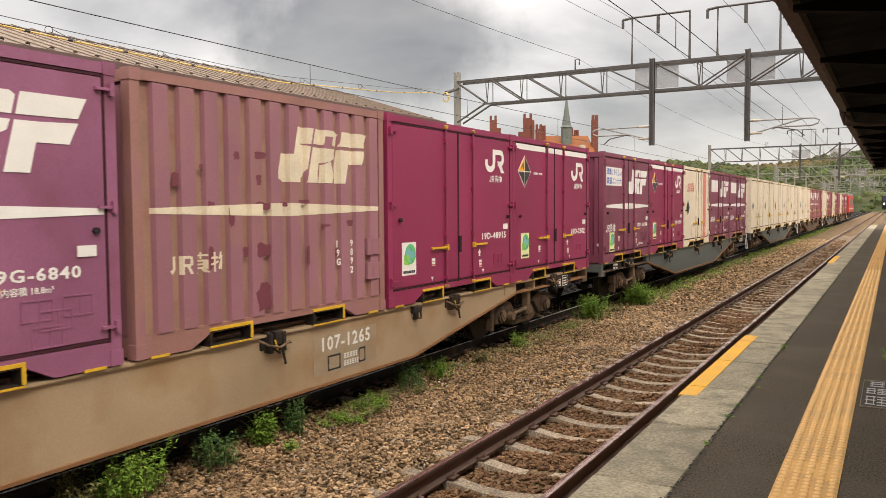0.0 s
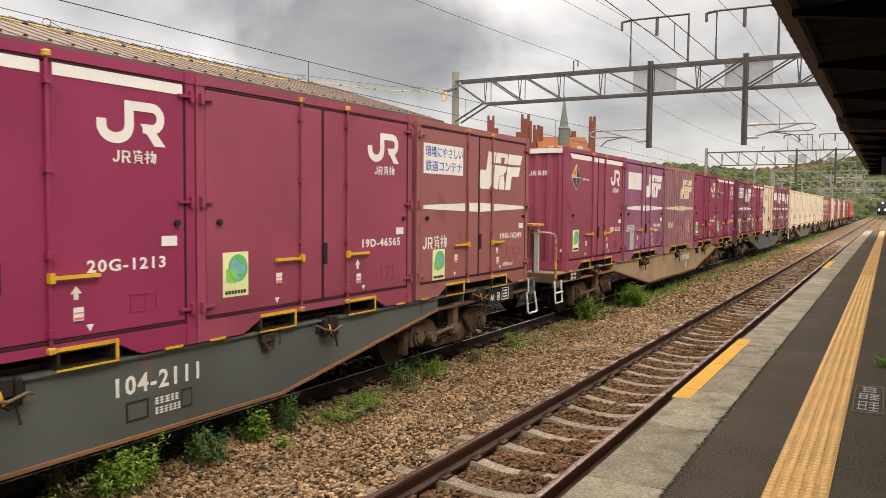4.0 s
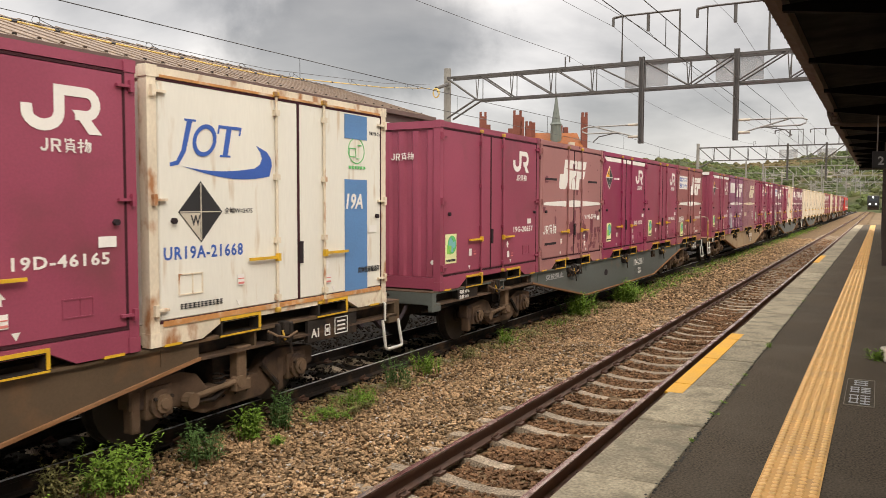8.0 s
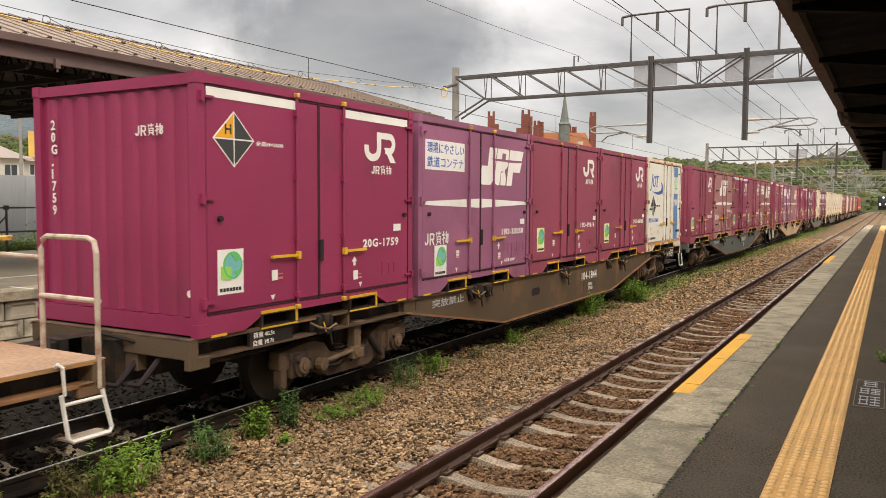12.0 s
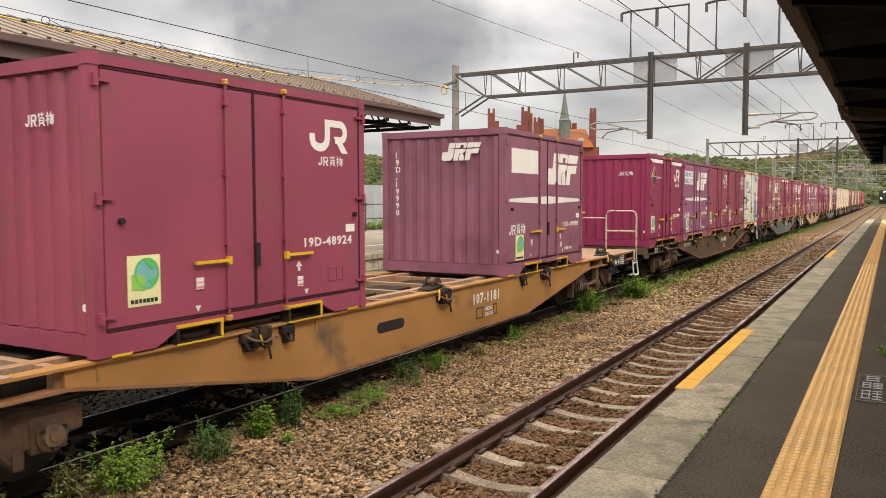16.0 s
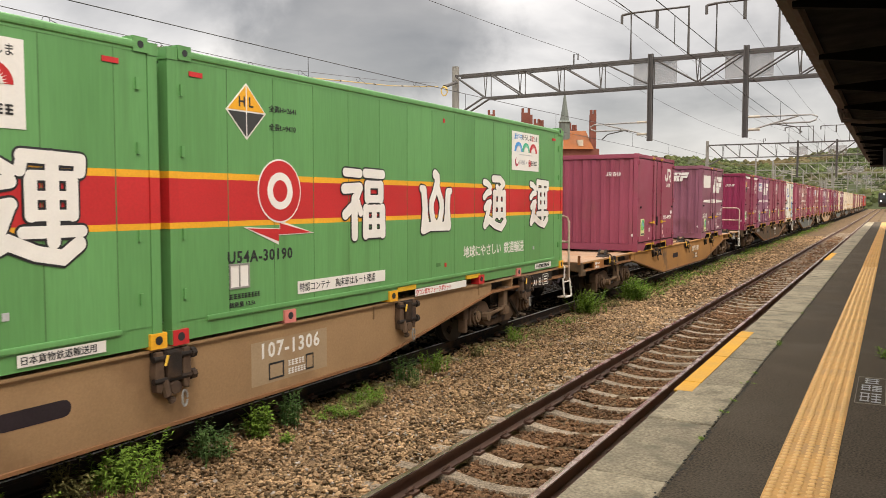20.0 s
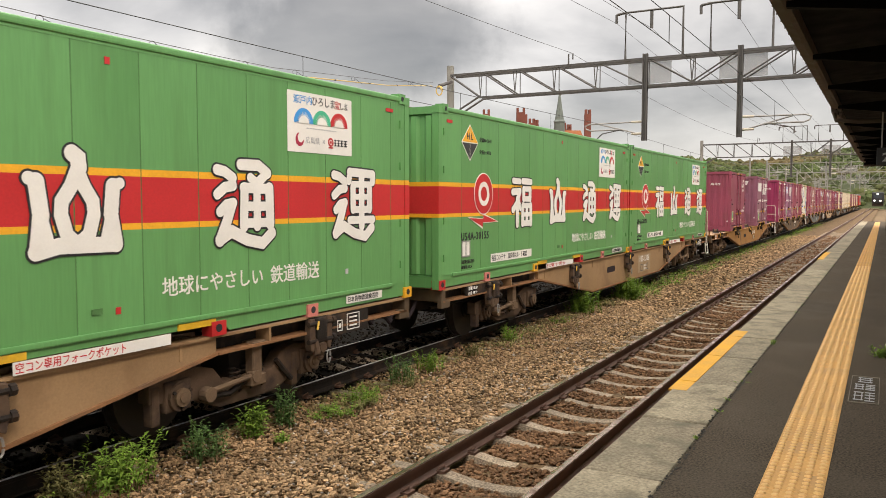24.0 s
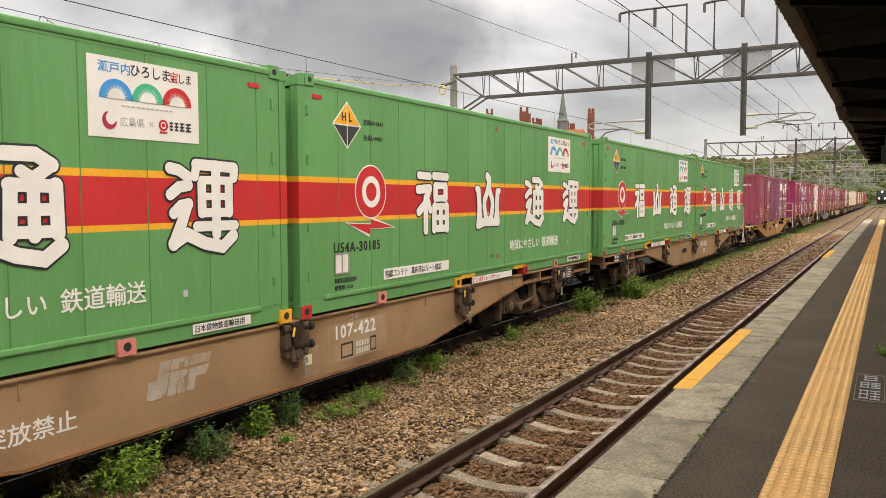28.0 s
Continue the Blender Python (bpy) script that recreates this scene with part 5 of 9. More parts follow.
def hatch_frame_mesh(w=0.28, h=0.16):
    return bxs((1.217, 1.2265, 0, w, 0, 0.012), (1.217, 1.2265, 0, w, h - 0.012, h), (1.217, 1.2265, 0, 0.012, 0.012, h - 0.012), (1.217, 1.2265, w - 0.012, w, 0.012, h - 0.012), (1.217, 1.2265, w * 0.55, w * 0.55 + 0.01, 0.012, h - 0.012))


def side_doors(c, paint, seal=DOOR_SEAL, bar_y=(1.45, 2.27), seam=1.84, bar_paint=None, handle=YELLOW, far=False):
    part("door", shared("door_a%g" % seam, lambda: door_mesh(seam - 0.13, 2.15)), paint, c, at=pose(1.19, 0.12, 0.23))
    part("door", shared("door_b%g" % seam, lambda: door_mesh(3.6 - seam - 0.01, 2.15)), paint, c, at=pose(1.19, seam + 0.015, 0.23))
    part("door_seal", shared("seal", lambda: bxs((1.195, 1.226, -0.018, 0.018, 0.2, 2.4))), seal, c, at=pose(0, seam, 0))
    part("door_seal", shared("seal_edge", lambda: bxs((1.195, 1.2235, -0.02, 0.02, 0.2, 2.4))), seal, c, at=pose(0, 3.61, 0))
    part("door_seal", shared("seal_low", lambda: bxs((1.195, 1.2225, 0.11, 3.6, 0.205, 0.23))), seal, c)
    part("door_seal", shared("seal_high", lambda: bxs((1.195, 1.2215, 0.11, 3.6, 2.38, 2.4))), seal, c)
    for y in () if far else (1.08, 2.62):
        part("triangle_mark", shared("tri_mark", lambda: flat([((-0.035, 0.05), (0, -0.01), (0.035, 0.05))])), WHITE, c, at=on_side(y, 0.27, 1.2225))
    part("arrow_mark", shared("arr_mark", lambda: flat([((-0.05, 0.05), (0, 0.11), (0.05, 0.05)), rect(-0.02, 0.0, 0.02, 0.055)])), WHITE, c, at=on_side(2.5, 0.53, 1.2225))
    part("end_mark", shared("round_mark", lambda: flat([disc(0, 0, 0.035, 0.035, 12)])), WHITE, c, at=on_end(1.1, 0.42))
    for i, y in enumerate(bar_y):
        b = part("lock_bar", shared("lock_bar", lambda: lock_bar_mesh(2.3)), bar_paint or paint, c, at=pose(1.215, y, 0.14))
        part("handle", shared("handle%d" % i, lambda: handle_mesh(1 if i == 0 else -1)), handle, b, "yellow lock handle", pose(0, 0, 0.58))
        for z in (2.295, 0.015):
            part("bracket", shared("bar_cap", lambda: soft(bxs((0, 0.06, -0.028, 0.028, -0.028, 0.028)), 0.01, 1)), WORN_YELLOW, b, "worn yellow end bracket", pose(0, 0, z))
    part("latch", shared("latch", lambda: bxs((1.215, 1.25, -0.03, 0.03, -0.12, 0.12))), SEAL, c, at=pose(0, seam + 0.02, 0.75))
    if far:
        return
    for y, turn in ((0.06, 0), (3.655, 180)):
        for z in (0.33, 1.32, 2.28):
            part("hinge", shared("hinge", hinge_mesh), bar_paint or paint, c, at=pose(1.215, y, z) @ Matrix.Diagonal((1, 1 if turn == 0 else -1, 1, 1)))
    if paint is not WHITE_RUSTY:
        part("hatch_frame", shared("hatch_thin", hatch_frame_mesh), paint, c, "thin raised hatch outline", pose(0, 3.0, 0.37))
    for y in (0.27, 3.5):
        part("bolt", shared("bolt", lambda: tubes(0.03, ((0, 0, 0), (0.04, 0, 0)), n=6)), SEAL, c, at=pose(1.215, y, 1.13))
    part("label_plate", shared("plate_w", lambda: flat([rect(0, 0, 0.17, 0.09)])), WHITE, c, "small white label", on_side(3.33, 0.925))
    part("label_plate", shared("plate_s", lambda: flat([rect(0, 0, 0.09, 0.11)])), WHITE, c, "small white label", on_side(1.06, 0.47))
    part("label_plate", shared("plate_s", lambda: flat([rect(0, 0, 0.09, 0.11)])), WHITE, c, "small white label", on_side(2.47, 0.36))
    for y, z in ((1.06, 0.47), (2.47, 0.36)):
        part("red_line", shared("plate_red", lambda: flat([rect(0.005, 0.01, 0.085, 0.03), rect(0.005, 0.06, 0.085, 0.07)])), PINK, c, at=on_side(y, z, 1.2315))


def diamond_sign(c, y, z, r, letters="H"):
    d = part("hazard_diamond", shared("dia%g" % r, lambda: flat([((-r, 0), (0, -r), (r, 0), (0, r))])), WHITE, c, "yellow and black height diamond with white edges", on_side(y, z, 1.2212))
    e, g = r * 0.93, 0.008
    quarter = lambda a, b: [(a * g, b * g), (a * (e - g), b * g), (a * g, b * (e - g))]
    tops, lows = (((-1, 1), (1, 1)), ((-1, -1), (1, -1))) if len(letters) == 2 else (((-1, 1),), ((1, 1), (-1, -1), (1, -1)))
    part("diamond_top", shared("dia_t%g%s" % (r, letters), lambda: flat([quarter(a, b) for a, b in tops], 0.0055)), ORANGE, d)
    part("diamond_low", shared("dia_l%g%s" % (r, letters), lambda: flat([quarter(a, b) for a, b in lows], 0.0055)), DARK_GREY, d)
    for k, ch in enumerate(letters):
        writing(ch, r * 0.36, BLACK, d, pose((-0.44 if len(letters) == 1 else -0.38 + 0.5 * k) * r, r * 0.16, 0.0055))


def boxcar(u, kind, number, z=1.0, label="", tags=(), group="freight containers on the train", lag=0.0):
    """A twelve-foot container whose rear end is u metres along the train."""
    wine = {"jr": WINE, "jr_band": WINE2, "slant": PURPLE, "slant_brown": FADED, "slant_ribbed": RIBBED, "slant_patchy": PATCHY, "white": WHITE_RUSTY, "cream": CREAM}[kind]
    wine = WINE_DULL if "dull" in tags else WINE2 if "deep" in tags else MAUVE_WINE if "mauve" in tags else VIOLET if "violet" in tags else wine
    c = thing("container", pose(TRACK_2, u, z), label, "container", group)
    c.scale = (1, 1.022, 1)
    ROLLING.append((c, u, z))
    pale = kind in ("white", "cream")
    rail = RUSTY_RAIL if kind == "white" else RIB_FRAME if kind == "slant_ribbed" else None
    box_shell(c, wine, rail=rail, sunk=kind == "slant_ribbed")
    bottom_rail(c, rail or wine)
    if kind == "slant_ribbed":
        part("side_panel", shared("ribs12", side_ribs_mesh), wine, c, "vertically ribbed side panel")
        for i in range(RIBS):
            part("groove", shared("groove", lambda: bxs((1.17, 1.182, 0, RIB_STEP * RIB_DUTY, 0.2, 2.4))), GROOVE, c, "rust-tan sunk groove", pose(0, 0.12 + RIB_STEP * i, 0))
        for z in (0.42, 0.72):
            part("hatch_frame", shared("hatch_rib", lambda: bxs((1.2, 1.25, 0, 0.26, 0, 0.2), (1.25, 1.254, 0, 0.26, 0.18, 0.2), (1.25, 1.254, 0, 0.26, 0, 0.02), (1.25, 1.254, 0, 0.02, 0.02, 0.18), (1.25, 1.254, 0.24, 0.26, 0.02, 0.18), (1.25, 1.254, 0.11, 0.13, 0.02, 0.18))), wine, c, "square raised hatch", pose(0, 3.32, z))
        for k, (py, pz, pw, ph) in enumerate(((0.45, 1.45, 0.05, 0.09), (0.75, 1.56, 0.03, 0.05), (0.86, 1.22, 0.05, 0.04), (1.2, 1.7, 0.05, 0.05), (1.13, 1.1, 0.05, 0.14), (1.52, 1.72, 0.1, 0.05), (1.5, 1.47, 0.05, 0.07), (1.55, 1.2, 0.13, 0.06), (1.85, 1.22, 0.1, 0.03), (2.2, 1.25, 0.12, 0.03), (0.85, 0.72, 0.04, 0.15), (1.3, 0.75, 0.05, 0.07), (1.55, 0.75, 0.12, 0.1), (1.55, 0.28, 0.14, 0.18), (2.25, 0.66, 0.03, 0.17), (2.75, 0.67, 0.05, 0.06), (3.0, 1.0, 0.08, 0.05), (2.55, 0.98, 0.1, 0.02))):
            part("peeled_patch", shared("peel%d" % (k % 5), lambda: peel_mesh(k % 5)), PEELED, c, "dark peeled paint patch", on_side(py, pz + 0.12, 1.2325) @ Matrix.Diagonal((pw * 0.8, ph * 0.8, 1, 1)))
    elif not pale:
        side_doors(c, wine, bar_y=(1.45 + lag, 2.27 + lag), seam=1.84 + lag, far=u > 36)
    else:
        side_doors(c, wine, bar_y=(1.63, 2.43), seam=2.0, bar_paint=RUSTY_RAIL if kind == "white" else None, handle=YELLOW, far=u > 36)
    drop = 0.045 if number.startswith("20") else 0.0
    if kind in ("jr", "jr_band"):
        part("emblem", shared("emblem_up", emblem_upright), WHITE, c, "white railway emblem", on_side(2.70, 1.845 - drop, 1.2228))
        part("emblem_caption", shared("caption", small_bars), WHITE, c, at=on_side(2.85, 1.69 - drop, 1.2228) @ Matrix.Diagonal((0.66, 0.6, 1, 1)))
        writing(number, 0.105, WHITE, c, on_side(2.6 if number.startswith(("19", "20G")) else 2.7, 0.78 - drop, 1.2228), 1.22, "number")
        sticker(c, 0.32, 0.39, face=WHITE if "pale_sticker" in tags else PALE_YELLOW)
        part("emblem_caption", shared("caption", small_bars), WHITE, c, at=on_end(0.38, 1.93) @ Matrix.Diagonal((0.6, 0.6, 1, 1)))
        for i, ch in enumerate(number.replace("-", ".")):
            writing(ch, 0.105 if ch != "." else 0.03, WHITE, c, on_end(-0.94, 2.04 - i * 0.128))
    if kind == "jr_band":
        for a, b in ((0.12, 1.39), (2.33 + lag, 3.58)) if "no_end_band" in tags else ((0.12, 1.39), (1.5, 1.8), (1.87, 2.23), (2.33, 3.58)):
            part("white_band", shared("band%g" % a, lambda: flat([rect(a, 0, b, 0.095)])), WHITE, c, "white painted band", on_side(0, 2.285, 1.2225))
        if "no_end_band" not in tags:
            part("white_band", shared("band_end", lambda: flat([rect(-1.1, 0, 1.1, 0.1)])), WHITE, c, "white painted band", on_end(0, 2.385, -0.008))
        diamond_sign(c, 0.47, 1.905, 0.275)
        writing("全高H=2600", 0.052, WHITE, c, on_side(0.85, 1.86, 1.2228), 1.4)
    if kind.startswith("slant"):
        off = 0.95 if kind == "slant_patchy" else 1.81
        if kind == "slant_ribbed":
            part("emblem", on_ribs(lean(SLANTED, 0.24), 1.76, 1.58), CREAM_MARK, c, "yellowed slanting railway emblem")
            part("white_stripe", on_ribs([[(0.2, -0.025), (1.9, -0.072), (3.6, -0.025), (3.6, 0.025), (1.9, 0.072), (0.2, 0.025)]], 0, 1.285), CREAM_MARK, c, "yellowed pointed stripe")
            part("caption", on_ribs(CAPTION, 0.37, 0.70), CREAM_MARK, c)
        else:
            part("emblem", shared("emblem_sl", emblem_slanted), WHITE, c, "white slanting railway emblem", on_side(off, 1.58, 1.2225))
            for a, b in ((0.16, 1.38), (1.5, 1.8), (1.88, 2.24), (2.36, 3.58)):
                part("white_stripe", shared("stripe%g%g" % (a, b), lambda: pointed_stripe(a, b)), WHITE, c, "white pointed stripe", on_side(0, 1.285, 1.2228))
            part("caption", shared("caption", small_bars), WHITE, c, at=on_side(0.17, 0.69, 1.2228))
        if kind == "slant_ribbed":
            for i, ch in enumerate(number.split("-")[-1]):
                writing(ch, 0.08, WHITE, c, on_side(3.0, 0.84 - i * 0.105, 1.2335))
            for i, ch in enumerate(number.split("-")[0]):
                writing(ch, 0.08, WHITE, c, on_side(2.74, 0.84 - i * 0.105, 1.2335))
        else:
            writing(number, 0.1, WHITE, c, on_side(2.62 if kind != "slant_patchy" else 2.52, 0.76 if kind != "slant_patchy" else 0.95, 1.2228), 1.28 if kind != "slant_patchy" else 1.1, "number")
            if kind != "slant_patchy" and u < 36:
                writing("内容積 18.8m³" if number.endswith("6840") else "内容積 18.6m³", 0.065, WHITE, c, on_side(2.72, 0.66 if number.endswith("6840") else 0.3, 1.2228), 1.0)
            for hy, hz in ((2.86, 0.45), (3.2, 0.46)) + (((2.94, 0.24),) if number.endswith("6840") else ()):
                part("hatch_frame", shared("hatch_sq", lambda: hatch_frame_mesh(0.26, 0.17)), wine, c, "thin raised hatch outline", pose(0, hy, hz))
        if "slogan" in tags:
            p = part("slogan_board", shared("slogan", lambda: flat([rect(0, 0, 1.13, 0.42)])), WHITE, c, "white board with blue writing", on_side(0.18, 1.755, 1.2212))
            writing("環境にやさしい", 0.155, BLUE, p, pose(0.05, 0.235, 0.003), 0.94)
            writing("鉄道コンテナ", 0.155, BLUE, p, pose(0.05, 0.035, 0.003), 1.08)
        if "blank" in tags:
            part("blank_board", shared("slogan", lambda: flat([rect(0, 0, 1.13, 0.42)])), WHITE, c, "blank white board", on_side(0.27, 1.755, 1.2212))
        if "sticker" in tags:
            sticker(c, 0.44, 0.24, face=WHITE if "pale_sticker" in tags else PALE_YELLOW)
        if "patch" in tags:
            part("white_patch", shared("patch", lambda: flat([rect(0, 0, 0.34, 0.44)])), HOUSE_GREY, c, "pale grey pasted sheet", on_side(0.44, 0.24))
        if "end_mark" in tags:
            part("emblem", shared("emblem_sl", emblem_slanted), WHITE, c, "white slanting railway emblem", on_end(0.0, 1.97) @ Matrix.Diagonal((0.48, 0.5, 1, 1)))
            for i, ch in enumerate(number.replace("-", ".")):
                writing(ch, 0.105 if ch != "." else 0.03, WHITE, c, on_end(-0.94, 2.04 - i * 0.128))
    if kind == "slant_patchy":
        r = random.Random(77)
        for k in range(38):
            py, pz = r.choice(((r.uniform(0.2, 3.5), r.uniform(0.25, 2.3)), (r.uniform(1.5, 2.4), r.uniform(0.25, 1.3)), (r.uniform(2.3, 3.5), r.uniform(0.25, 0.95))))
            pw, ph = r.uniform(0.03, 0.12), r.uniform(0.05, 0.16)
            part("peeled_patch", shared("peel%d" % (k % 5), lambda: peel_mesh(k % 5)), PEELED, c, "dark peeled paint patch", on_side(py, pz, 1.2215 + 0.0002 * k / 46) @ Matrix.Diagonal((pw, ph, 1, 1)))
        for py, pz in ((0.25, 1.74), (2.72, 1.74), (0.25, 0.48)):
            part("tie_slot", shared("tieslot", lambda: bxs((1.21, 1.2245, 0, 0.6, 0, 0.045))), SEAL, c, "dark level slot", pose(0, py, pz))
            part("slot_edge", shared("slotedge", lambda: bxs((1.21, 1.229, 0, 0.6, -0.012, 0.0))), wine, c, at=pose(0, py, pz))
    if kind == "white":
        def swoosh():
            crescent = [(0.12 + 1.15 * k / 16, 0.10 - 0.10 * math.sin(math.pi * k / 20)) for k in range(17)]
            crescent += [(1.31, 0.16), (1.30, 0.22), (1.24, 0.29), (1.08, 0.35)] + [(1.14, 0.28), (1.16, 0.22), (1.13, 0.16)] + [(1.05 - 0.9 * k / 12, 0.115 - 0.045 * math.sin(math.pi * k / 14)) for k in range(13)]
            tall = [stroke([(-0.05, 0.11), (0.03, 0.13), (0.08, 0.24), (0.095, 0.52)], 0.035, w2=0.062, caps=False), rect(0.03, 0.52, 0.17, 0.54), rect(0.565, 0.225, 0.63, 0.5), rect(0.455, 0.485, 0.76, 0.515), rect(0.455, 0.43, 0.475, 0.49), rect(0.74, 0.43, 0.76, 0.49), rect(0.53, 0.21, 0.67, 0.228)]
            return flat([crescent] + lean(tall + ring(0.31, 0.355, 0.145, 0.155, 0.042), 0.22))
        e = part("swoosh_emblem", shared("jt", swoosh), BLUE, c, "blue initials over a swoosh", on_side(0.27, 1.53, 1.2212))
        d = part("height_diamond", shared("dia_w", lambda: flat([((-0.27, 0), (0, -0.29), (0.27, 0), (0, 0.29))])), BLACK, c, "black and white height diamond", on_side(0.60, 1.21, 1.2212))
        part("diamond_half", shared("dia_w2", lambda: flat([((-0.012, -0.012), (-0.25, -0.012), (-0.012, -0.265)), ((-0.25, -0.005), (0.25, -0.005), (0.25, 0.005), (-0.25, 0.005)), ((-0.005, 0.005), (0.005, 0.005), (0.005, 0.27), (-0.005, 0.27)), ((-0.005, -0.27), (0.005, -0.27), (0.005, -0.005), (-0.005, -0.005))], 0.006)), STONE, d)
        writing("W", 0.1, BLACK, d, pose(-0.13, -0.13, 0.006), 0.8)
        writing("全幅W=2475", 0.06, BLACK, c, on_side(0.90, 1.19, 1.2212), 1.1)
        writing("UR19A-21668", 0.125, BLUE, c, on_side(0.16, 0.77, 1.2212), 0.92)
        part("blue_panel", shared("bluep", lambda: flat([rect(0, 0, 0.46, 1.38), rect(0, 1.87, 0.46, 2.16)])), LIGHT_BLUE, c, "light blue painted panel", on_side(2.84, 0.20, 1.2225))
        writing("19A", 0.19, WHITE, c, on_side(2.86, 1.22, 1.2285), 0.9)
        part("round_mark", shared("rmark", lambda: flat(ring(0.2, 0.2, 0.17, 0.16, 0.012) + [rect(0.05, 0.12, 0.19, 0.13), rect(0.05, 0.22, 0.19, 0.23), rect(0.05, 0.13, 0.06, 0.22), rect(0.18, 0.13, 0.19, 0.22), rect(0.22, 0.26, 0.30, 0.275), rect(0.2, 0.10, 0.26, 0.11)] + [rect(0.04 + 0.06 * q, -0.02, 0.08 + 0.06 * q, 0.015) for q in range(6)])), LEAF_GREEN, c, "green round mark", on_side(2.88, 1.73, 1.2212))
        writing("貨物鉄道輸送用", 0.075, DARK_GREY, c, on_side(3.1, 0.43, 1.2275), 0.85)
        part("hatch_frame", shared("hatch_w", lambda: hatch_frame_mesh(0.29, 0.2)), RUSTY_RAIL, c, "thin rusty hatch outline", pose(0.003, 0.32, 0.44))
        part("rust_edge", shared("rustedge", lambda: bxs((1.18, 1.234, 0.14, 3.58, 0.175, 0.225))), RUST_EDGE, c, "orange rusted bottom edge")
        part("rust_edge", shared("rustedge_t", lambda: bxs((1.18, 1.228, 0.14, 3.58, 2.405, 2.43))), RUST_EDGE, c, "orange rusted top edge")
        writing("UR19A-21668", 0.05, BLACK, c, on_side(3.36, 2.14, 1.2212), 0.7)
        part("small_print", shared("print_e", lambda: line_bars(0.5, 0.05, 14)), BLACK, c, at=on_side(0.34, 0.31, 1.2228))
    for ch in c.children:
        if lag and ch.name.split(".")[0] in ("emblem", "emblem_caption", "lettering", "sticker", "label_plate", "arrow_mark", "triangle_mark") and ch.location.y > 0.05:
            ch.location.y += lag
    if kind == "cream":
        if "stripe" in tags:
            part("red_stripe", shared("rstripe", lambda: flat([rect(0, 0, 0.42, 2.2)])), PINK, c, "red painted stripe", on_side(2.75, 0.18, 1.2212))
            part("emblem_caption", shared("caption", small_bars), PINK, c, at=on_side(0.4, 1.7, 1.2228) @ Matrix.Diagonal((1.5, 1.6, 1, 1)))
        part("height_diamond", shared("dia_w", lambda: flat([((-0.27, 0), (0, -0.29), (0.27, 0), (0, 0.29))])), BLACK, c, "dark height diamond", on_side(0.57, 1.21, 1.2212) @ Matrix.Diagonal((0.8, 0.8, 1, 1)))
    return c


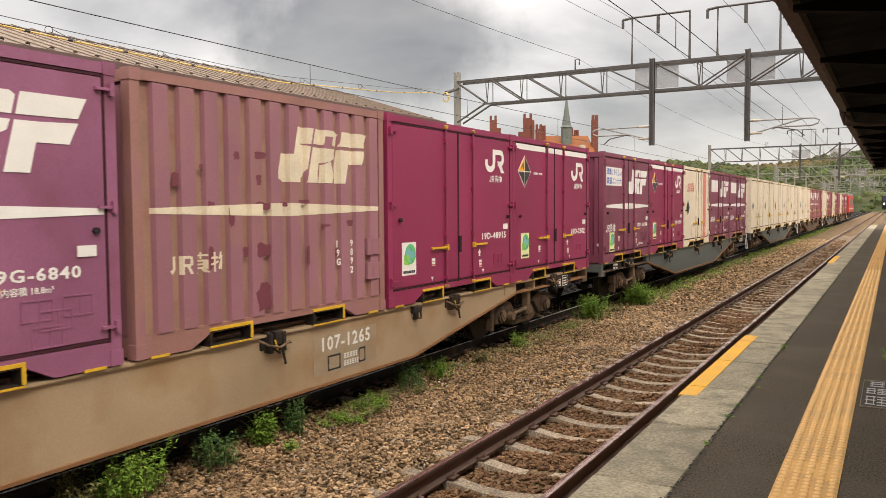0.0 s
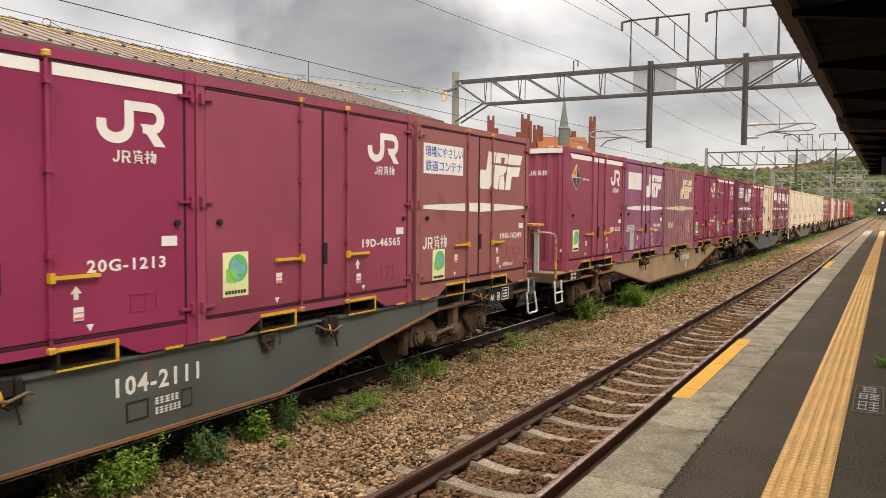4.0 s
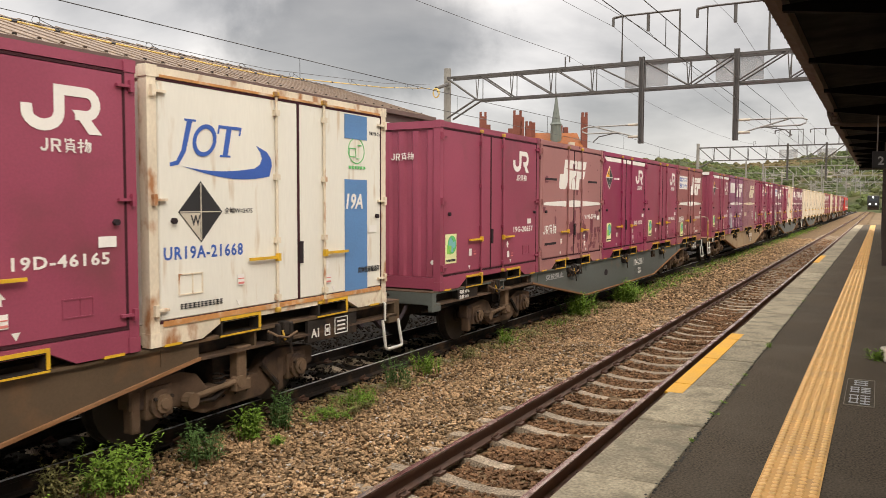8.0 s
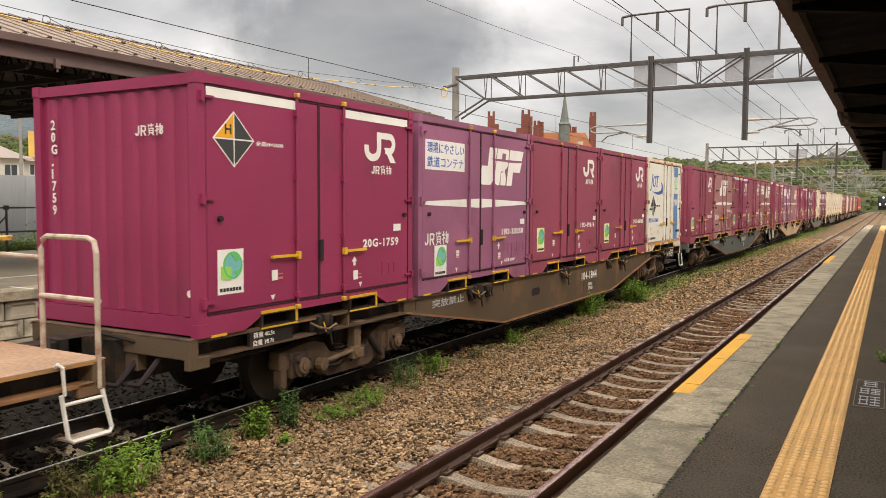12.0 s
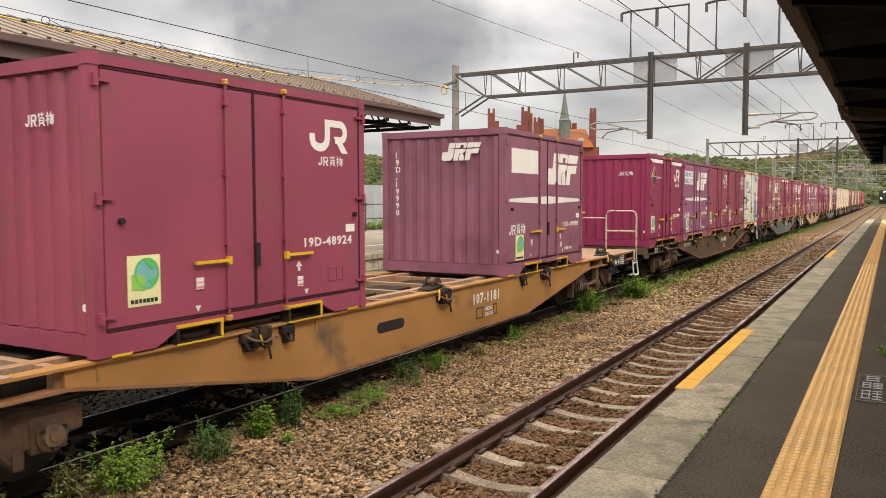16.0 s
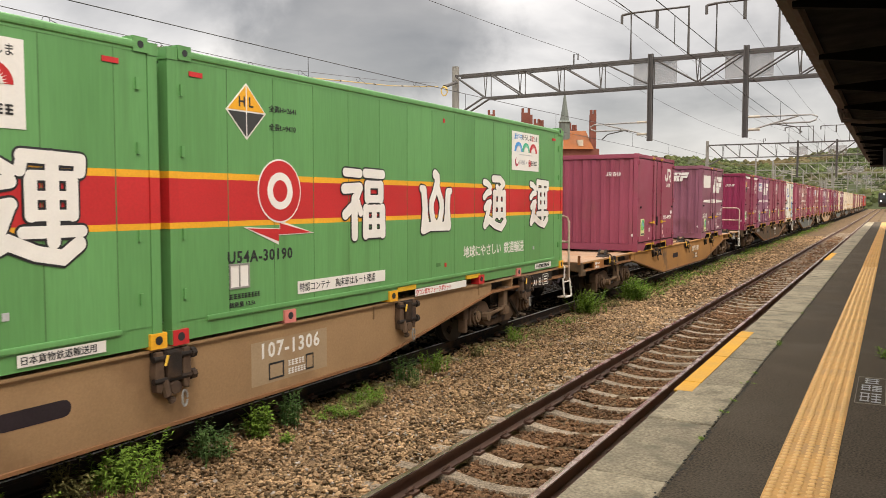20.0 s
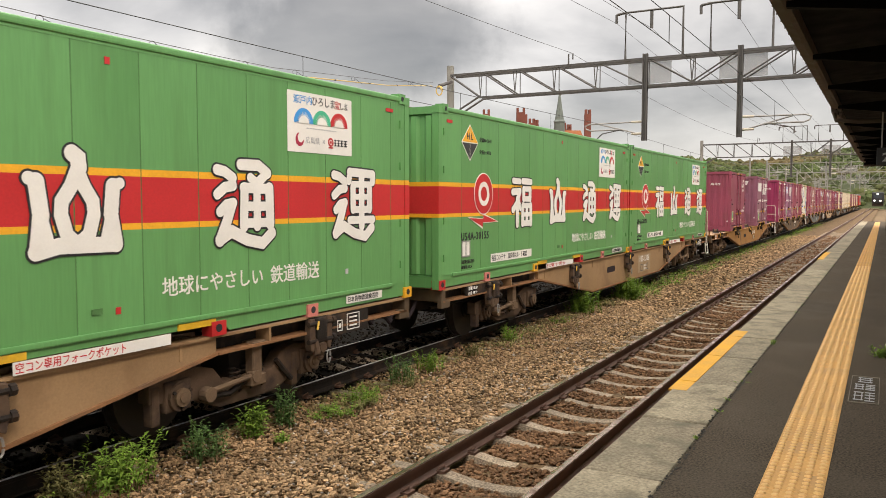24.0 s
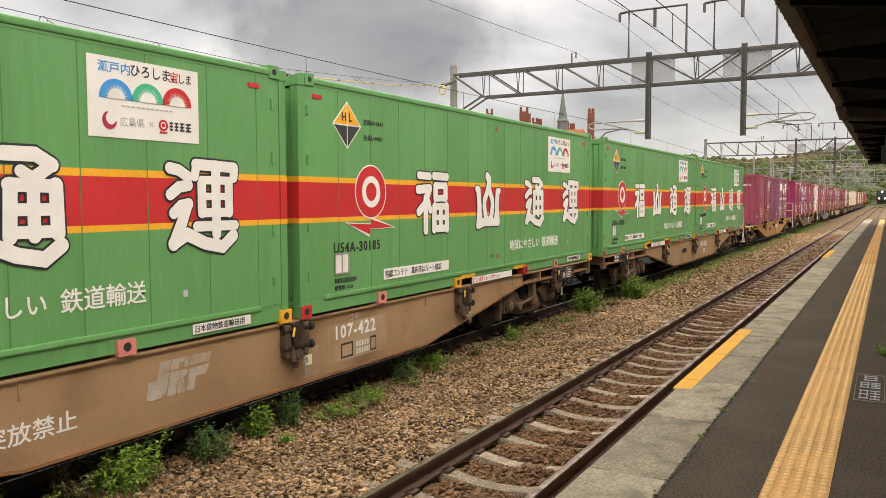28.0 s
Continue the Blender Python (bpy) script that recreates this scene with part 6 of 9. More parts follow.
# brush-stroke groups for the big marks of the green containers: points and widths in a unit square
SWEEP = (((0.02, 0.88), (0.14, 0.86), (0.27, 0.79)), 0.13), (((0.02, 0.60), (0.14, 0.68), (0.27, 0.70)), 0.13), (((0.06, 0.40), (0.16, 0.48), (0.27, 0.50)), 0.13), (((0.24, 0.47), (0.17, 0.30), (0.05, 0.07)), 0.15), (((0.05, 0.08), (0.24, 0.17), (0.50, 0.06), (0.76, 0.01), (0.93, 0.13)), 0.15)
MARKS = (
    ((((0.06, 0.93), (0.40, 0.92)), 0.13), (((0.03, 0.70), (0.40, 0.72)), 0.15), (((0.37, 0.68), (0.24, 0.46), (0.05, 0.34)), 0.15), (((0.27, 0.56), (0.27, 0.03)), 0.15), (((0.34, 0.52), (0.42, 0.36)), 0.12), (((0.54, 0.93), (0.98, 0.92)), 0.14),
     (((0.59, 0.76), (0.59, 0.56)), 0.15), (((0.93, 0.76), (0.93, 0.56)), 0.15), (((0.58, 0.77), (0.94, 0.77)), 0.12), (((0.58, 0.56), (0.94, 0.56)), 0.12), (((0.55, 0.42), (0.54, 0.04)), 0.15), (((0.97, 0.42), (0.98, 0.04)), 0.15),
     (((0.55, 0.42), (0.97, 0.42)), 0.12), (((0.55, 0.235), (0.97, 0.235)), 0.10), (((0.54, 0.05), (0.98, 0.05)), 0.13), (((0.76, 0.42), (0.76, 0.05)), 0.13)),
    ((((0.46, 0.97), (0.52, 0.93), (0.53, 0.84), (0.50, 0.76)), 0.17), (((0.51, 0.82), (0.44, 0.66), (0.34, 0.52), (0.33, 0.40), (0.40, 0.16)), 0.15), (((0.51, 0.82), (0.58, 0.66), (0.67, 0.52), (0.68, 0.40), (0.61, 0.16)), 0.15), (((0.02, 0.73), (0.09, 0.70)), 0.13), (((0.09, 0.70), (0.13, 0.40), (0.09, 0.08)), 0.17), (((0.98, 0.70), (0.90, 0.67)), 0.12), (((0.90, 0.67), (0.87, 0.40), (0.92, 0.10)), 0.17), (((0.07, 0.06), (0.30, 0.11), (0.92, 0.10)), 0.16), (((0.13, 0.42), (0.20, 0.16)), 0.11), (((0.87, 0.42), (0.80, 0.16)), 0.11), (((0.40, 0.2), (0.50, 0.12), (0.61, 0.2)), 0.14)),
    SWEEP + ((((0.40, 0.95), (0.70, 0.95), (0.86, 0.86)), 0.14), (((0.86, 0.86), (0.68, 0.74), (0.56, 0.80)), 0.12), (((0.46, 0.68), (0.44, 0.22)), 0.14), (((0.44, 0.68), (0.90, 0.67)), 0.13), (((0.89, 0.68), (0.90, 0.24)), 0.15), (((0.44, 0.46), (0.90, 0.46)), 0.12), (((0.44, 0.26), (0.90, 0.26)), 0.12), (((0.67, 0.70), (0.67, 0.22)), 0.13)),
    SWEEP + ((((0.38, 0.93), (0.96, 0.91)), 0.13), (((0.39, 0.92), (0.36, 0.80)), 0.12), (((0.96, 0.90), (0.95, 0.80)), 0.13), (((0.46, 0.76), (0.88, 0.76)), 0.10), (((0.46, 0.72), (0.46, 0.40)), 0.13), (((0.87, 0.72), (0.87, 0.40)), 0.13), (((0.46, 0.58), (0.88, 0.58)), 0.09), (((0.46, 0.40), (0.88, 0.40)), 0.11), (((0.67, 0.92), (0.67, 0.16)), 0.14), (((0.38, 0.25), (0.96, 0.25)), 0.12)),
)


def mark_mesh(i, grow, thick):
    return flat([stroke(pts, w, grow, None) for pts, w in MARKS[i]], thick)


def long_box(u, number, label, lag=0.0):
    """A green thirty-one-foot container."""
    L, H = 9.64, 2.66
    c = thing("container", pose(TRACK_2, u, 1.0), label, "container", "freight containers on the train")
    c.scale = (1, 1.006, 1)
    ROLLING.append((c, u, 1.0))
    box_shell(c, GREEN, L, H, ends=False)
    for y, turn in ((0, 0), (L, 180)):
        part("end_panel", shared("end_panel", end_panel_mesh), GREEN, c, "corrugated green end panel", at=pose(0, y, 0, 0, 0, turn) @ Matrix.Diagonal((1, 1, 1.07, 1)))
    part("bottom_rail", shared("long_rail", lambda: prism(bmesh.new(), [(0.1, 0.02), (3.55, 0.02), (3.65, 0.1), (6.2, 0.1), (6.3, 0.02), (L - 0.1, 0.02), (L - 0.1, 0.2), (0.1, 0.2)], 1.12, 1.212)), GREEN, c)
    part("rail_lip", shared("rail_lip", lambda: soft(bxs((1.17, 1.238, 0.42, L - 0.42, 0.165, 0.215)), 0.012, 2)), GREEN, c, "projecting green lip along the bottom")
    part("roof_lip", shared("roof_lip", lambda: soft(bxs((1.14, 1.236, 0.12, L - 0.12, H - 0.07, H + 0.006)), 0.025, 3)), GREEN, c, "rounded green roof edge")
    panel_edges = (0.1, 0.72, 1.37, 2.02, 2.67, 3.32, 3.97, 4.62, 5.27, 5.92, 6.57, 7.19, 7.84, 8.54, 9.2, 9.54)
    for a, b in zip(panel_edges, panel_edges[1:]):
        w = b - a - 0.012
        for z0, z1, paint in ((0.2, 1.05, GREEN), (1.05, 1.105, ORANGE), (1.105, 1.505, RED), (1.505, 1.568, ORANGE), (1.568, 2.6, GREEN)):
            nm = "side_panel" if paint is GREEN else "red_band" if paint is RED else "orange_line"
            part(nm, shared("lp%.2f_%.2f" % (w, z0), lambda: bxs((1.19, 1.219, 0, w, z0, z1))), paint, c, at=pose(0, a + 0.006, 0))
        if b < 9.5:
            part("panel_joint", shared("joint", lambda: bxs((1.19, 1.2175, -0.007, 0.007, 0.2, 2.6))), GREEN_SEAM, c, "dirt-dark panel joint", at=pose(0, b, 0))
    for y in (0.0, L):
        at = pose(0, y, 0) if y == 0 else pose(0, y - 0.096, 0)
        part("end_band", shared("end_band", lambda: bxs((-1.22, 1.228, -0.004, 0.1, 1.105, 1.505))), RED, c, at=at)
        part("end_line", shared("end_line_a", lambda: bxs((-1.22, 1.228, -0.004, 0.1, 1.05, 1.105))), ORANGE, c, at=at)
        part("end_line", shared("end_line_b", lambda: bxs((-1.22, 1.228, -0.004, 0.1, 1.505, 1.568))), ORANGE, c, at=at)
    for y, paint in ((0.0, RED), (1.5, PINK), (7.48, PINK), (9.5, ORANGE)):
        f = part("corner_casting", shared("casting", lambda: bxs((1.1, 1.240, 0, 0.18, -0.01, 0.13))), paint, c, "painted corner casting", at=pose(0, y, 0.0))
        part("casting_hole", shared("chole", lambda: tube(bmesh.new(), ((1.2, 0.09, 0.065), (1.243, 0.09, 0.065)), 0.04, 12)), BLACK, f)
    for y in (3.72, 5.64):
        f = part("fork_pocket", shared("pocket_l", lambda: bxs((1.1, 1.23, 0, 0.46, 0.1, 0.16))), YELLOW, c, "yellow fork pocket frame", at=pose(0, y, 0.0))
        k = part("pocket_casting", shared("pocket_le", lambda: bxs((1.1, 1.238, 0, 0.19, -0.01, 0.13))), ORANGE if y < 5 else RED, f, "painted casting beside the pocket", pose(0, -0.2 if y < 5 else 0.4, 0))
        part("casting_hole", shared("chole"), BLACK, k)
    part("notice", shared("fork_notice", lambda: flat([rect(0, 0, 1.48, 0.1)])), WHITE, c, "long white notice with red writing", on_side(4.16, -0.005, 1.226))
    writing("空コン専用フォークポケット", 0.085, RED, c, on_side(4.18, 0.003, 1.2285), 0.86)
    n = part("notice", shared("route_notice", lambda: flat([rect(0, 0, 1.7, 0.14)])), WHITE, c, "white notice with black writing", on_side(1.73, 0.28, 1.2225))
    writing("特認コンテナ　高床車はルート確認", 0.1, BLACK, n, pose(0.03, 0.02, 0.003), 0.86)
    part("notice", shared("rail_notice", lambda: flat([rect(0, 0, 0.76, 0.095)])), WHITE, c, "white notice with black writing", on_side(8.3, 0.055, 1.226))
    writing("日本貨物鉄道輸送用", 0.07, BLACK, c, on_side(8.33, 0.068, 1.2295), 1.0)
    diamond_sign(c, 0.98, 2.19, 0.28, "HL")
    writing("全高H=2641", 0.075, BLACK, c, on_side(1.31, 2.22, 1.2215), 1.05)
    writing("全長L=9410", 0.075, BLACK, c, on_side(1.31, 2.03, 1.2215), 1.05)
    t = part("target_mark", shared("target0", lambda: flat([disc(0, 0, 0.335, 0.335, 40)])), WHITE, c, "red and white target over a two-headed arrow", on_side(1.46, 1.405, 1.2215))
    part("target_disc", shared("target1", lambda: flat([disc(0, 0, 0.318, 0.318, 40)], 0.0055)), RED, t)
    part("target_ring", shared("target2", lambda: flat(ring(0, 0, 0.195, 0.195, 0.08, n=32), 0.007)), WHITE, t)
    arrow = [(-0.52, -0.375), (-0.01, -0.40), (-0.01, -0.33), (0.53, -0.455), (-0.03, -0.46), (-0.03, -0.54)]
    part("arrow", shared("arrow0", lambda: flat([[(x * 1.05, -0.425 + (y + 0.425) * 1.2) for x, y in arrow]], 0.0045)), WHITE, t)
    part("arrow_face", shared("arrow1", lambda: flat([[(x * 0.95, -0.425 + (y + 0.425) * 0.92) for x, y in arrow]], 0.0065)), RED, t)
    writing(number, 0.125, BLACK, c, on_side(0.7, 0.68, 1.2225), 0.98)
    q = part("notice", shared("square_notice", lambda: flat([rect(0, 0, 0.28, 0.25)])), WHITE, c, "small white data sheet", on_side(0.71, 0.43, 1.2225))
    part("sheet_frame", shared("print_h", lambda: bxs((0, 0.28, 0, 0.018, 0, 0.009), (0, 0.28, 0.232, 0.25, 0, 0.009), (0, 0.018, 0.018, 0.232, 0, 0.009), (0.262, 0.28, 0.018, 0.232, 0, 0.009), (0.132, 0.148, 0.018, 0.232, 0, 0.009))), GALV, q, "thin grey frame")
    part("small_print", shared("print_i", lambda: line_bars(0.42, 0.05, 23)), BLACK, c, at=on_side(0.71, 0.33, 1.2225))
    writing("総重量 13.5t", 0.055, BLACK, c, on_side(0.71, 0.245, 1.2225), 1.15)
    for i, y in enumerate((2.55, 4.31, 6.22, 8.06)):
        sc = Matrix.Diagonal((0.84, 0.85, 1, 1))
        g = part("big_mark", shared("mark_d%d" % i, lambda: mark_mesh(i, 0.018, 0.004)), BLACK, c, "big white mark with a dark outline", on_side(y, 0.85, 1.2225) @ sc)
        part("mark_face", shared("mark_w%d" % i, lambda: mark_mesh(i, -0.004, 0.0085)), WHITE, g)
    writing("地球にやさしい", 0.18, WHITE, c, on_side(5.56, 0.43, 1.2225), 0.98)
    writing("鉄道輸送", 0.195, WHITE, c, on_side(6.98, 0.42, 1.2225), 1.0)
    s = part("poster", shared("poster", lambda: flat([rect(0, 0, 1.16, 0.66)])), WHITE, c, "white poster with three coloured arches", on_side(7.27, 1.83, 1.2225))
    for paint, x in ((SKY_BLUE, 0.29), (SEA_GREEN, 0.61), (RED, 0.93)):
        a = part("arch", shared("arch", lambda: flat([[(0.165 * math.cos(t), 0.165 * math.sin(t)) for t in np.linspace(0, math.pi, 20)]], 0.0055)), paint, s, at=pose(x - 0.02, 0.32, 0))
        part("arch_rays", shared("rays", lambda: flat([[(0.075 * math.cos(t - 0.07), 0.075 * math.sin(t - 0.07)), (0.125 * math.cos(t), 0.125 * math.sin(t)), (0.075 * math.cos(t + 0.07), 0.075 * math.sin(t + 0.07))] for t in np.linspace(0.1, math.pi - 0.1, 15)] + [[(0.085 * math.cos(t), 0.085 * math.sin(t)) for t in np.linspace(0, math.pi, 14)]], 0.007)), WHITE, a)
    writing("瀬戸内", 0.095, SKY_BLUE, s, pose(0.1, 0.53, 0.003), 1.08)
    writing("ひろしま、", 0.1, BLACK, s, pose(0.42, 0.53, 0.003), 0.95)
    writing("宝", 0.095, RED, s, pose(0.83, 0.53, 0.003), 1.05)
    writing("しま", 0.085, BLACK, s, pose(0.94, 0.53, 0.003), 0.85)
    part("small_print", shared("print_k", lambda: flat([rect(0.32 + 0.05 * q, 0, 0.355 + 0.05 * q, 0.012) for q in range(11)])), HOUSE_GREY, s, at=pose(0, 0.265, 0.003))
    part("crescent", shared("cresc", lambda: flat([[(0.2 + 0.07 * math.cos(t), 0.14 + 0.075 * math.sin(t)) for t in np.linspace(1.9, 6.1, 14)] + [(0.215 + 0.05 * math.cos(t), 0.16 + 0.055 * math.sin(t)) for t in np.linspace(5.9, 2.1, 12)]], 0.006)), DEEP_RED, s)
    writing("広島県", 0.08, HOUSE_GREY, s, pose(0.3, 0.1, 0.003), 1.0)
    writing("×", 0.045, HOUSE_GREY, s, pose(0.6, 0.115, 0.003), 1.0)
    part("small_mark", shared("smallmark", lambda: flat(ring(0.75, 0.14, 0.05, 0.05, 0.018) + [disc(0.75, 0.14, 0.018, 0.018, 8), rect(0.71, 0.07, 0.79, 0.085)], 0.006)), RED, s)
    part("small_print", shared("print_l", lambda: line_bars(0.26, 0.075, 31)), BLACK, s, at=pose(0.82, 0.1, 0.003))
    for y, z in ((4.93, 2.42), (4.98, 0.34)):
        part("red_tag", shared("redtag_s", lambda: bxs((1.2, 1.225, 0, 0.05, 0, 0.06))), RED, c, at=pose(0, y, z))
    part("vent", shared("vent_d", lambda: bxs((1.2, 1.228, 0, 0.1, 0, 0.05))), GREEN_SEAM, c, at=pose(0, 4.75, 0.36))
    for y in (0.25, L - 0.55):
        part("red_tag", shared("redtag", lambda: bxs((1.2, 1.228, 0, 0.16, 0, 0.045))), RED, c, at=pose(0, y, 2.44))
    for y in (0.12, L - 0.25):
        k = part("top_casting", shared("tcast", lambda: bxs((1.1, 1.235, 0, 0.15, 2.57, 2.70))), GREEN, c, at=pose(0, y, 0))
        part("casting_hole", shared("tchole", lambda: tube(bmesh.new(), ((1.2, 0.075, 2.635), (1.239, 0.075, 2.635)), 0.032, 10)), BLACK, k)
        for z in (0.45, 1.0, 1.75, 2.3):
            part("lug", shared("lug", lambda: bxs((1.2, 1.24, 0, 0.03, -0.05, 0.05))), GREEN, c, at=pose(0, y + 0.02, z))
    part("vent", shared("vent_w", lambda: bxs((1.2, 1.226, 0, 0.055, 0, 0.06))), HOUSE_GREY, c, at=pose(0, 8.2, 0.42))
    for ch in c.children:
        if ch.name.split(".")[0] in ("hazard_diamond", "target_mark", "big_mark", "lettering", "poster", "notice", "small_print"):
            ch.location.y += lag
    return c


def bogie(w, v, wheels=True):
    """A two-axle bogie with its middle at v."""
    b = part("bogie", shared("bolster", lambda: bxs((-0.95, 0.95, -0.22, 0.22, 0.42, 0.72), (-0.55, 0.55, -0.9, 0.9, 0.5, 0.6))), IRON, w, "grimy two-axle bogie", pose(0, v, 0))
    frame_out = [(-1.3, 0.42), (-1.3, 0.62), (-0.72, 0.68), (-0.5, 0.62), (-0.36, 0.46), (0.36, 0.46), (0.5, 0.62), (0.72, 0.68), (1.3, 0.62), (1.3, 0.42), (0.72, 0.34), (0.42, 0.2), (-0.42, 0.2), (-0.72, 0.34)]
    for s in (1, -1):
        f = part("side_frame", shared("side_frame", lambda: soft(prism(bmesh.new(), frame_out, 0.86, 1.02), 0.02, 2)), BROWN_IRON, b, "dusty cast side frame", at=Matrix.Diagonal((s, 1, 1, 1)))
        for y in (-0.98, 0.98):
            ab = part("axle_box", shared("axle_box", lambda: tube(soft(bxs((0.86, 1.05, -0.16, 0.16, 0.30, 0.60), (0.9, 1.03, -0.3, -0.2, 0.2, 0.58)), 0.025, 2), ((1.04, 0, 0.44), (1.09, 0, 0.44)), 0.135, 16)), BROWN_IRON, b, "cast axle box", pose(0, y, 0) @ Matrix.Diagonal((s, 1, 1, 1)))
            part("axle_cap", shared("axle_cap", lambda: tube(tube(bmesh.new(), ((1.085, 0, 0.44), (1.12, 0, 0.44)), 0.09, 14), ((1.12, 0, 0.44), (1.135, 0, 0.44)), 0.05, 10)), DUSTY, ab, "round axle cap")
            for k in range(3):
                part("bolt", shared("cap_bolt", lambda: tubes(0.018, ((1.085, 0, 0), (1.115, 0, 0)), n=6)), IRON, ab, at=pose(0, 0.112 * math.cos(k * 2.1 + 0.5), 0.44 + 0.112 * math.sin(k * 2.1 + 0.5)))
        for y in (-0.17, 0.0, 0.17):
            part("spring", shared("spring", lambda: tubes(0.012, [(0.98 + 0.06 * math.cos(k), 0.06 * math.sin(k), 0.32 + 0.008 * k) for k in np.arange(0, 31, 0.7)], n=4)), IRON, b, at=pose(0, y, 0) @ Matrix.Diagonal((s, 1, 1, 1)))
        part("brake_link", shared("brake_link", lambda: tubes(0.03, ((1.04, -0.7, 0.36), (1.08, -0.35, 0.34), (1.05, 0.1, 0.5)), ((1.04, 0.4, 0.55), (1.07, 0.62, 0.3)), n=6)), IRON, b, at=Matrix.Diagonal((s, 1, 1, 1)))
        part("brake_rod", shared("brake_rod", lambda: tube(tube(tubes(0.03, ((1.1, -0.62, 0.42), (1.12, -0.05, 0.47)), n=8), ((1.05, -0.66, 0.40), (1.15, -0.66, 0.40)), 0.075, 10), ((1.07, -0.03, 0.46), (1.17, -0.03, 0.46)), 0.065, 10)), DUSTY, b, "dusty brake rod", at=Matrix.Diagonal((s, 1, 1, 1)))
        part("bracket", shared("bbracket", lambda: soft(bxs((1.02, 1.14, -0.06, 0.08, 0.44, 0.80), (1.0, 1.17, -0.09, 0.12, 0.78, 0.83), (1.0, 1.16, -0.1, 0.12, 0.36, 0.48)), 0.012, 1)), DUSTY, b, "dusty steel bracket", at=Matrix.Diagonal((s, 1, 1, 1)))
    if not wheels:
        return b
    for y in (-0.98, 0.98):
        a = part("wheelset", shared("axle", lambda: tubes(0.075, ((-0.85, 0, 0), (0.85, 0, 0)), n=8)), WHEEL, w, at=pose(0, v + y, 0.43))
        for s in (1, -1):
            part("wheel", shared("wheel", lambda: tube(tube(tube(bmesh.new(), ((0.52, 0, 0), (0.545, 0, 0)), 0.455, 24), ((0.545, 0, 0), (0.66, 0, 0)), 0.43, 24), ((0.655, 0, 0), (0.69, 0, 0)), 0.13, 12)), WHEEL, a, at=Matrix.Diagonal((s, 1, 1, 1)))
            part("wheel_rim", shared("rim", lambda: tube(bmesh.new(), ((0.664, 0.2, 0.12), (0.668, 0.28, 0.17)), 0.05, 6)), IRON, a, at=Matrix.Diagonal((s, 1, 1, 1)))
        SPINNING.append((a, v + y))
    return b


SPINNING = []


def lock_fitting_mesh():
    bm = soft(bxs((1.0, 1.17, -0.2, 0.2, -0.17, -0.02), (1.1, 1.25, -0.13, -0.07, -0.2, 0.01), (1.1, 1.25, 0.07, 0.13, -0.2, 0.01), (1.16, 1.26, -0.05, 0.05, -0.12, 0.03)), 0.012, 1)
    tube(bm, ((1.22, -0.14, -0.1), (1.26, 0.0, -0.2), (1.22, 0.14, -0.12)), 0.02, 5)
    tube(bm, ((1.24, 0.06, -0.15), (1.25, 0.1, -0.34)), 0.014, 5)
    return bm


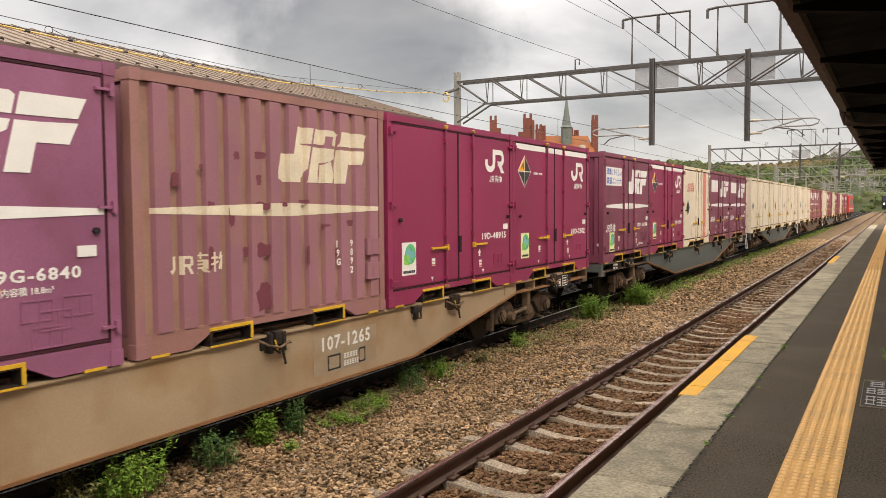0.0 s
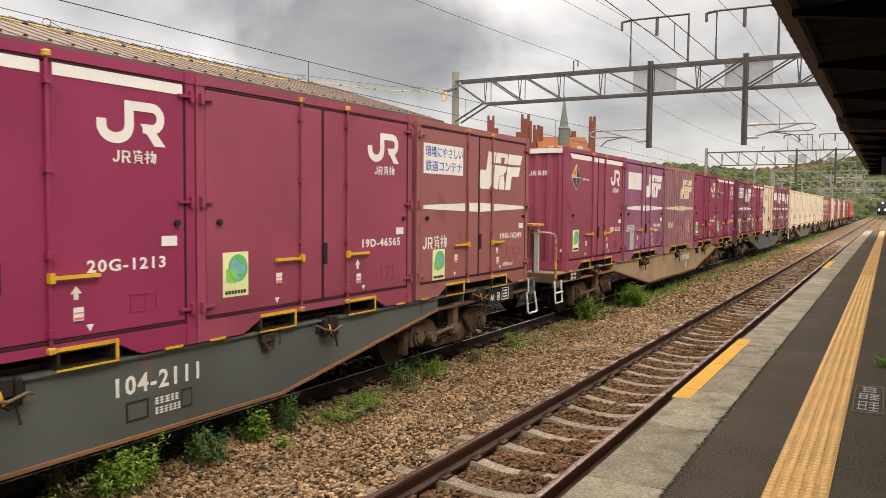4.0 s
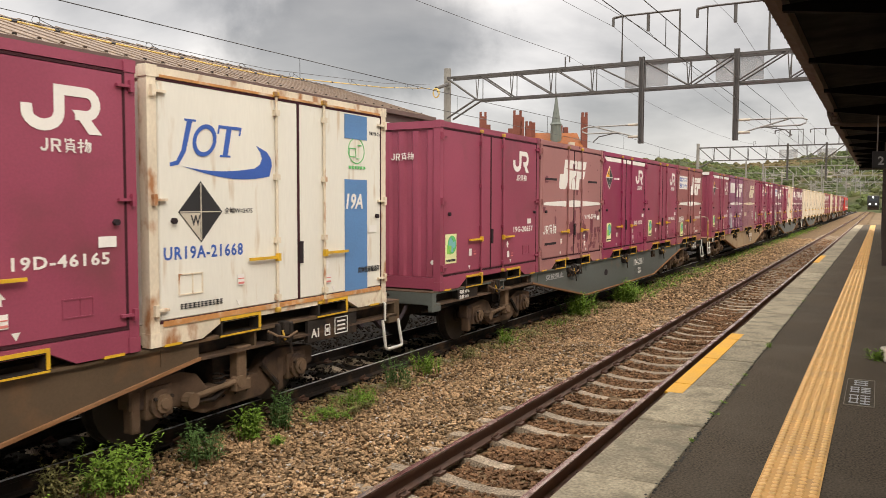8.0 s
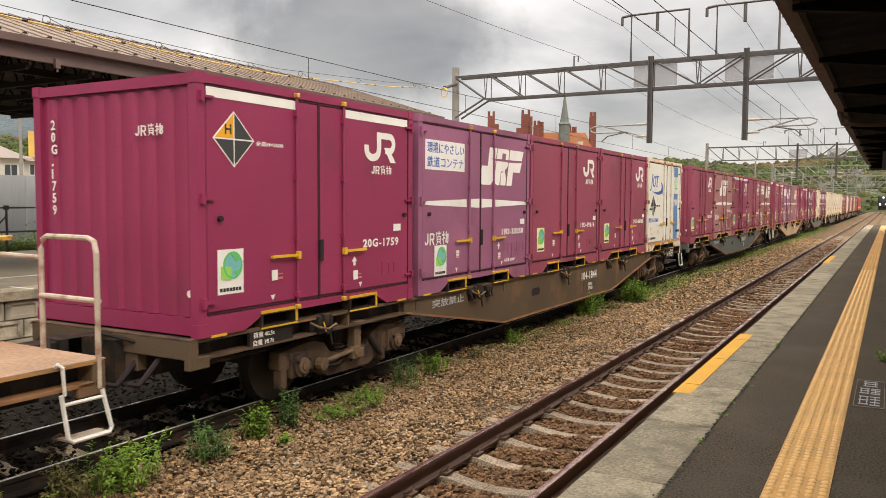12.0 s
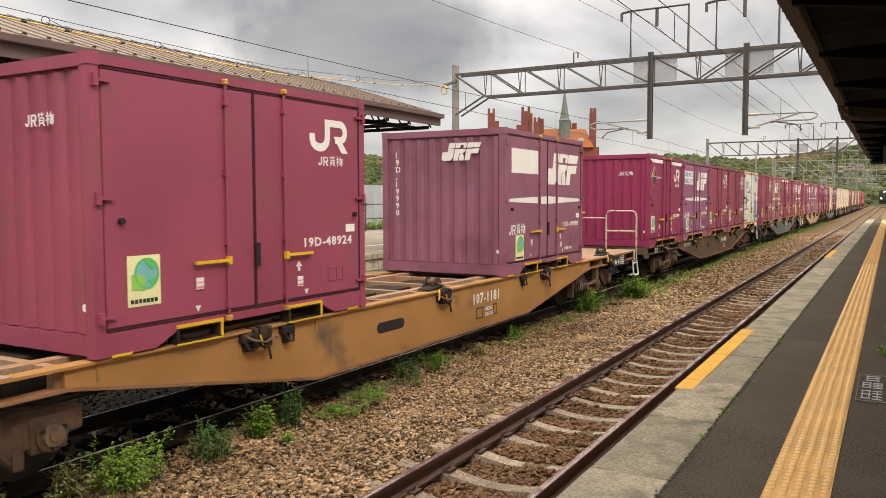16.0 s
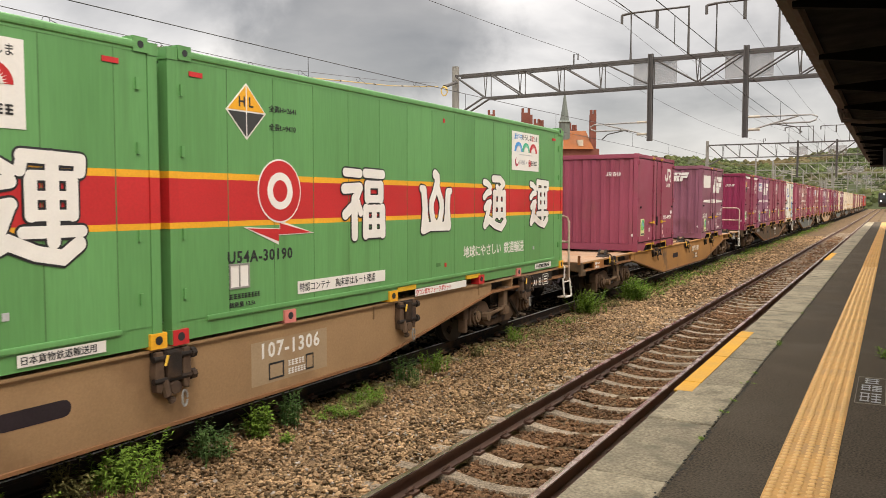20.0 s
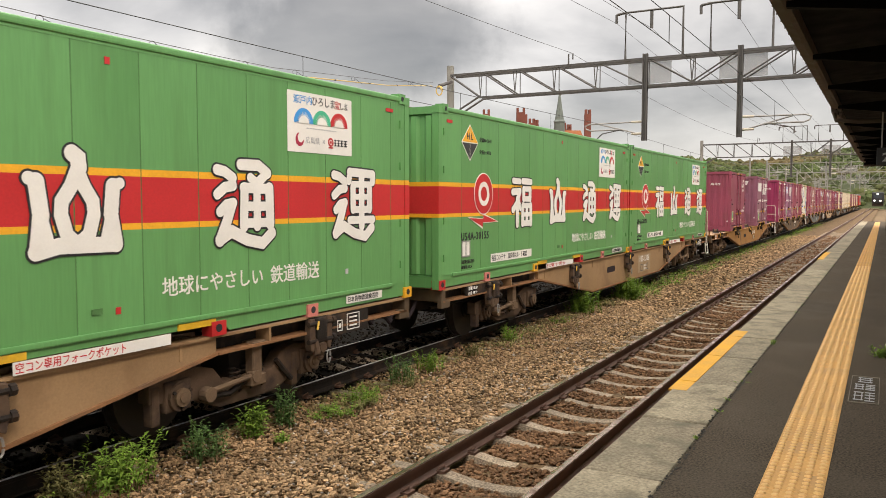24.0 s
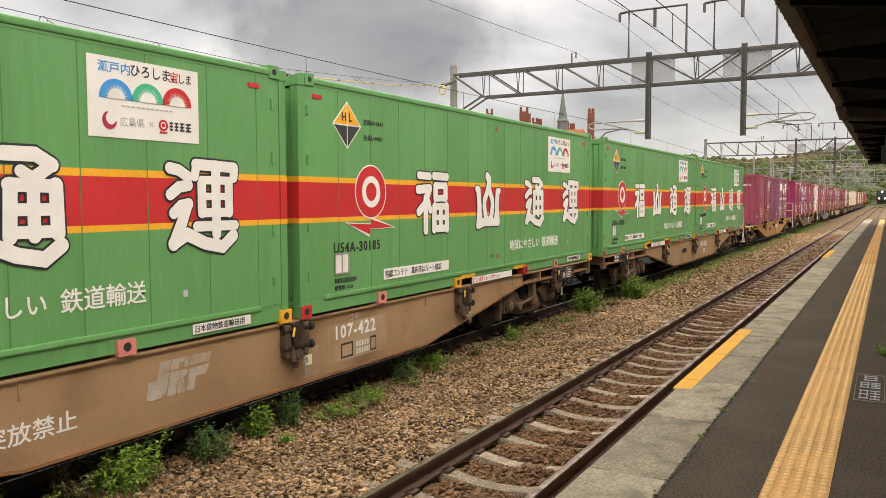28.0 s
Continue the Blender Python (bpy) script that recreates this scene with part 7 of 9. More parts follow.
def wagon(u, paint, number, loaded, label, rail_end="", steps="front", deck=None, wheels=True, stencil=False, first=0.6, slot=(), hang=(), shift=0.08, low_rail=False):
    """A flat wagon whose rear coupler plane is u metres along the train."""
    w = thing("flat_wagon", pose(TRACK_2, u, 0), label, "railway wagon", "wagons of the freight train")
    ROLLING.append((w, u, 0.0))
    drab = paint in (SILL_GREY, SILL_OLIVE)
    deck = deck or (BROWN_IRON if drab else DECK)
    belly = [(4.3, 0.965), (16.85, 0.965), (16.85, 0.80), (13.45, 0.26), (7.45, 0.26), (4.3, 0.80)]
    lip = [(4.3, 0.785), (7.45, 0.245), (13.45, 0.245), (16.85, 0.785), (16.85, 0.815), (13.45, 0.275), (7.45, 0.275), (4.3, 0.815)]
    for s in (1, -1):
        sill = part("side_sill", shared("sill", lambda: prism(bmesh.new(), belly, 1.10, 1.16)), paint, w, "fish-bellied side sill", at=Matrix.Diagonal((s, 1, 1, 1)))
        part("sill_flange", shared("sill_lip", lambda: prism(bmesh.new(), lip, 1.07, 1.19)), SILL_EDGE, sill, "rust-brown lower flange")
        for a, b in ((0.55, 4.3), (16.85, CAR - 0.45)):
            # near-black iron instead of sill paint: the recess's shade is painted in
            part("end_web", shared("end_web%g" % a, lambda: bxs((0.94, 1.0, a, b, 0.80, 0.965))), IRON, sill, "recessed web, coloured dark for the shade in the recess")
            part("sill_flange", shared("sill_end%g" % a, lambda: bxs((1.04, 1.2, a, b, 0.785, 0.812))), BROWN_IRON if drab else SILL_EDGE, sill, "rust-brown lower flange")
        part("sill_flange", shared("sill_top", lambda: bxs((1.04, 1.2, 0.55, CAR - 0.45, 0.96, 0.985))), paint, sill)
        if slot:
            part("slot", shared("slot%g" % slot[0], lambda: prism(bmesh.new(), [(slot[0] + 0.07 + 0.07 * math.cos(k), 0.65 + 0.07 * math.sin(k)) for k in np.linspace(1.57, 4.71, 7)] + [(slot[1] - 0.07 + 0.07 * math.cos(k), 0.65 + 0.07 * math.sin(k)) for k in np.linspace(-1.57, 1.57, 7)], 1.12, 1.1625)), SEAL, sill, "dark rounded slot")
        for v in (1.5, 3.0, 17.6, 19.2):
            part("sill_stiffener", shared("stiff_w", lambda: bxs((1.0, 1.19, -0.015, 0.015, 0.81, 0.96))), paint, sill, at=pose(0, v, 0))
        for y in (7.45, 13.45, 4.6, 16.4):
            part("sill_stiffener", shared("stiff", lambda: bxs((1.155, 1.172, -0.015, 0.015, 0.80, 0.96))), paint, sill, at=pose(0, y, 0))
    part("centre_sill", shared("centre", lambda: bxs((-0.28, 0.28, 0.4, CAR - 0.4, 0.5, 0.93))), IRON, w)
    for a, b in ((0.5, 3.85), (CAR - 3.9, CAR - 0.4)):
        part("deck_plate", shared("deck%g" % a, lambda: bxs((-1.2, 1.2, a, b, 0.985, 0.998))), deck, w, "flat steel deck plate")
    for y in np.arange(4.3, CAR - 4.0, 0.95):
        part("cross_beam", shared("cross", lambda: bxs((-1.1, 1.1, -0.05, 0.05, 0.8, 0.975))), deck, w, at=pose(0, y, 0))
    for x in (-0.75, 0.75):
        part("long_beam", shared("longb", lambda: bxs((-0.07, 0.07, 3.85, CAR - 3.9, 0.86, 0.983))), deck, w, at=pose(x, 0, 0))
    for y, s in ((0.5, 1), (CAR - 0.4, -1)):
        part("end_beam", shared("end_beam", lambda: soft(bxs((-1.2, 1.2, 0, 0.12, 0.80, 0.985), (1.12, 1.2, 0, 0.26, 0.70, 0.82), (-1.2, -1.12, 0, 0.26, 0.70, 0.82), (-0.45, 0.45, 0.02, 0.14, 0.62, 0.82)), 0.01, 1)), paint if drab else SILL_OLIVE, w, at=pose(0, y, 0, 0, 0, 0) @ Matrix.Diagonal((1, s, 1, 1)))
        cp = part("coupler", shared("coupler", lambda: tube(bxs((-0.12, 0.12, -0.5, 0.1, 0.72, 0.98), (-0.17, 0.17, -0.52, -0.3, 0.66, 1.0), (-0.09, 0.09, 0.1, 0.6, 0.78, 0.94)), ((0.15, -0.2, 1.02), (0.5, 0.05, 0.9), (1.0, 0.1, 0.85)), 0.02, 6)), IRON, w, "knuckle coupler with lifting rod", at=pose(0, y, 0) @ Matrix.Diagonal((1, s, 1, 1)))
        for x, dz in ((0.4, 0.0), (0.72, 0.04)):
            part("air_hose", shared("hose", lambda: tubes(0.028, ((0, 0.08, 0.75), (0.02, -0.08, 0.62), (0.02, -0.2, 0.52), (-0.02, -0.3, 0.55)), n=6)), SEAL, cp, "black rubber air hose", pose(x, 0, dz))
    for v in (3.25, CAR - 3.35):
        bogie(w, v, wheels)
    for i in range(5):
        for y in (first + 3.88 * i + 1.9,) if not hang else ():
            part("lock_fitting", shared("lockfit", lock_fitting_mesh), IRON, w, "container lock fitting", at=pose(0, y, 0.985))
            part("lock_lever", shared("locklever", lambda: tubes(0.014, ((1.2, -0.24, -0.05), (1.28, -0.18, -0.1), (1.29, -0.02, -0.14), (1.28, 0.14, -0.1), (1.22, 0.22, -0.13)), n=6)), DUSTY, w, "dusty bent lock lever", at=pose(0, y, 0.985))
            part("lock_tag", shared("locktag", lambda: tubes(0.011, ((1.25, -0.06, -0.06), (1.27, -0.04, -0.17)), n=5)), YELLOW, w, at=pose(0, y, 0.985))
    for v in (() if loaded else (2.46, 10.3, 18.05)):
        for s in (1, -1):
            fl = part("folded_lock", shared("foldlock", lambda: soft(prism(bmesh.new(), [(-0.26, 0.998), (0.14, 0.998), (0.14, 1.04), (0.02, 1.05), (-0.26, 1.012)], 0.92, 1.13), 0.008, 1)), IRON, w, "folded black container lock on the deck", at=pose(0, v, 0) @ Matrix.Diagonal((s, 1, 1, 1)))
            for x in (0.90, 1.05):
                part("lock_cheek", shared("lockcheek", lambda: soft(prism(bmesh.new(), [(-0.09, 1.03), (0.14, 1.03), (0.15, 1.11), (0.1, 1.16), (0.03, 1.165), (-0.03, 1.11)], 0, 0.045), 0.012, 2)), IRON, fl, at=pose(x, 0, 0))
            part("lock_pin", shared("lockpin", lambda: tube(tubes(0.05, ((0.9, 0.05, 1.09), (1.06, 0.05, 1.09)), n=10), ((1.06, 0.05, 1.09), (1.17, 0.08, 1.05), (1.22, 0.1, 0.98), (1.22, 0.08, 0.86)), 0.017, 6)), DUSTY, fl, "dusty pin and lever")
            part("lock_tag", shared("foldtag", lambda: tubes(0.014, ((1.2, -0.1, 1.0), (1.235, -0.14, 0.95), (1.235, -0.16, 0.86)), n=5)), YELLOW, fl)
    if not loaded:
        part("stake", bxs((1.12, 1.17, 0.46, 0.5, 0.95, 1.14)), RUST, w)
    for v in hang:
        hp = part("hanging_lock", shared("hanglock", lambda: soft(bxs((1.16, 1.27, -0.085, 0.085, 0.70, 0.96), (1.16, 1.21, -0.2, 0.2, 0.88, 0.97)), 0.02, 2)), IRON, w, "hinged rusty container lock hanging on the sill", at=pose(0, v, 0))
        for y in (-0.19, 0.12):
            part("lock_cheek", shared("hangcheek", lambda: soft(prism(bmesh.new(), [(0, 0.96), (0.075, 0.96), (0.085, 0.72), (0.05, 0.58), (0.0, 0.6), (-0.02, 0.75)], 1.165, 1.25), 0.012, 2)), BROWN_IRON, hp, at=pose(0, y, 0))
        for z in (0.9, 0.7):
            part("cross_bolt", shared("hangbolt", lambda: tube(tubes(0.03, ((1.235, -0.22, 0), (1.235, 0.22, 0)), n=8), ((1.235, 0.2, 0), (1.235, 0.25, 0)), 0.05, 8)), IRON, hp, at=pose(0, 0, z))
        part("lock_foot", shared("hangfoot", lambda: tube(tubes(0.04, ((1.23, -0.1, 0.7), (1.25, -0.08, 0.56), (1.24, -0.02, 0.5)), n=8), ((1.2, 0.0, 0.62), (1.28, 0.0, 0.62)), 0.06, 10)), BROWN_IRON, hp)
        part("chain_ring", shared("chain", lambda: tubes(0.011, [(1.27, 0.1 + 0.03 * math.cos(k), 0.5 + 0.075 * math.sin(k)) for k in np.arange(0, 6.6, 0.55)], n=5)), GALV, hp)
        part("lock_tag", shared("hangtag", lambda: tubes(0.013, ((1.29, -0.1, 0.93), (1.3, -0.14, 0.84)), n=5)), YELLOW, hp)
    for v in (() if hang else (first + 5.6, first + 6.2, first + 12.5)):
        part("sill_fitting", shared("sillfit", lambda: tube(soft(bxs((1.15, 1.23, -0.1, 0.1, 0.86, 0.95), (1.15, 1.2, -0.05, 0.06, 0.76, 0.88)), 0.012, 1), ((1.2, -0.08, 0.9), (1.24, -0.03, 0.79), (1.24, 0.05, 0.78), (1.2, 0.1, 0.9)), 0.014, 6)), IRON, w, "dark lock fitting on the sill", at=pose(0, v, 0))
    part("air_tank", shared("tank", lambda: tube(bmesh.new(), ((0.55, 7.6, 0.55), (0.55, 9.0, 0.55)), 0.2, 14)), IRON, w)
    part("brake_pipe", shared("pipe", lambda: tubes(0.025, ((0.9, 1.0, 0.75), (0.9, CAR - 1, 0.75)), ((0.7, 1.0, 0.62), (0.7, 5.0, 0.6)), n=6)), IRON, w)
    p = part("data_plate", shared("dplate", lambda: bxs((1.16, 1.2, 0, 0.66, 0.80, 0.965))), IRON if paint is not SILL_RUST else RUST, w, "plate with white load figures", at=pose(0, 1.3, 0))
    writing("荷重 40.7t" if paint is SILL_RUST else "荷重 40.5t", 0.06, WHITE, p, Matrix.Translation((1.2015, 0.05, 0.89)) @ RIGHT, 1.15)
    writing("自重 18.6t" if paint is SILL_RUST else "自重 18.7t", 0.06, WHITE, p, Matrix.Translation((1.2015, 0.05, 0.81)) @ RIGHT, 1.15)
    p = part("data_plate", shared("dplate2", lambda: bxs((1.16, 1.2, 0, 0.95, 0.70, 0.95))), IRON, w, "dark plate with white stencilled boxes", at=pose(0, CAR - 2.35, 0))
    writing("A1", 0.1, WHITE, p, Matrix.Translation((1.2015, 0.06, 0.75)) @ RIGHT)
    part("stencil_box", shared("stbox3", lambda: flat([rect(0, 0, 0.1, 0.012), rect(0, 0.12, 0.1, 0.132), rect(0, 0, 0.012, 0.13), rect(0.088, 0, 0.1, 0.13), rect(0.03, 0.04, 0.07, 0.09)])), WHITE, p, at=Matrix.Translation((1.2015, 0.31, 0.74)) @ RIGHT)
    part("stencil_box", shared("stbox2", lambda: flat([rect(0, 0, 0.26, 0.012), rect(0, 0.19, 0.26, 0.2), rect(0, 0, 0.012, 0.2), rect(0.248, 0, 0.26, 0.2), rect(0.05, 0.04, 0.21, 0.06), rect(0.05, 0.09, 0.21, 0.11), rect(0.05, 0.14, 0.21, 0.16)])), WHITE, p, at=Matrix.Translation((1.2015, 0.5, 0.73)) @ RIGHT)
    if steps:
        for y in ((0.45,) if steps == "rear" else (CAR - 0.85,)):
            part("step", shared("step", lambda: tubes(0.02, ((1.2, 0.04, 0.76), (1.22, 0.08, 0.41), (1.23, 0.11, 0.375), (1.23, 0.45, 0.375), (1.22, 0.48, 0.41), (1.2, 0.41, 0.74)), n=6)), HANDRAIL, w, "white bent tube step", at=pose(0, y, 0)) if steps == "front" else part("step", shared("step_ladder", lambda: tubes(0.02, ((1.2, 0, 0.85), (1.23, 0, 0.42), (1.23, 0.36, 0.42), (1.2, 0.36, 0.85)), ((1.23, 0.0, 0.62), (1.23, 0.36, 0.62)), n=6)), HANDRAIL, w, "white tube step", at=pose(0, y, 0))
            if rail_end == "front":
                part("tread", shared("tread", lambda: bxs((1.06, 1.24, 0.1, 0.46, 0.365, 0.382))), DULL_RAIL, w, "dirty flat step tread", at=pose(0, y, 0))
                part("rung", shared("rung", lambda: tubes(0.016, ((1.205, 0.05, 0.68), (1.205, 0.42, 0.68)), n=6)), HANDRAIL, w, at=pose(0, y, 0))
            if steps == "front":
                part("grab_handle", shared("grab", lambda: tubes(0.016, ((1.19, 0.0, 0.99), (1.22, 0.0, 1.02), (1.24, 0.03, 0.99), (1.23, 0.05, 0.76)), n=6)), HANDRAIL, w, "white grab handle", at=pose(0, y, 0))
    if rail_end:
        y, s, d = (0.42, 1, -0.2) if rail_end == "rear" else (CAR - 0.36, -1, 0.0)
        if rail_end == "rear":
            part("handrail", tubes(0.022, ((1.19, 0.1, 0.95), (1.19, 0.1, 1.68), (1.15, 0.09, 1.76), (1.06, 0.08, 1.79), (-1.05, 0.05, 1.82), (-1.12, 0.05, 1.76), (-1.12, 0.05, 0.99)), n=8), DULL_RAIL, w, "dirty tan tube handrail", at=pose(0, y, 0))
            part("rail_post", tubes(0.027, ((1.19, 0.1, 0.9), (1.19, 0.1, 1.62)), n=8), WORN_YELLOW, w, "worn yellow rail post", at=pose(0, y, 0))
        else:
            part("handrail", shared("handrail%g" % d, lambda: tubes(0.024, ((1.19, 0.1, 0.75), (1.19, 0.1, 1.87 + d), (1.15, 0.09, 1.96 + d), (1.06, 0.08, 1.99 + d), (0.48, 0.06, 1.99 + d), (0.41, 0.05, 1.96 + d), (0.38, 0.05, 1.88 + d), (0.38, 0.05, 0.99)), ((1.19, 0.08, 1.47 + d), (0.38, 0.06, 1.47 + d)), n=8)), DULL_RAIL, w, "dirty tan tube handrail", at=pose(0, y, 0) @ Matrix.Diagonal((1, s, 1, 1)))
            part("handrail", shared("handrail_b%g" % d, lambda: tubes(0.022, ((0.36, 0.05, 1.80 + d / 3), (-1.1, 0.05, 1.82 + d / 3)), ((-1.1, 0.05, 1.82 + d / 3), (-1.12, 0.05, 0.99)), n=8)), DULL_RAIL, w, "dirty tan tube handrail", at=pose(0, y, 0) @ Matrix.Diagonal((1, s, 1, 1)))
        x = 0.64 if rail_end == "rear" else -0.47
        bp = part("brake_post", shared("bpost", lambda: tubes(0.03, ((-0.08, 0.1, 0.99), (-0.06, 0.1, 1.92)), ((0.08, 0.12, 0.99), (0.04, 0.1, 1.85)), n=6)), BROWN_IRON, w, "hand brake post", at=pose(x, y, 0) @ Matrix.Diagonal((1, s, 1, 1)))
        part("brake_wheel", shared("bwheel", lambda: tube(bmesh.new(), ((0, 0.1, 1.93), (0, 0.1, 1.965)), 0.28, 18)), WORN_YELLOW, bp, "worn yellow brake wheel")
        part("brace_plate", shared("bplate", lambda: prism(bmesh.new(), [(0.06, 1.86), (0.12, 1.86), (0.14, 1.0), (0.08, 1.0)], 0.1, 0.19)), HOUSE_GREY, bp, "pale slanting brace plate")
    if low_rail:
        part("handrail", tubes(0.02, ((-1.1, 0.52, 1.74), (0.12, 0.52, 1.73), (0.2, 0.52, 1.70), (0.23, 0.52, 1.62), (0.23, 0.52, 0.96)), n=6), IRON, w, "dark tube handrail")
        part("handrail", tubes(0.018, ((0.0, 0.5, 1.55), (0.25, 0.5, 1.55), (0.32, 0.5, 1.5), (0.34, 0.5, 1.4), (0.34, 0.5, 0.85)), n=6), IRON, w, "short dark tube handrail")
    if number and paint in (SILL_TAN, SILL_WORN):
        part("clean_patch", shared("cleanp", lambda: flat([rect(0, 0, 1.25, 0.46)], 0.002)), SILL_CLEAN if paint is SILL_TAN else SILL_TAN, w, "cleaner grey patch round the number", Matrix.Translation((1.159, 11.12 + shift, 0.37)) @ RIGHT)
        if stencil == 2:
            part("clean_patch", shared("cleanq", lambda: flat([rect(0, 0, 0.26, 0.34)], 0.0025)), SILL_TAN, w, "paler primer patch", Matrix.Translation((1.159, 10.78, 0.3)) @ RIGHT)
            part("pale_square", shared("cleanr", lambda: flat([rect(0.02, 0.14, 0.13, 0.26)], 0.0045)), PALE_YELLOW, w, at=Matrix.Translation((1.159, 10.78, 0.3)) @ RIGHT)
    if number:
        writing(number, 0.17, WHITE, w, Matrix.Translation((1.161, 11.28 + shift, 0.64)) @ RIGHT, 1.02)
        for a, k in ((11.38, 1.0), (11.99, 0.55)):
            part("stencil_box", shared("stbox", lambda: flat([rect(0, 0, 0.24, 0.02), rect(0, 0.16, 0.24, 0.18), rect(0, 0, 0.02, 0.18), rect(0.22, 0, 0.24, 0.18)])), BLACK, w, at=Matrix.Translation((1.161, a + shift, 0.4)) @ RIGHT @ Matrix.Diagonal((k, 1, 1, 1)))
        part("small_print", shared("print_o", lambda: line_bars(0.26, 0.06, 44)), WHITE, w, at=Matrix.Translation((1.161, 11.69 + shift, 0.5)) @ RIGHT)
        part("small_print", shared("print_p", lambda: line_bars(0.26, 0.06, 45)), WHITE, w, at=Matrix.Translation((1.161, 11.69 + shift, 0.41)) @ RIGHT)
    if stencil:
        writing("突放禁止", 0.17 if stencil == 2 else 0.12, WHITE if stencil == 2 else HOUSE_GREY, w, Matrix.Translation((1.161, 7.15 if stencil == 2 else 5.05, 0.46 if stencil == 2 else 0.77)) @ RIGHT, 1.1 if stencil == 2 else 1.95)
    if stencil == 2:
        writing("コキ", 0.09, FADED_MARK, w, Matrix.Translation((1.161, 11.62, 0.83)) @ RIGHT, 1.2)
        part("faded_emblem", shared("emblem_sl", emblem_slanted), FADED_MARK, w, "faded slanting emblem", Matrix.Translation((1.161, 8.6, 0.52)) @ RIGHT @ Matrix.Diagonal((0.48, 0.55, 1, 1)))
    return w


JR = "wine-red steel freight container with white emblem, on a flat wagon"
JR_BAND = "deep wine-red tall container with white top band and hazard diamond"
SLANT = "faded purple container with white slanting emblem and pointed stripe"
BROWN = "faded red-brown container with white slanting emblem and stripe"
# the cars from the rear to the front: where each begins, its paint, number, handrail and load
W_TAN = "grey-tan flat container wagon, dusty, with fish-bellied sills"
wagon(-108.3, SILL_WORN, "107-422", True, "rust-stained tan flat wagon under two green containers", stencil=2, steps="", hang=(2.6, 6.57, 10.57, 14.5, 18.4))
wagon(-87.5, SILL_WORN, "107-1306", True, "tan flat wagon under two long green containers", rail_end="front", hang=(2.2, 6.18, 10.16, 14.14, 18.1), slot=(8.55, 9.19), shift=0.12)
wagon(-66.9, SILL_RUST, "107-1181", False, "rust-orange flat wagon, half empty, deck showing", rail_end="front", deck=DECK, first=0.72, slot=(8.68, 9.33))
wagon(-46.1, SILL_OLIVE, "104-1844", True, "brown-grey flat wagon under five containers", stencil=1, first=0.6, slot=(8.66, 9.05))
wagon(-25.3, SILL_GREY, "104-2111", True, "dark grey flat wagon under five containers", stencil=1, first=0.7, slot=(8.8, 9.05), low_rail=True)
wagon(-4.4, SILL_TAN, "107-1265", True, "pale tan flat wagon under five containers", rail_end="rear", steps="rear", first=1.01, shift=0.22, low_rail=True)
wagon(16.45, SILL_GREY, "", True, "dark grey flat wagon under mixed containers")
for k in range(4):
    wagon(37.3 + CAR * k, SILL_OLIVE if k % 2 else SILL_GREY, "", True, "dark flat wagon under mixed cream and red containers", wheels=False)

GREEN_LABEL = "long green container with red and orange band and big white marks"
long_box(-107.55, "U54A-30162", GREEN_LABEL)
long_box(-97.65, "U54A-30185", GREEN_LABEL, -0.09)
long_box(-87.14, "U54A-30155", GREEN_LABEL)
long_box(-77.33, "U54A-30190", GREEN_LABEL)
boxcar(-62.36, "jr", "19D-48924", tags=("dull",), label="wine-red container with yellow-green sticker, alone on a rusty wagon")
boxcar(-54.53, "slant", "19D-19990", label="faded purple container with blank white board", tags=("blank", "sticker", "end_mark"))
boxcar(-45.5, "jr_band", "20G-1759", label=JR_BAND, tags=("no_end_band", "pale_sticker"), lag=-0.08)
boxcar(-41.55, "slant", "19D-33050", label=SLANT, tags=("slogan", "sticker", "pale_sticker", "violet"))
boxcar(-37.69, "jr", "19D-49616", label=JR)
boxcar(-33.79, "jr", "19D-46165", label=JR)
boxcar(-29.87, "white", "", label="rusty white container with blue initials and a blue panel")
boxcar(-24.63, "jr", "19G-20657", label=JR, lag=-0.15)
boxcar(-20.75, "slant_patchy", "V19B-2744", label="bleached red container with dark peeled paint patches")
boxcar(-16.9, "jr_band", "20G-1213", label=JR_BAND)
boxcar(-13.08, "jr", "19D-46565", label=JR)
boxcar(-9.16, "slant_brown", "19G-16249", label=BROWN, tags=("slogan", "sticker"))
boxcar(-3.36, "jr_band", "20D-1626", label=JR_BAND, tags=("dull",))
boxcar(0.56, "slant", "19G-6840", label=SLANT, tags=("blank", "patch", "violet"))
boxcar(4.50, "slant_ribbed", "19G-9892", label="faded brown container with vertically ribbed side")
boxcar(8.39, "jr", "19D-48915", label=JR, tags=("deep", "pale_sticker"))
boxcar(12.2, "jr_band", "20D-2502", label=JR_BAND, tags=("deep",))
boxcar(16.99, "slant_brown", "19D-33194", label=SLANT, tags=("slogan", "sticker", "end_mark", "mauve"))
boxcar(20.81, "jr_band", "20D-1508", label=JR_BAND)
boxcar(24.68, "cream", "", label="cream container with a red stripe", tags=("stripe",))
boxcar(28.6, "slant_brown", "19G-10012", label=SLANT, tags=("blank", "mauve"))
boxcar(32.45, "slant_brown", "19G-11420", label=SLANT, tags=("blank", "mauve"))
for k, kinds in enumerate(("ccccc", "ccssj", "csjcs", "jcsjs")):
    for i, ch in enumerate(kinds):
        y = 37.75 + CAR * k + 3.89 * i
        if ch == "c":
            boxcar(y, "cream", "", label="weathered cream container on a flat wagon")
        elif ch == "s":
            boxcar(y, "slant_brown", "19G-12%d" % (10 * k + i), label=BROWN, tags=("blank",))
        else:
            boxcar(y, "jr", "19D-47%d" % (10 * k + i), label=JR)


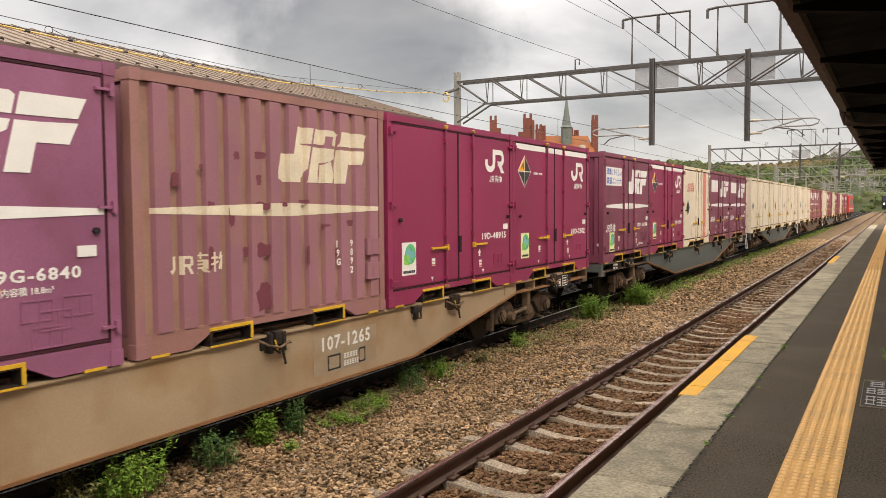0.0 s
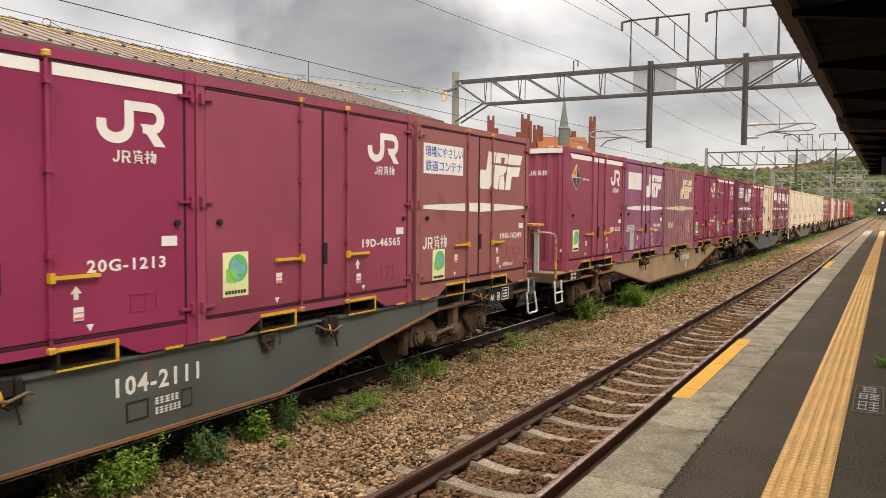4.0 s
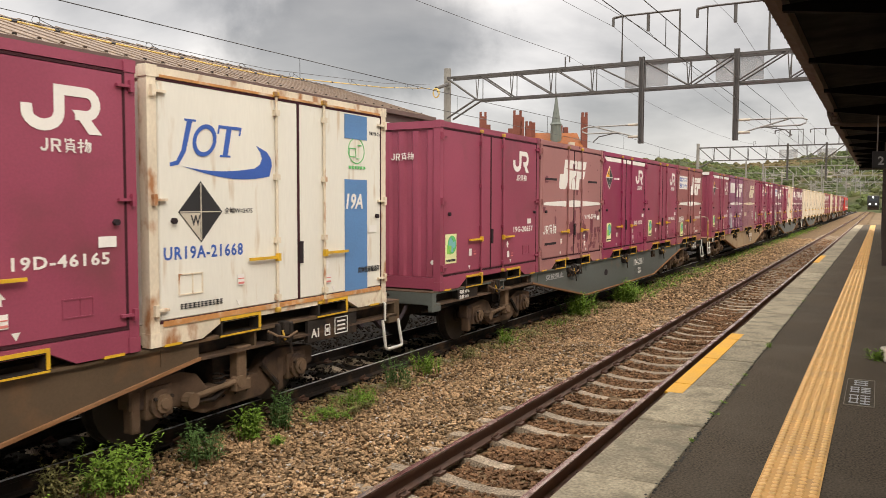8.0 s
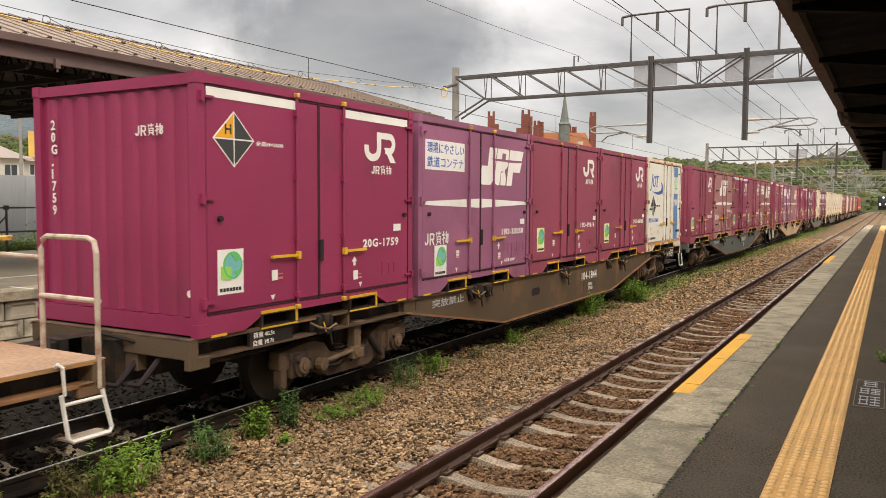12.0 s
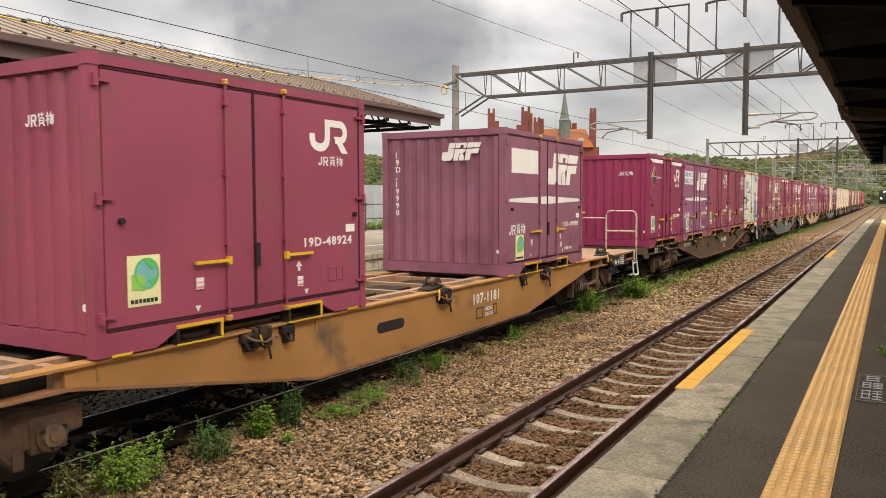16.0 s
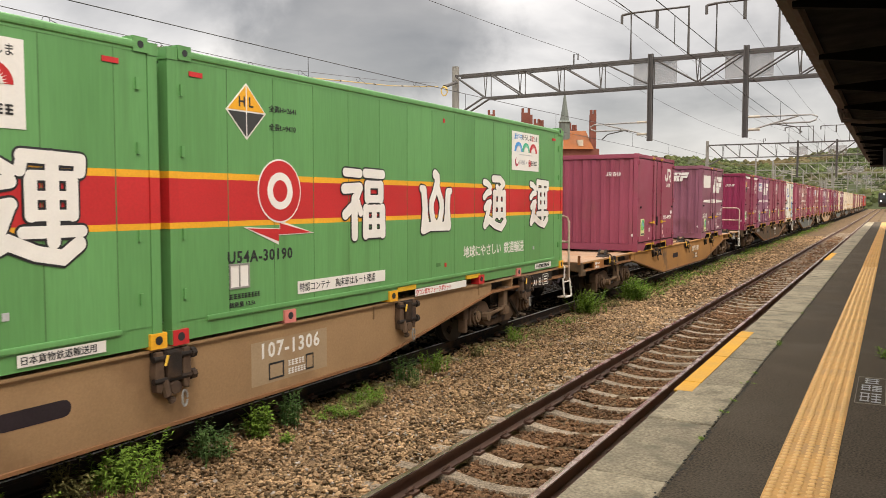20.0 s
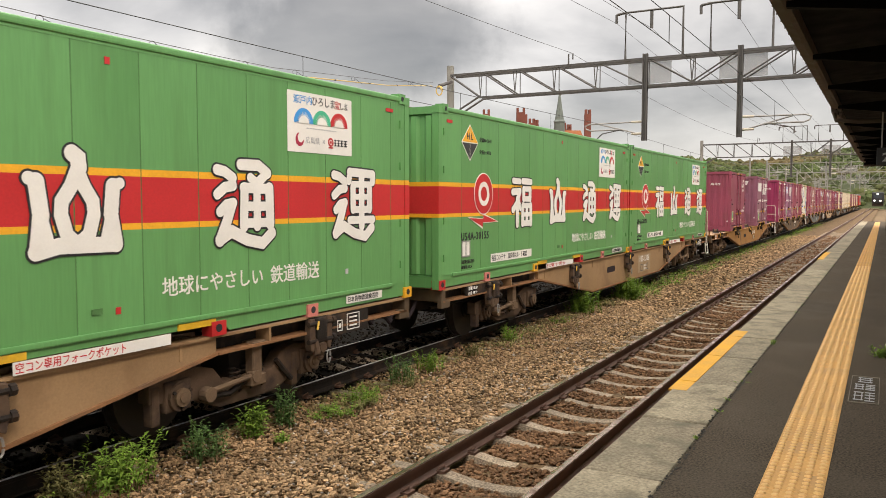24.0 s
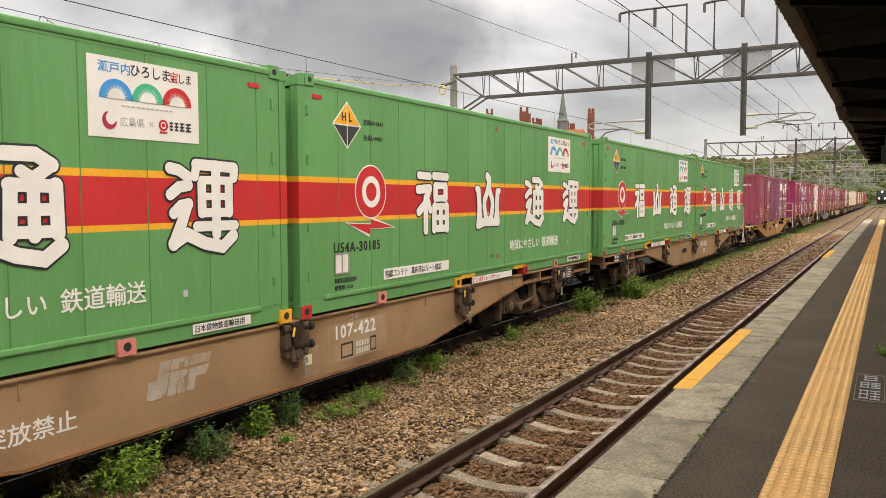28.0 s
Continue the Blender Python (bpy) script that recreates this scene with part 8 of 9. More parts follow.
def locomotive(u):
    """The red diesel at the head of the train, seen far off."""
    w = thing("locomotive", pose(TRACK_2, u, 0), "red diesel locomotive with grey roof, far ahead", "locomotive")
    ROLLING.append((w, u, 0.0))
    part("body", soft(bxs((-1.38, 1.38, 0.6, 15.4, 1.05, 3.4)), 0.12, 2), LOCO_RED, w)
    part("roof", soft(bxs((-1.25, 1.25, 0.8, 15.2, 3.38, 3.75)), 0.12, 2), LOCO_GREY, w)
    part("underframe", bxs((-1.3, 1.3, 0.4, 15.6, 0.75, 1.06)), IRON, w)
    part("end_face", bxs((-1.2, 1.2, 0.56, 0.62, 2.3, 3.2)), GLASS, w, "dark rear cab windows")
    part("white_stripe", bxs((1.37, 1.392, 0.8, 15.2, 1.5, 1.62)), WHITE, w)
    for y in (2.2, 5.0, 7.8, 10.6):
        part("grille", bxs((1.37, 1.4, y, y + 1.9, 1.9, 3.0)), LOCO_GREY, w)
    part("cab_window", bxs((1.37, 1.4, 13.6, 14.6, 2.3, 3.0)), GLASS, w)
    for v in (2.6, 8.0, 13.4):
        bogie(w, v, False)
    return w


locomotive(121.0)

# ---- plants ----
def leaf_cloud(name, stems, leaf, seed, material, parent=None, label="", stem_material=None):
    """Narrow bent leaves set along thin stems: stems are (x, y, z, height, lean x, lean y, leaves)."""
    rng = random.Random(seed)
    verts, faces, sv, sf = [], [], [], []
    for x, y, z, h, lx, ly, n in stems:
        base = len(sv)
        for k in range(4):
            f = k / 3
            cx, cy, cz, r = x + lx * f * f, y + ly * f * f, z + h * f, 0.004 * (1.2 - f)
            sv += [(cx - r, cy, cz), (cx + r, cy, cz), (cx, cy + r, cz)]
        for k in range(3):
            for q in range(3):
                a, b = base + 3 * k + q, base + 3 * k + (q + 1) % 3
                sf.append((a, b, b + 3, a + 3))
        for k in range(n):
            f = 0.12 + 0.88 * (k + rng.random()) / n
            px, py, pz = x + lx * f * f, y + ly * f * f, z + h * f
            a = rng.uniform(0, math.tau)
            ln, w, up = leaf * rng.uniform(0.6, 1.25) * (1.1 - 0.5 * f), leaf * 0.12 * rng.uniform(0.7, 1.4), rng.uniform(0.0, 1.0)
            dx, dy = math.cos(a), math.sin(a)
            b = len(verts)
            verts += [(px, py, pz), (px + dx * ln * 0.5 - dy * w, py + dy * ln * 0.5 + dx * w, pz + ln * up * 0.6), (px + dx * ln * 0.5 + dy * w, py + dy * ln * 0.5 - dx * w, pz + ln * up * 0.6),
                      (px + dx * ln, py + dy * ln, pz + ln * (up * 0.7 - 0.15))]
            faces += [(b, b + 1, b + 2), (b + 1, b + 3, b + 2)]
    ob = cloud_mesh(name, verts, faces, material)
    ob.parent = parent
    if parent is not None:
        st = cloud_mesh("stem", sv, sf, stem_material or material)
        st.parent = parent
    return tagged(ob, label)


def weed(x, y, h, spread, n, leaf, material, label, seed, z=-0.2):
    rng = random.Random(seed)
    t = thing("weed", pose(x, y, z), label, "weed", "weeds beside the track")
    stems = [(rng.gauss(0, spread * 0.4), rng.gauss(0, spread * 0.4), 0, h * rng.uniform(0.55, 1.1), rng.gauss(0, spread * 0.35), rng.gauss(0, spread * 0.35), rng.randint(16, 28)) for _ in range(n)]
    leaf_cloud("leaves", stems, leaf, seed + 1, material, t)
    return t


TALL, LOW = "leafy green weed growing from the ballast", "low bright green weed between stones"
for i, (x, y, h, s, n, leaf, m, lab) in enumerate((
        (-5.72, 4.45, 0.42, 0.34, 44, 0.09, FOLIAGE, TALL), (-5.95, 4.1, 0.32, 0.25, 20, 0.08, FOLIAGE_DRY, TALL), (-5.62, 5.4, 0.36, 0.24, 26, 0.08, FOLIAGE_BLUE, TALL),
        (-5.72, 6.15, 0.38, 0.17, 20, 0.10, FOLIAGE, TALL), (-5.72, 6.6, 0.42, 0.15, 24, 0.08, FOLIAGE_BLUE, TALL), (-5.30, 6.1, 0.13, 0.09, 12, 0.06, FOLIAGE, LOW),
        (-5.50, 7.3, 0.12, 0.35, 26, 0.06, FOLIAGE, LOW), (-5.62, 7.95, 0.2, 0.3, 34, 0.06, FOLIAGE, LOW), (-5.5, 7.6, 0.1, 0.3, 20, 0.06, FOLIAGE_DRY, LOW),
        (-5.72, 9.1, 0.36, 0.2, 26, 0.07, FOLIAGE_BLUE, TALL), (-5.75, 9.85, 0.34, 0.2, 24, 0.07, FOLIAGE, TALL), (-5.5, 9.0, 0.1, 0.3, 16, 0.06, FOLIAGE_DRY, LOW),
        (-5.7, 11.2, 0.22, 0.2, 14, 0.06, FOLIAGE_DRY, LOW), (-5.72, 12.7, 0.28, 0.22, 20, 0.07, FOLIAGE, TALL), (-5.7, 13.6, 0.14, 0.35, 12, 0.06, FOLIAGE_DRY, LOW), (-5.7, 15.0, 0.15, 0.25, 10, 0.06, FOLIAGE, LOW),
        (-5.75, 16.6, 0.52, 0.36, 80, 0.10, FOLIAGE, TALL), (-5.6, 19.6, 0.55, 0.42, 90, 0.11, FOLIAGE, TALL), (-5.7, 18.0, 0.2, 0.3, 16, 0.07, FOLIAGE_DRY, LOW),
        (-5.9, 3.3, 0.3, 0.3, 20, 0.08, FOLIAGE, TALL))):
    weed(x, y, h, s, n, leaf, m, lab, 100 + i)

for k, (y, x) in enumerate(((4.9, 0), (5.6, 0), (5.95, 0), (6.6, 0), (7.0, 0), (8.54, 0), (11.1, 0), (11.9, 0.02), (12.8, 0), (15.0, 0), (17.2, 0), (19.5, 0))):
    weed(KERB_X + x, y, 0.022 if k != 5 else 0.055, 0.035 if k != 5 else 0.05, 3, 0.022 if k != 5 else 0.035, FOLIAGE, "small weed in the joint of the platform edge", 300 + k, PLAT_Z - 0.01)
weed(0.03, 8.3, 0.11, 0.09, 10, 0.07, FOLIAGE, "small weed on the asphalt beside a pale stone", 330, PLAT_Z - 0.01)
stone = part("kerb_stone", soft(bxs((-0.1, 0.12, -0.16, 0.16, 0, 0.12)), 0.02, 2), STONE)
stone.matrix_basis = pose(0.17, 8.28, PLAT_Z, 0, 0, 12)
tagged(stone, "pale stone block lying on the platform asphalt", "stone")

# the grass beside the train's track, and the rank growth behind the far platform
def grass(name, n, place, h, leaf, material, label, seed):
    rng = random.Random(seed)
    stems = []
    for _ in range(n):
        x, y, z = place(rng)
        stems.append((x, y, z, h * rng.uniform(0.4, 1.2) * (0.75 + 0.7 * noise.noise((x, y * 0.7, 3))), rng.gauss(0, 0.08), rng.gauss(0, 0.08), rng.randint(5, 9)))
    tagged(leaf_cloud(name, stems, leaf, seed, material), label, "grass", kind="stuff")


grass("grass", 1100, lambda r: (-5.75 + r.gauss(0, 0.24), 19.5 + 70 * r.random() ** 1.4, -0.24), 0.24, 0.13, FOLIAGE, "green grass along the train's track", 61)
grass("grass", 600, lambda r: (-5.7 + r.gauss(0, 0.3), 12 + 90 * r.random() ** 1.4, -0.24), 0.2, 0.12, FOLIAGE_DRY, "yellowish grass along the train's track", 62)
grass("grass", 900, lambda r: (-5.9 + r.gauss(0, 0.14), 2.5 + 22 * r.random(), -0.24), 0.12, 0.07, FOLIAGE_DRY, "sparse dry grass at the edge of the ballast", 63)
grass("rank_weeds", 6500, lambda r: (-21.6 - abs(r.gauss(0, 0.5)), -4 + 46 * r.random(), PLAT_Z - 0.15), 0.8, 0.18, FOLIAGE, "rank weeds behind the pipe fence", 64)
grass("rank_weeds", 1800, lambda r: (-21.4 - abs(r.gauss(0, 0.5)), -4 + 46 * r.random(), PLAT_Z - 0.15), 0.85, 0.12, FOLIAGE_DRY, "dry tall weeds behind the pipe fence", 65)


# ---- hills and woods ----
def clumps(name, spots, material, label, seed):
    """Uneven clumps of leaves: many small jagged lumps, each of its own shape."""
    rng = np.random.default_rng(seed)
    bm = bmesh.new()
    bmesh.ops.create_icosphere(bm, subdivisions=2, radius=1.0)
    ico = np.array([v.co[:] for v in bm.verts])
    tri = np.array([[v.index for v in f.verts] for f in bm.faces])
    bm.free()
    spots = np.array(spots)
    n = len(spots)
    d = rng.uniform(0.78, 1.15, (n, len(ico), 1))
    size = spots[:, None, 3:4] * np.stack([rng.uniform(0.8, 1.3, n), rng.uniform(0.8, 1.3, n), rng.uniform(0.7, 1.2, n)], -1)[:, None, :]
    v = ico[None] * d * size + spots[:, None, :3]
    f = tri[None] + (np.arange(n) * len(ico))[:, None, None]
    return tagged(cloud_mesh(name, v.reshape(-1, 3).tolist(), f.reshape(-1, 3).tolist(), material), label, "woods", kind="stuff")


def ridge(name, radius, heights, foot, material, label, az0, az1, n=90):
    """A hillside seen from inside its bend: heights are (azimuth, metres) pairs."""
    bm = bmesh.new()
    rows = []
    for i in range(n + 1):
        a = az0 + (az1 - az0) * i / n
        h = float(np.interp(a, [p for p, q in heights], [q for p, q in heights]))
        row = []
        for k in range(7):
            f = k / 6
            r = radius * (foot + (1.0 - foot) * f)
            z = h * (f ** 0.8) * (1 + 0.06 * noise.noise((a * 0.6, f * 3, radius))) - 0.5
            row.append(bm.verts.new((r * math.sin(radians(a)), r * math.cos(radians(a)), z)))
        row.append(bm.verts.new((radius * 1.35 * math.sin(radians(a)), radius * 1.35 * math.cos(radians(a)), -2)))
        rows.append(row)
    for q, w in zip(rows, rows[1:]):
        for k in range(7):
            bm.faces.new((q[k], w[k], w[k + 1], q[k + 1]))
    return tagged(part(name, bm, material), label, "hill", kind="structure")


NEAR_HILL = ((-80, 34), (-62, 33), (-52, 33), (-44, 30), (-36, 28), (-30, 22), (-20, 23), (-15, 26.5), (-12, 25), (-9, 22.5), (-6, 24), (-3, 27.5), (0, 30), (3, 32), (12, 34), (30, 30))
FAR_HILL = ((-90, 60), (-66, 92), (-58, 100), (-48, 98), (-42, 80), (-34, 40), (-25, 10), (-10, 5))
ridge("hill", 440, NEAR_HILL, 0.62, HILLSIDE, "wooded green hillside beyond the tracks", -85, 32)
ridge("far_hill", 820, FAR_HILL, 0.7, WOODS_HAZED, "distant wooded mountain with haze put into its blue-grey colour", -90, -10)
rng = random.Random(9)
spots = []
for _ in range(8500):
    a = rng.uniform(-72, 14)
    f = rng.random() ** 0.75
    h = float(np.interp(a, [p for p, q in NEAR_HILL], [q for p, q in NEAR_HILL]))
    r = 440 * (0.62 + 0.38 * f)
    spots.append((r * math.sin(radians(a)), r * math.cos(radians(a)), h * f ** 0.8 + rng.uniform(-1.6, -0.2), rng.uniform(0.75, 1.9)))
clumps("woods", spots, WOODS, "broadleaf woods on the hillside", 12)
spots = []
for _ in range(500):
    a = rng.uniform(-72, -36)
    r = rng.uniform(150, 230)
    spots.append((r * math.sin(radians(a)), r * math.cos(radians(a)), rng.uniform(1, 9), rng.uniform(1.2, 2.6)))
for _ in range(260):
    y = rng.uniform(150, 300)
    spots.append((-14 - rng.uniform(0, 40), y, rng.uniform(0, 6) * (y / 300), rng.uniform(0.8, 1.8)))
for _ in range(200):
    y = rng.uniform(190, 300)
    spots.append((6 + rng.uniform(0, 40), y, rng.uniform(0, 7), rng.uniform(1, 2.2)))
clumps("woods", spots, WOODS, "trees and bushes below the hill", 13)


# ---- the brick building with the spire ----
def brick_building():
    b = thing("brick_building", pose(-50.3, 120.9, 0, 0, 0, 29.8), "large red brick hall with orange roof and green spire", "building")
    part("wall", bxs((-9.5, 9.6, 0, 14, -0.5, 10.8)), BRICK, b)

    def gable(u, w, z0, z1, y):
        bm = bmesh.new()
        steps = 4
        for k in range(steps):
            bx(bm, u - w * (1 - k / steps) / 2, u + w * (1 - k / steps) / 2, y, y + 0.5, z0 + (z1 - z0) * k / steps - (0.0 if k else 0.5), z0 + (z1 - z0) * (k + 1) / steps)
        return bm
    part("gable", gable(-3.2, 6.4, 10.8, 14.4, -0.3), BRICK, b, "stepped brick gable")
    part("gable", gable(-7.6, 3.6, 10.8, 13.2, -0.2), BRICK, b, "stepped brick gable")
    part("roof", prism(bmesh.new(), [(-0.6, 10.7), (6.8, 14.3), (14.4, 10.7)], 0.0, 8.6), TILE_ORANGE, b, "orange tiled roof")
    part("roof", prism(bmesh.new(), [(0.0, 10.7), (6.8, 13.4), (14.4, 10.7)], -9.4, 0.0), TILE_ORANGE, b, "orange tiled roof")
    for u, w, z, y in ((-7.9, 0.75, 16.7, 3), (-7.0, 0.3, 14.6, 3), (-2.0, 1.0, 17.1, 4), (-1.25, 0.3, 16.0, 4), (0.0, 0.6, 15.4, 5), (0.75, 0.35, 15.2, 5), (5.9, 0.4, 15.0, 8), (6.9, 0.35, 14.7, 8), (9.0, 0.55, 16.6, 2)):
        c = part("chimney", bxs((u - w / 2 - 0.2, u + w / 2 + 0.2, y, y + 1.2, 9.0, z)), BRICK, b, "brick chimney stack")
        for q in (u - w / 2 - 0.2, u + w / 2 - 0.15):
            part("chimney_pot", bxs((q, q + 0.35, y + 0.1, y + 0.9, z, z + 0.75)), BRICK, c, "upright brick horn")
    t = part("turret", tube(bmesh.new(), ((4.5, 4, 12.0), (4.5, 4, 14.4)), 0.95, 8), COPPER, b, "green copper turret")
    part("spire", tube(bmesh.new(), ((4.5, 4, 15.75), (4.5, 4, 18.2), (4.5, 4, 21.0)), 0.78, 8, 0.03), COPPER, t, "pointed green copper spire")
    part("collar", tube(tube(bmesh.new(), ((4.5, 4, 14.4), (4.5, 4, 15.5)), 0.9, 8), ((4.5, 4, 15.45), (4.5, 4, 15.8)), 1.08, 8, 0.8), COPPER, t, "flared copper collar")
    for u in (-8.3, -6.8, -4.6, -3.2, -1.8, 1.5, 3.5, 5.5, 7.5):
        for z in (3.0, 7.0):
            w = part("window", bxs((u - 0.45, u + 0.45, -0.32 if u < 0 else -0.05, 0.05, z, z + 1.9)), GLASS, b)
            part("window_frame", bxs((u - 0.55, u + 0.55, -0.36 if u < 0 else -0.09, 0.0, z + 1.9, z + 2.05), (u - 0.55, u + 0.55, -0.36 if u < 0 else -0.09, 0.0, z - 0.15, z)), STONE, w)
    for u in (1.6, 3.0, 6.3):
        part("dormer", prism(bmesh.new(), [(0.6, 11.2), (0.6, 12.3), (2.6, 12.3)], u, u + 0.8), STONE, b)


brick_building()


# ---- houses, lamps and boards behind the hoarding ----
def house(x, y, w, d, h, roof_h, wall, roof, label, windows, turn=0.0, flat_roof=False):
    b = thing("house", pose(x, y, 0, 0, 0, turn), label, "house", "houses behind the hoarding")
    part("wall", bxs((-d, 0, 0, w, -0.5, h)), wall, b)
    if flat_roof:
        part("roof", bxs((-d - 0.25, 0.3, -0.25, w + 0.25, h, h + 0.18)), roof, b)
    else:
        part("roof", prism_y([(0.5, h - 0.1), (-d / 2, h + roof_h), (-d - 0.5, h - 0.1)], -0.4, w + 0.4), roof, b, "pitched roof")
    for wy, wz, ww, wh in windows:
        q = part("window", bxs((0.0, 0.03, wy, wy + ww, wz, wz + wh)), GLASS, b)
        part("window_frame", bxs((0.0, 0.06, wy - 0.08, wy, wz - 0.08, wz + wh + 0.08), (0.0, 0.06, wy + ww, wy + ww + 0.08, wz - 0.08, wz + wh + 0.08), (0.0, 0.06, wy, wy + ww, wz + wh, wz + wh + 0.08), (0.0, 0.06, wy, wy + ww, wz - 0.08, wz), (0.0, 0.05, wy + ww / 2 - 0.03, wy + ww / 2 + 0.03, wz, wz + wh)), HOUSE_WHITE, q)
    return b


house(-60, 30.6, 7.6, 9, 5.6, 1.3, HOUSE_WHITE, HOUSE_ROOF, "cream house with a brown pitched roof", ((3.5, 4.0, 1.2, 1.0), (6.0, 4.0, 1.0, 1.0)))
house(-60.5, 38.2, 5.4, 8, 5.5, 0.5, HOUSE_WHITE, HOUSE_ROOF, "white house with a low brown roof", ((0.8, 4.3, 0.8, 0.8), (2.6, 4.2, 1.2, 0.9), (4.3, 4.2, 0.9, 0.9)))
house(-60, 46.6, 5.0, 8, 5.4, 0.9, HOUSE_WHITE, HOUSE_GREY, "white shed-like house with a flat pale roof", ((0.8, 4.8, 0.5, 0.3), (3.6, 4.2, 0.5, 0.8), (4.3, 4.2, 0.4, 0.8)), flat_roof=True)
house(-60, 56.6, 7.0, 8, 5.7, 0.9, HOUSE_GREY, HOUSE_GREY, "pale grey-blue house with a grey roof", ((1.6, 4.3, 0.5, 1.0), (4.6, 4.3, 0.8, 1.0)))
house(-75, 70.0, 9.0, 8, 6.0, 1.6, HOUSE_WHITE, HOUSE_ROOF, "white house with a dark roof further back", ((2, 4.3, 1.2, 1.0), (5, 4.3, 1.2, 1.0)))
for y, z0, z1 in ((39.6, 5.8, 7.9), (49.4, 6.3, 7.6)):
    s = thing("board_sign", pose(-61.5, y, 0), "ochre yellow sign board on a post", "sign", "yellow sign boards")
    part("board", bxs((-0.06, 0.06, 0, 0.85, z0, z1)), SIGN_YELLOW, s)
    part("post", tubes(0.07, ((0, 0.42, -0.5), (0, 0.42, z0)), n=6), GALV, s)
for x, y, h in ((-58, 36.7, 9.5), (-58, 44.9, 7.2), (-70, 64, 10)):
    p = thing("utility_pole", pose(x, y, 0), "grey concrete utility pole", "pole")
    part("pole", tube(bmesh.new(), ((0, 0, -0.5), (0, 0, h)), 0.16, 8, 0.1), POLE_CONC, p)
    part("arm", bxs((-0.05, 0.05, -0.8, 0.8, h - 0.6, h - 0.5)), GALV, p)
for y, h in ((50.1, 8.4), (43.2, 7.4)):
    p = thing("street_lamp", pose(-58.5, y, 0), "grey street lamp with a curved arm", "street lamp")
    part("pole", tubes(0.07, ((0, 0, -0.5), (0, 0, h - 0.9), (0, -0.25, h - 0.25), (0, -0.8, h), (0, -1.3, h)), n=6), GALV, p)
    part("lamp_head", bxs((-0.12, 0.12, -1.9, -1.25, h - 0.08, h + 0.06)), GALV, p)
for k, y in enumerate((52.6, 55.4, 56.4, 58.5, 60.2)):
    p = thing("banner", pose(-57, y, 0), "white upright banner on a thin pole", "banner", "white banners")
    part("pole", tubes(0.025, ((0, 0, -0.5), (0, 0, 7.0)), n=5), GALV, p)
    bm = bmesh.new()
    pts = [(0.05 * math.sin(q * 1.3 + k), 0.12 + 0.18 * math.sin(q * 0.8 + k), 6.8 - 0.42 * q) for q in range(7)]
    for a, b in zip(pts, pts[1:]):
        bm.faces.new([bm.verts.new(v) for v in ((0, 0.02, a[2]), (a[0], 0.35 + a[1], a[2]), (b[0], 0.35 + b[1], b[2]), (0, 0.02, b[2]))])
    bmesh.ops.remove_doubles(bm, verts=bm.verts[:], dist=0.001)
    part("cloth", bm, CLOTH, p)


def tree(x, y, h, r, material, label, seed):
    rng = random.Random(seed)
    t = thing("tree", pose(x, y, -0.5), label, "tree", "trees behind the hoarding")
    part("trunk", tube(bmesh.new(), ((0, 0, 0), (0.1, 0.05, h * 0.4), (0.05, 0.2, h * 0.8)), 0.18, 8, 0.05), BARK, t)
    lines = []
    for k in range(7):
        a, z = rng.uniform(0, math.tau), h * rng.uniform(0.35, 0.7)
        lines.append(((0.08, 0.05, z), (r * 0.4 * math.cos(a), r * 0.4 * math.sin(a), z + h * 0.14), (r * 0.8 * math.cos(a), r * 0.8 * math.sin(a), z + h * 0.22)))
    part("limb", tubes(0.05, *lines, n=5), BARK, t)
    stems = []
    for _ in range(420):
        a, e, q = rng.uniform(0, math.tau), rng.uniform(-0.5, 1.4), rng.random() ** 0.4
        q *= 0.75 + 0.3 * math.sin(a * 3 + seed) * math.cos(e * 2)
        stems.append((r * q * math.cos(a) * math.cos(e), r * q * math.sin(a) * math.cos(e), h * 0.62 + h * 0.36 * q * math.sin(e), 0.3, rng.gauss(0, 0.2), rng.gauss(0, 0.2), 14))
    leaf_cloud("crown", stems, 0.34, seed, material, t, "uneven leafy crown")


tree(-66, 54.5, 7.4, 2.3, FOLIAGE_DRY, "yellow-green broadleaf tree behind the hoarding", 21)
tree(-64, 49.8, 6.4, 1.6, FOLIAGE, "small green tree beside the houses", 22)
tree(-72, 46, 8.2, 2.6, FOLIAGE, "green broadleaf tree behind the houses", 23)
tree(-78, 38, 8.6, 2.8, FOLIAGE, "green broadleaf tree behind the houses", 24)
tree(-80, 62, 8.6, 2.8, FOLIAGE_DRY, "yellow-green tree behind the houses", 25)


# ---- far along the line ----
def far_train():
    t = thing("railcar", pose(-1.6, 235, 1.0), "dark railcar far off with three white headlamps lit", "railcar")
    part("body", soft(bxs((-1.4, 1.4, 0, 18, 0.4, 3.4)), 0.35, 3), BLACK, t)
    part("underframe", bxs((-1.3, 1.3, 0.2, 17.8, -0.3, 0.42)), IRON, t)
    part("windscreen", bxs((-1.0, 1.0, -0.03, 0.02, 1.9, 2.8)), GLASS, t)
    for x, z in ((-0.8, 1.2), (0.6, 1.2), (-0.1, 2.95)):
        part("headlamp", tubes(0.2, ((x, -0.08, z), (x, 0.05, z)), n=10), LAMP_GLOW, t, "lit white headlamp")


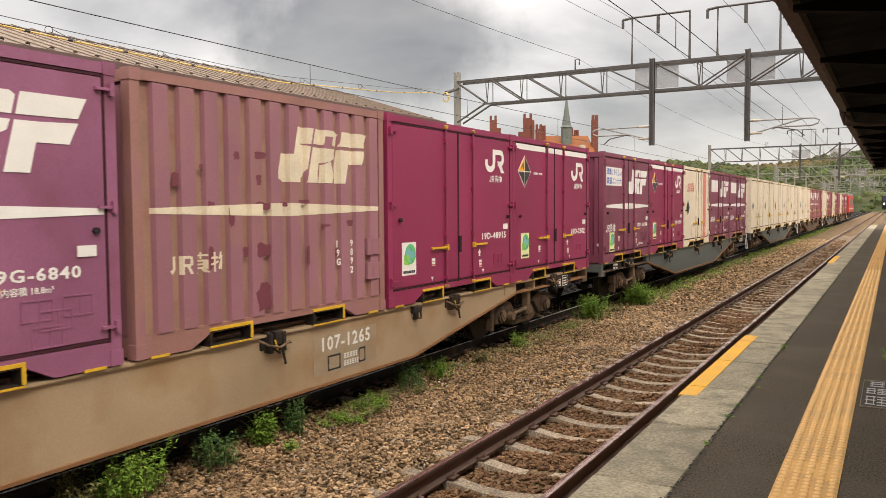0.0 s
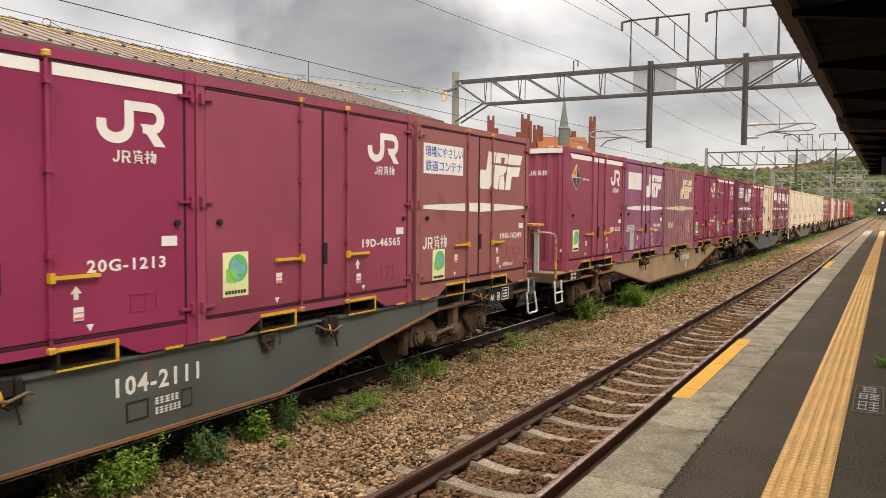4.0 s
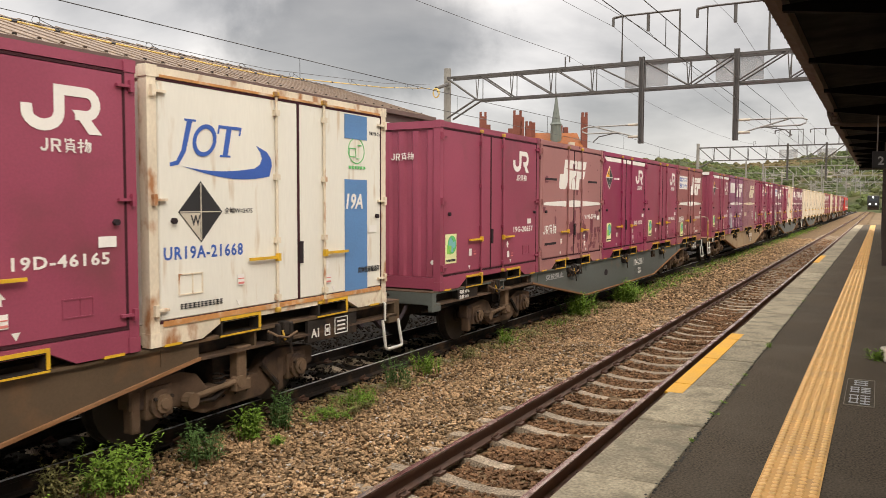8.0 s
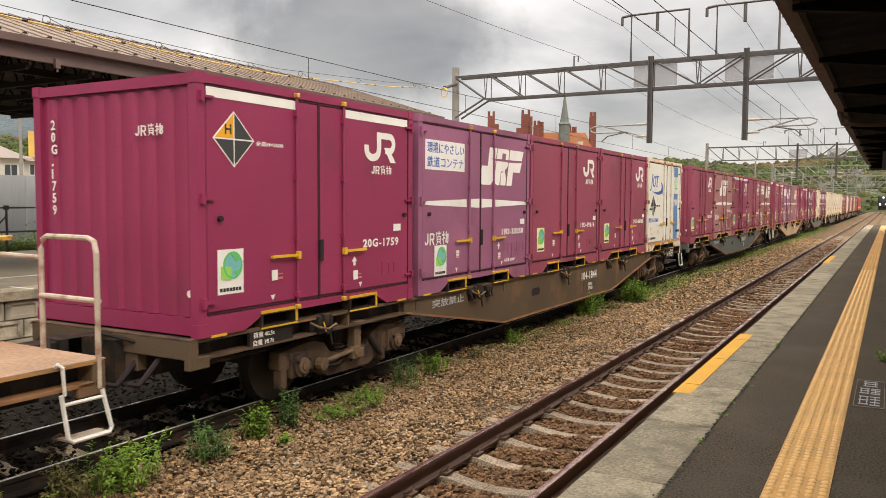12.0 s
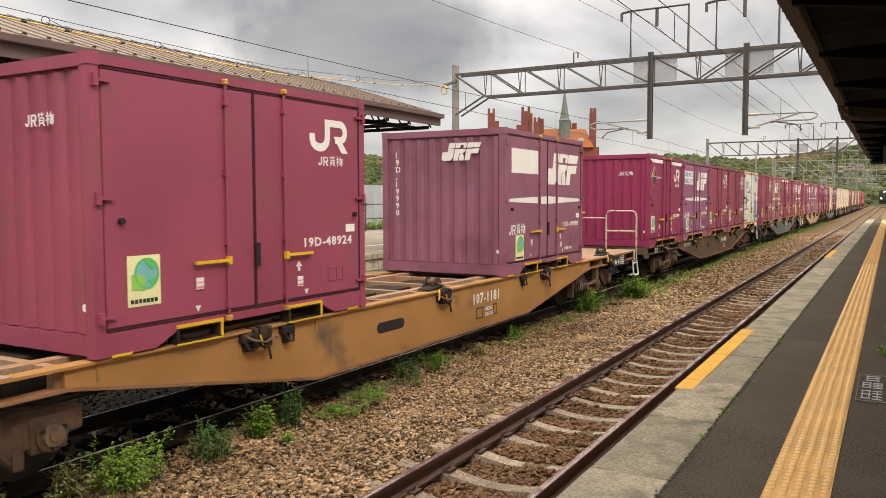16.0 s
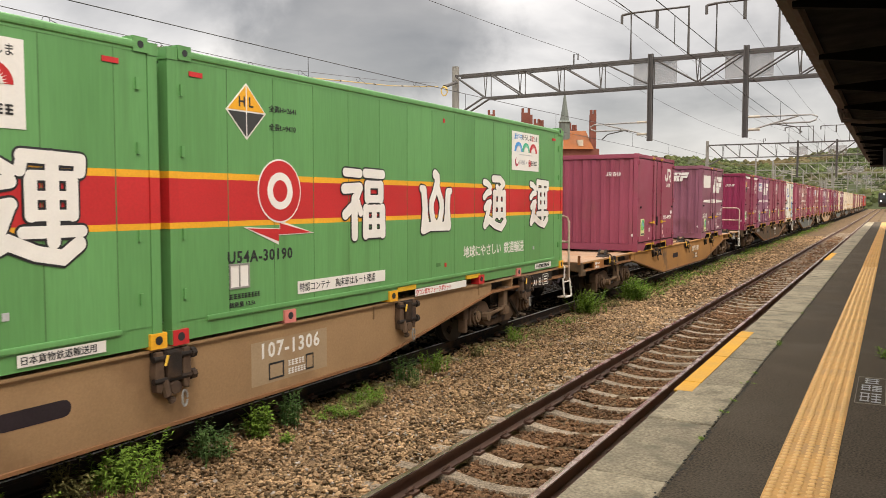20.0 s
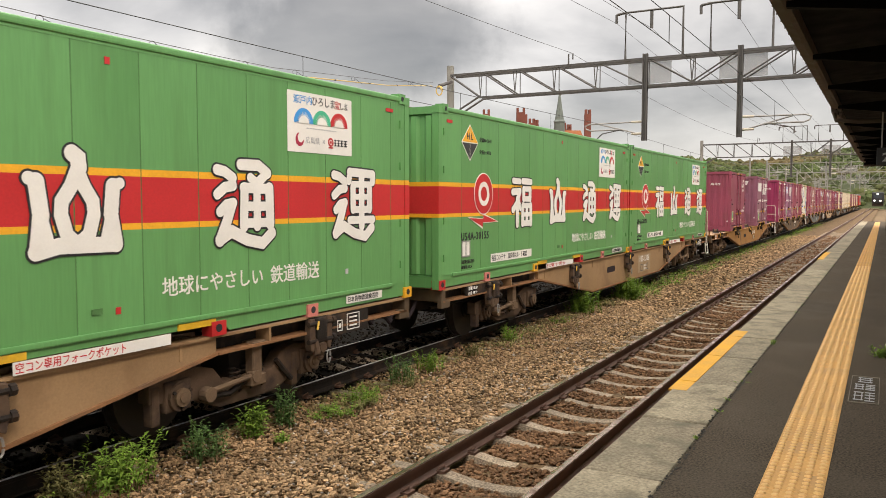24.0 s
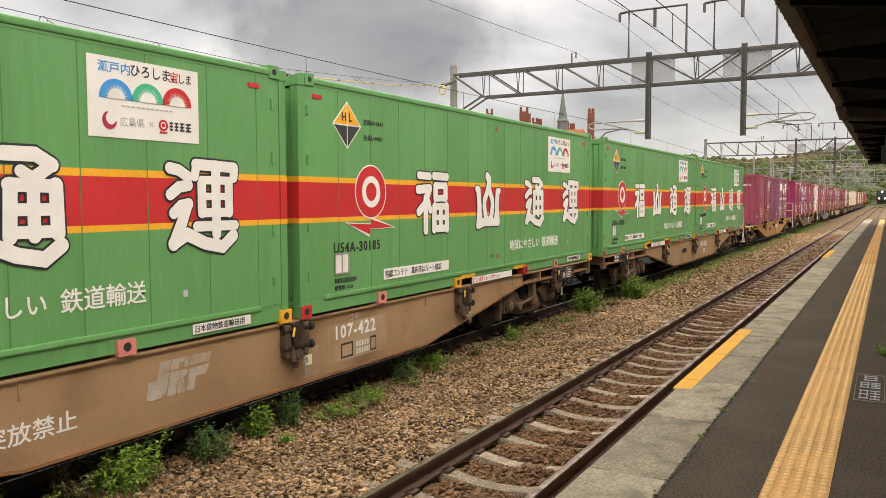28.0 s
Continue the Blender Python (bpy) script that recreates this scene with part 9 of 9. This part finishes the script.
far_train()
rng = random.Random(31)
for k in range(22):
    y = 110 + k * 9.5
    x = rng.choice((-15.5, -13.5, -13.0, 3.0, 5.5, -9.0, -16.5)) + rng.uniform(-0.8, 0.8)
    if -8.6 < x < -1:
        x = -9.0
    p = thing("line_pole", pose(x, y, 0), "grey trackside pole with a cross arm", "pole", "trackside poles")
    h = rng.uniform(5.5, 8.5)
    part("pole", tube(bmesh.new(), ((0, 0, -0.4), (0, 0, h)), 0.13, 8, 0.1), POLE_CONC, p)
    part("arm", bxs((-0.05, 1.6 if x < 0 else 0.05, -0.05, 0.05, h - 1.6, h - 1.48), (-1.2, 0.05, -0.05, 0.05, h - 0.8, h - 0.7)), GALV, p)


def number_sign():
    s = thing("platform_sign", pose(0.0, 21.1, 0), "dark box sign with white figure two, hung on a canopy post", "sign")
    part("sign_box", soft(bxs((-0.2, 0.5, -0.2, -0.1, 3.12, 3.52)), 0.01, 1), BLACK, s)
    part("hanger", tubes(0.015, ((-0.1, -0.15, 3.5), (-0.1, -0.15, 4.4)), ((0.4, -0.15, 3.5), (0.4, -0.15, 4.4)), n=5), GALV, s)
    writing("2", 0.2, HOUSE_GREY, s, Matrix.Translation((-0.08, -0.204, 3.2)) @ REAR)


number_sign()


def yellow_cable():
    c = thing("yellow_cable", pose(0, 0, 0), "yellow guarded cable running to the gantry mast", "cable")
    pts = [(-12.55, 1.0, 5.5), (-12.62, 5.0, 5.38), (-12.7, 7.84, 5.3), (-12.9, 9.57, 5.32), (-13.4, 13.43, 5.42), (-14.0, 15.93, 5.58), (-14.8, 18.84, 5.91), (-16.6, 25.25, 6.64), (-18.0, 31.2, 7.45)]
    part("sleeve", tubes(0.017, pts, n=6), WIRE_YELLOW, c)
    part("carrying_wire", tubes(0.007, [(x, y, z + 0.16) for x, y, z in pts], n=4), WIRE, c, "thin grey carrying wire")
    for q, w in zip(pts[1:], pts[2:]):
        for f in (0.2, 0.7):
            v = Vector(q).lerp(Vector(w), f)
            part("clip", shared("cclip", lambda: tubes(0.024, ((0, -0.05, 0), (0, 0.05, 0)), n=6)), BLACK, c, at=Matrix.Translation(v))
        v = Vector(q).lerp(Vector(w), 0.45) + Vector((0, 0, 0.1))
        part("wire_loop", shared("wloop", lambda: tubes(0.007, [(0.03 * math.cos(k), 0.055 * math.cos(k), 0.07 * math.sin(k)) for k in np.arange(0, 6.6, 0.5)] + [(0.0, 0.5, -0.1)], n=4)), WIRE, c, "wire loop on the cable", at=Matrix.Translation(v))
    part("end_coil", tubes(0.03, [(-17.6 + 0.14 * math.cos(k), 31.0 + 0.1 * k / 6, 7.2 + 0.2 * math.sin(k)) for k in np.arange(0, 9, 0.5)], n=6), WIRE_YELLOW, c, "yellow end fitting")
    part("insulator", tubes(0.08, ((-17.9, 31.6, 7.5), (-18.15, 33.2, 7.9)), n=8), GALV_DARK, c)


yellow_cable()


# ---- what moves: the whole train rolls past and slows down ----
def rolled(t):
    ts, ss = [a for a, b in ROLLED], [b for a, b in ROLLED]
    return float(np.interp(t, ts, ss))


def motions():
    for ob, u, z in ROLLING:
        walk(ob, [(t, pose(TRACK_2, u + s, z)) for t, s in ROLLED])
    spin = [k * 0.125 for k in range(int(28 / 0.125) + 1)]
    for ob, v in SPINNING:
        walk(ob, [(t, pose(0, v, 0.43, -math.degrees(rolled(t) / 0.43) % 360)) for t in spin])


motions()
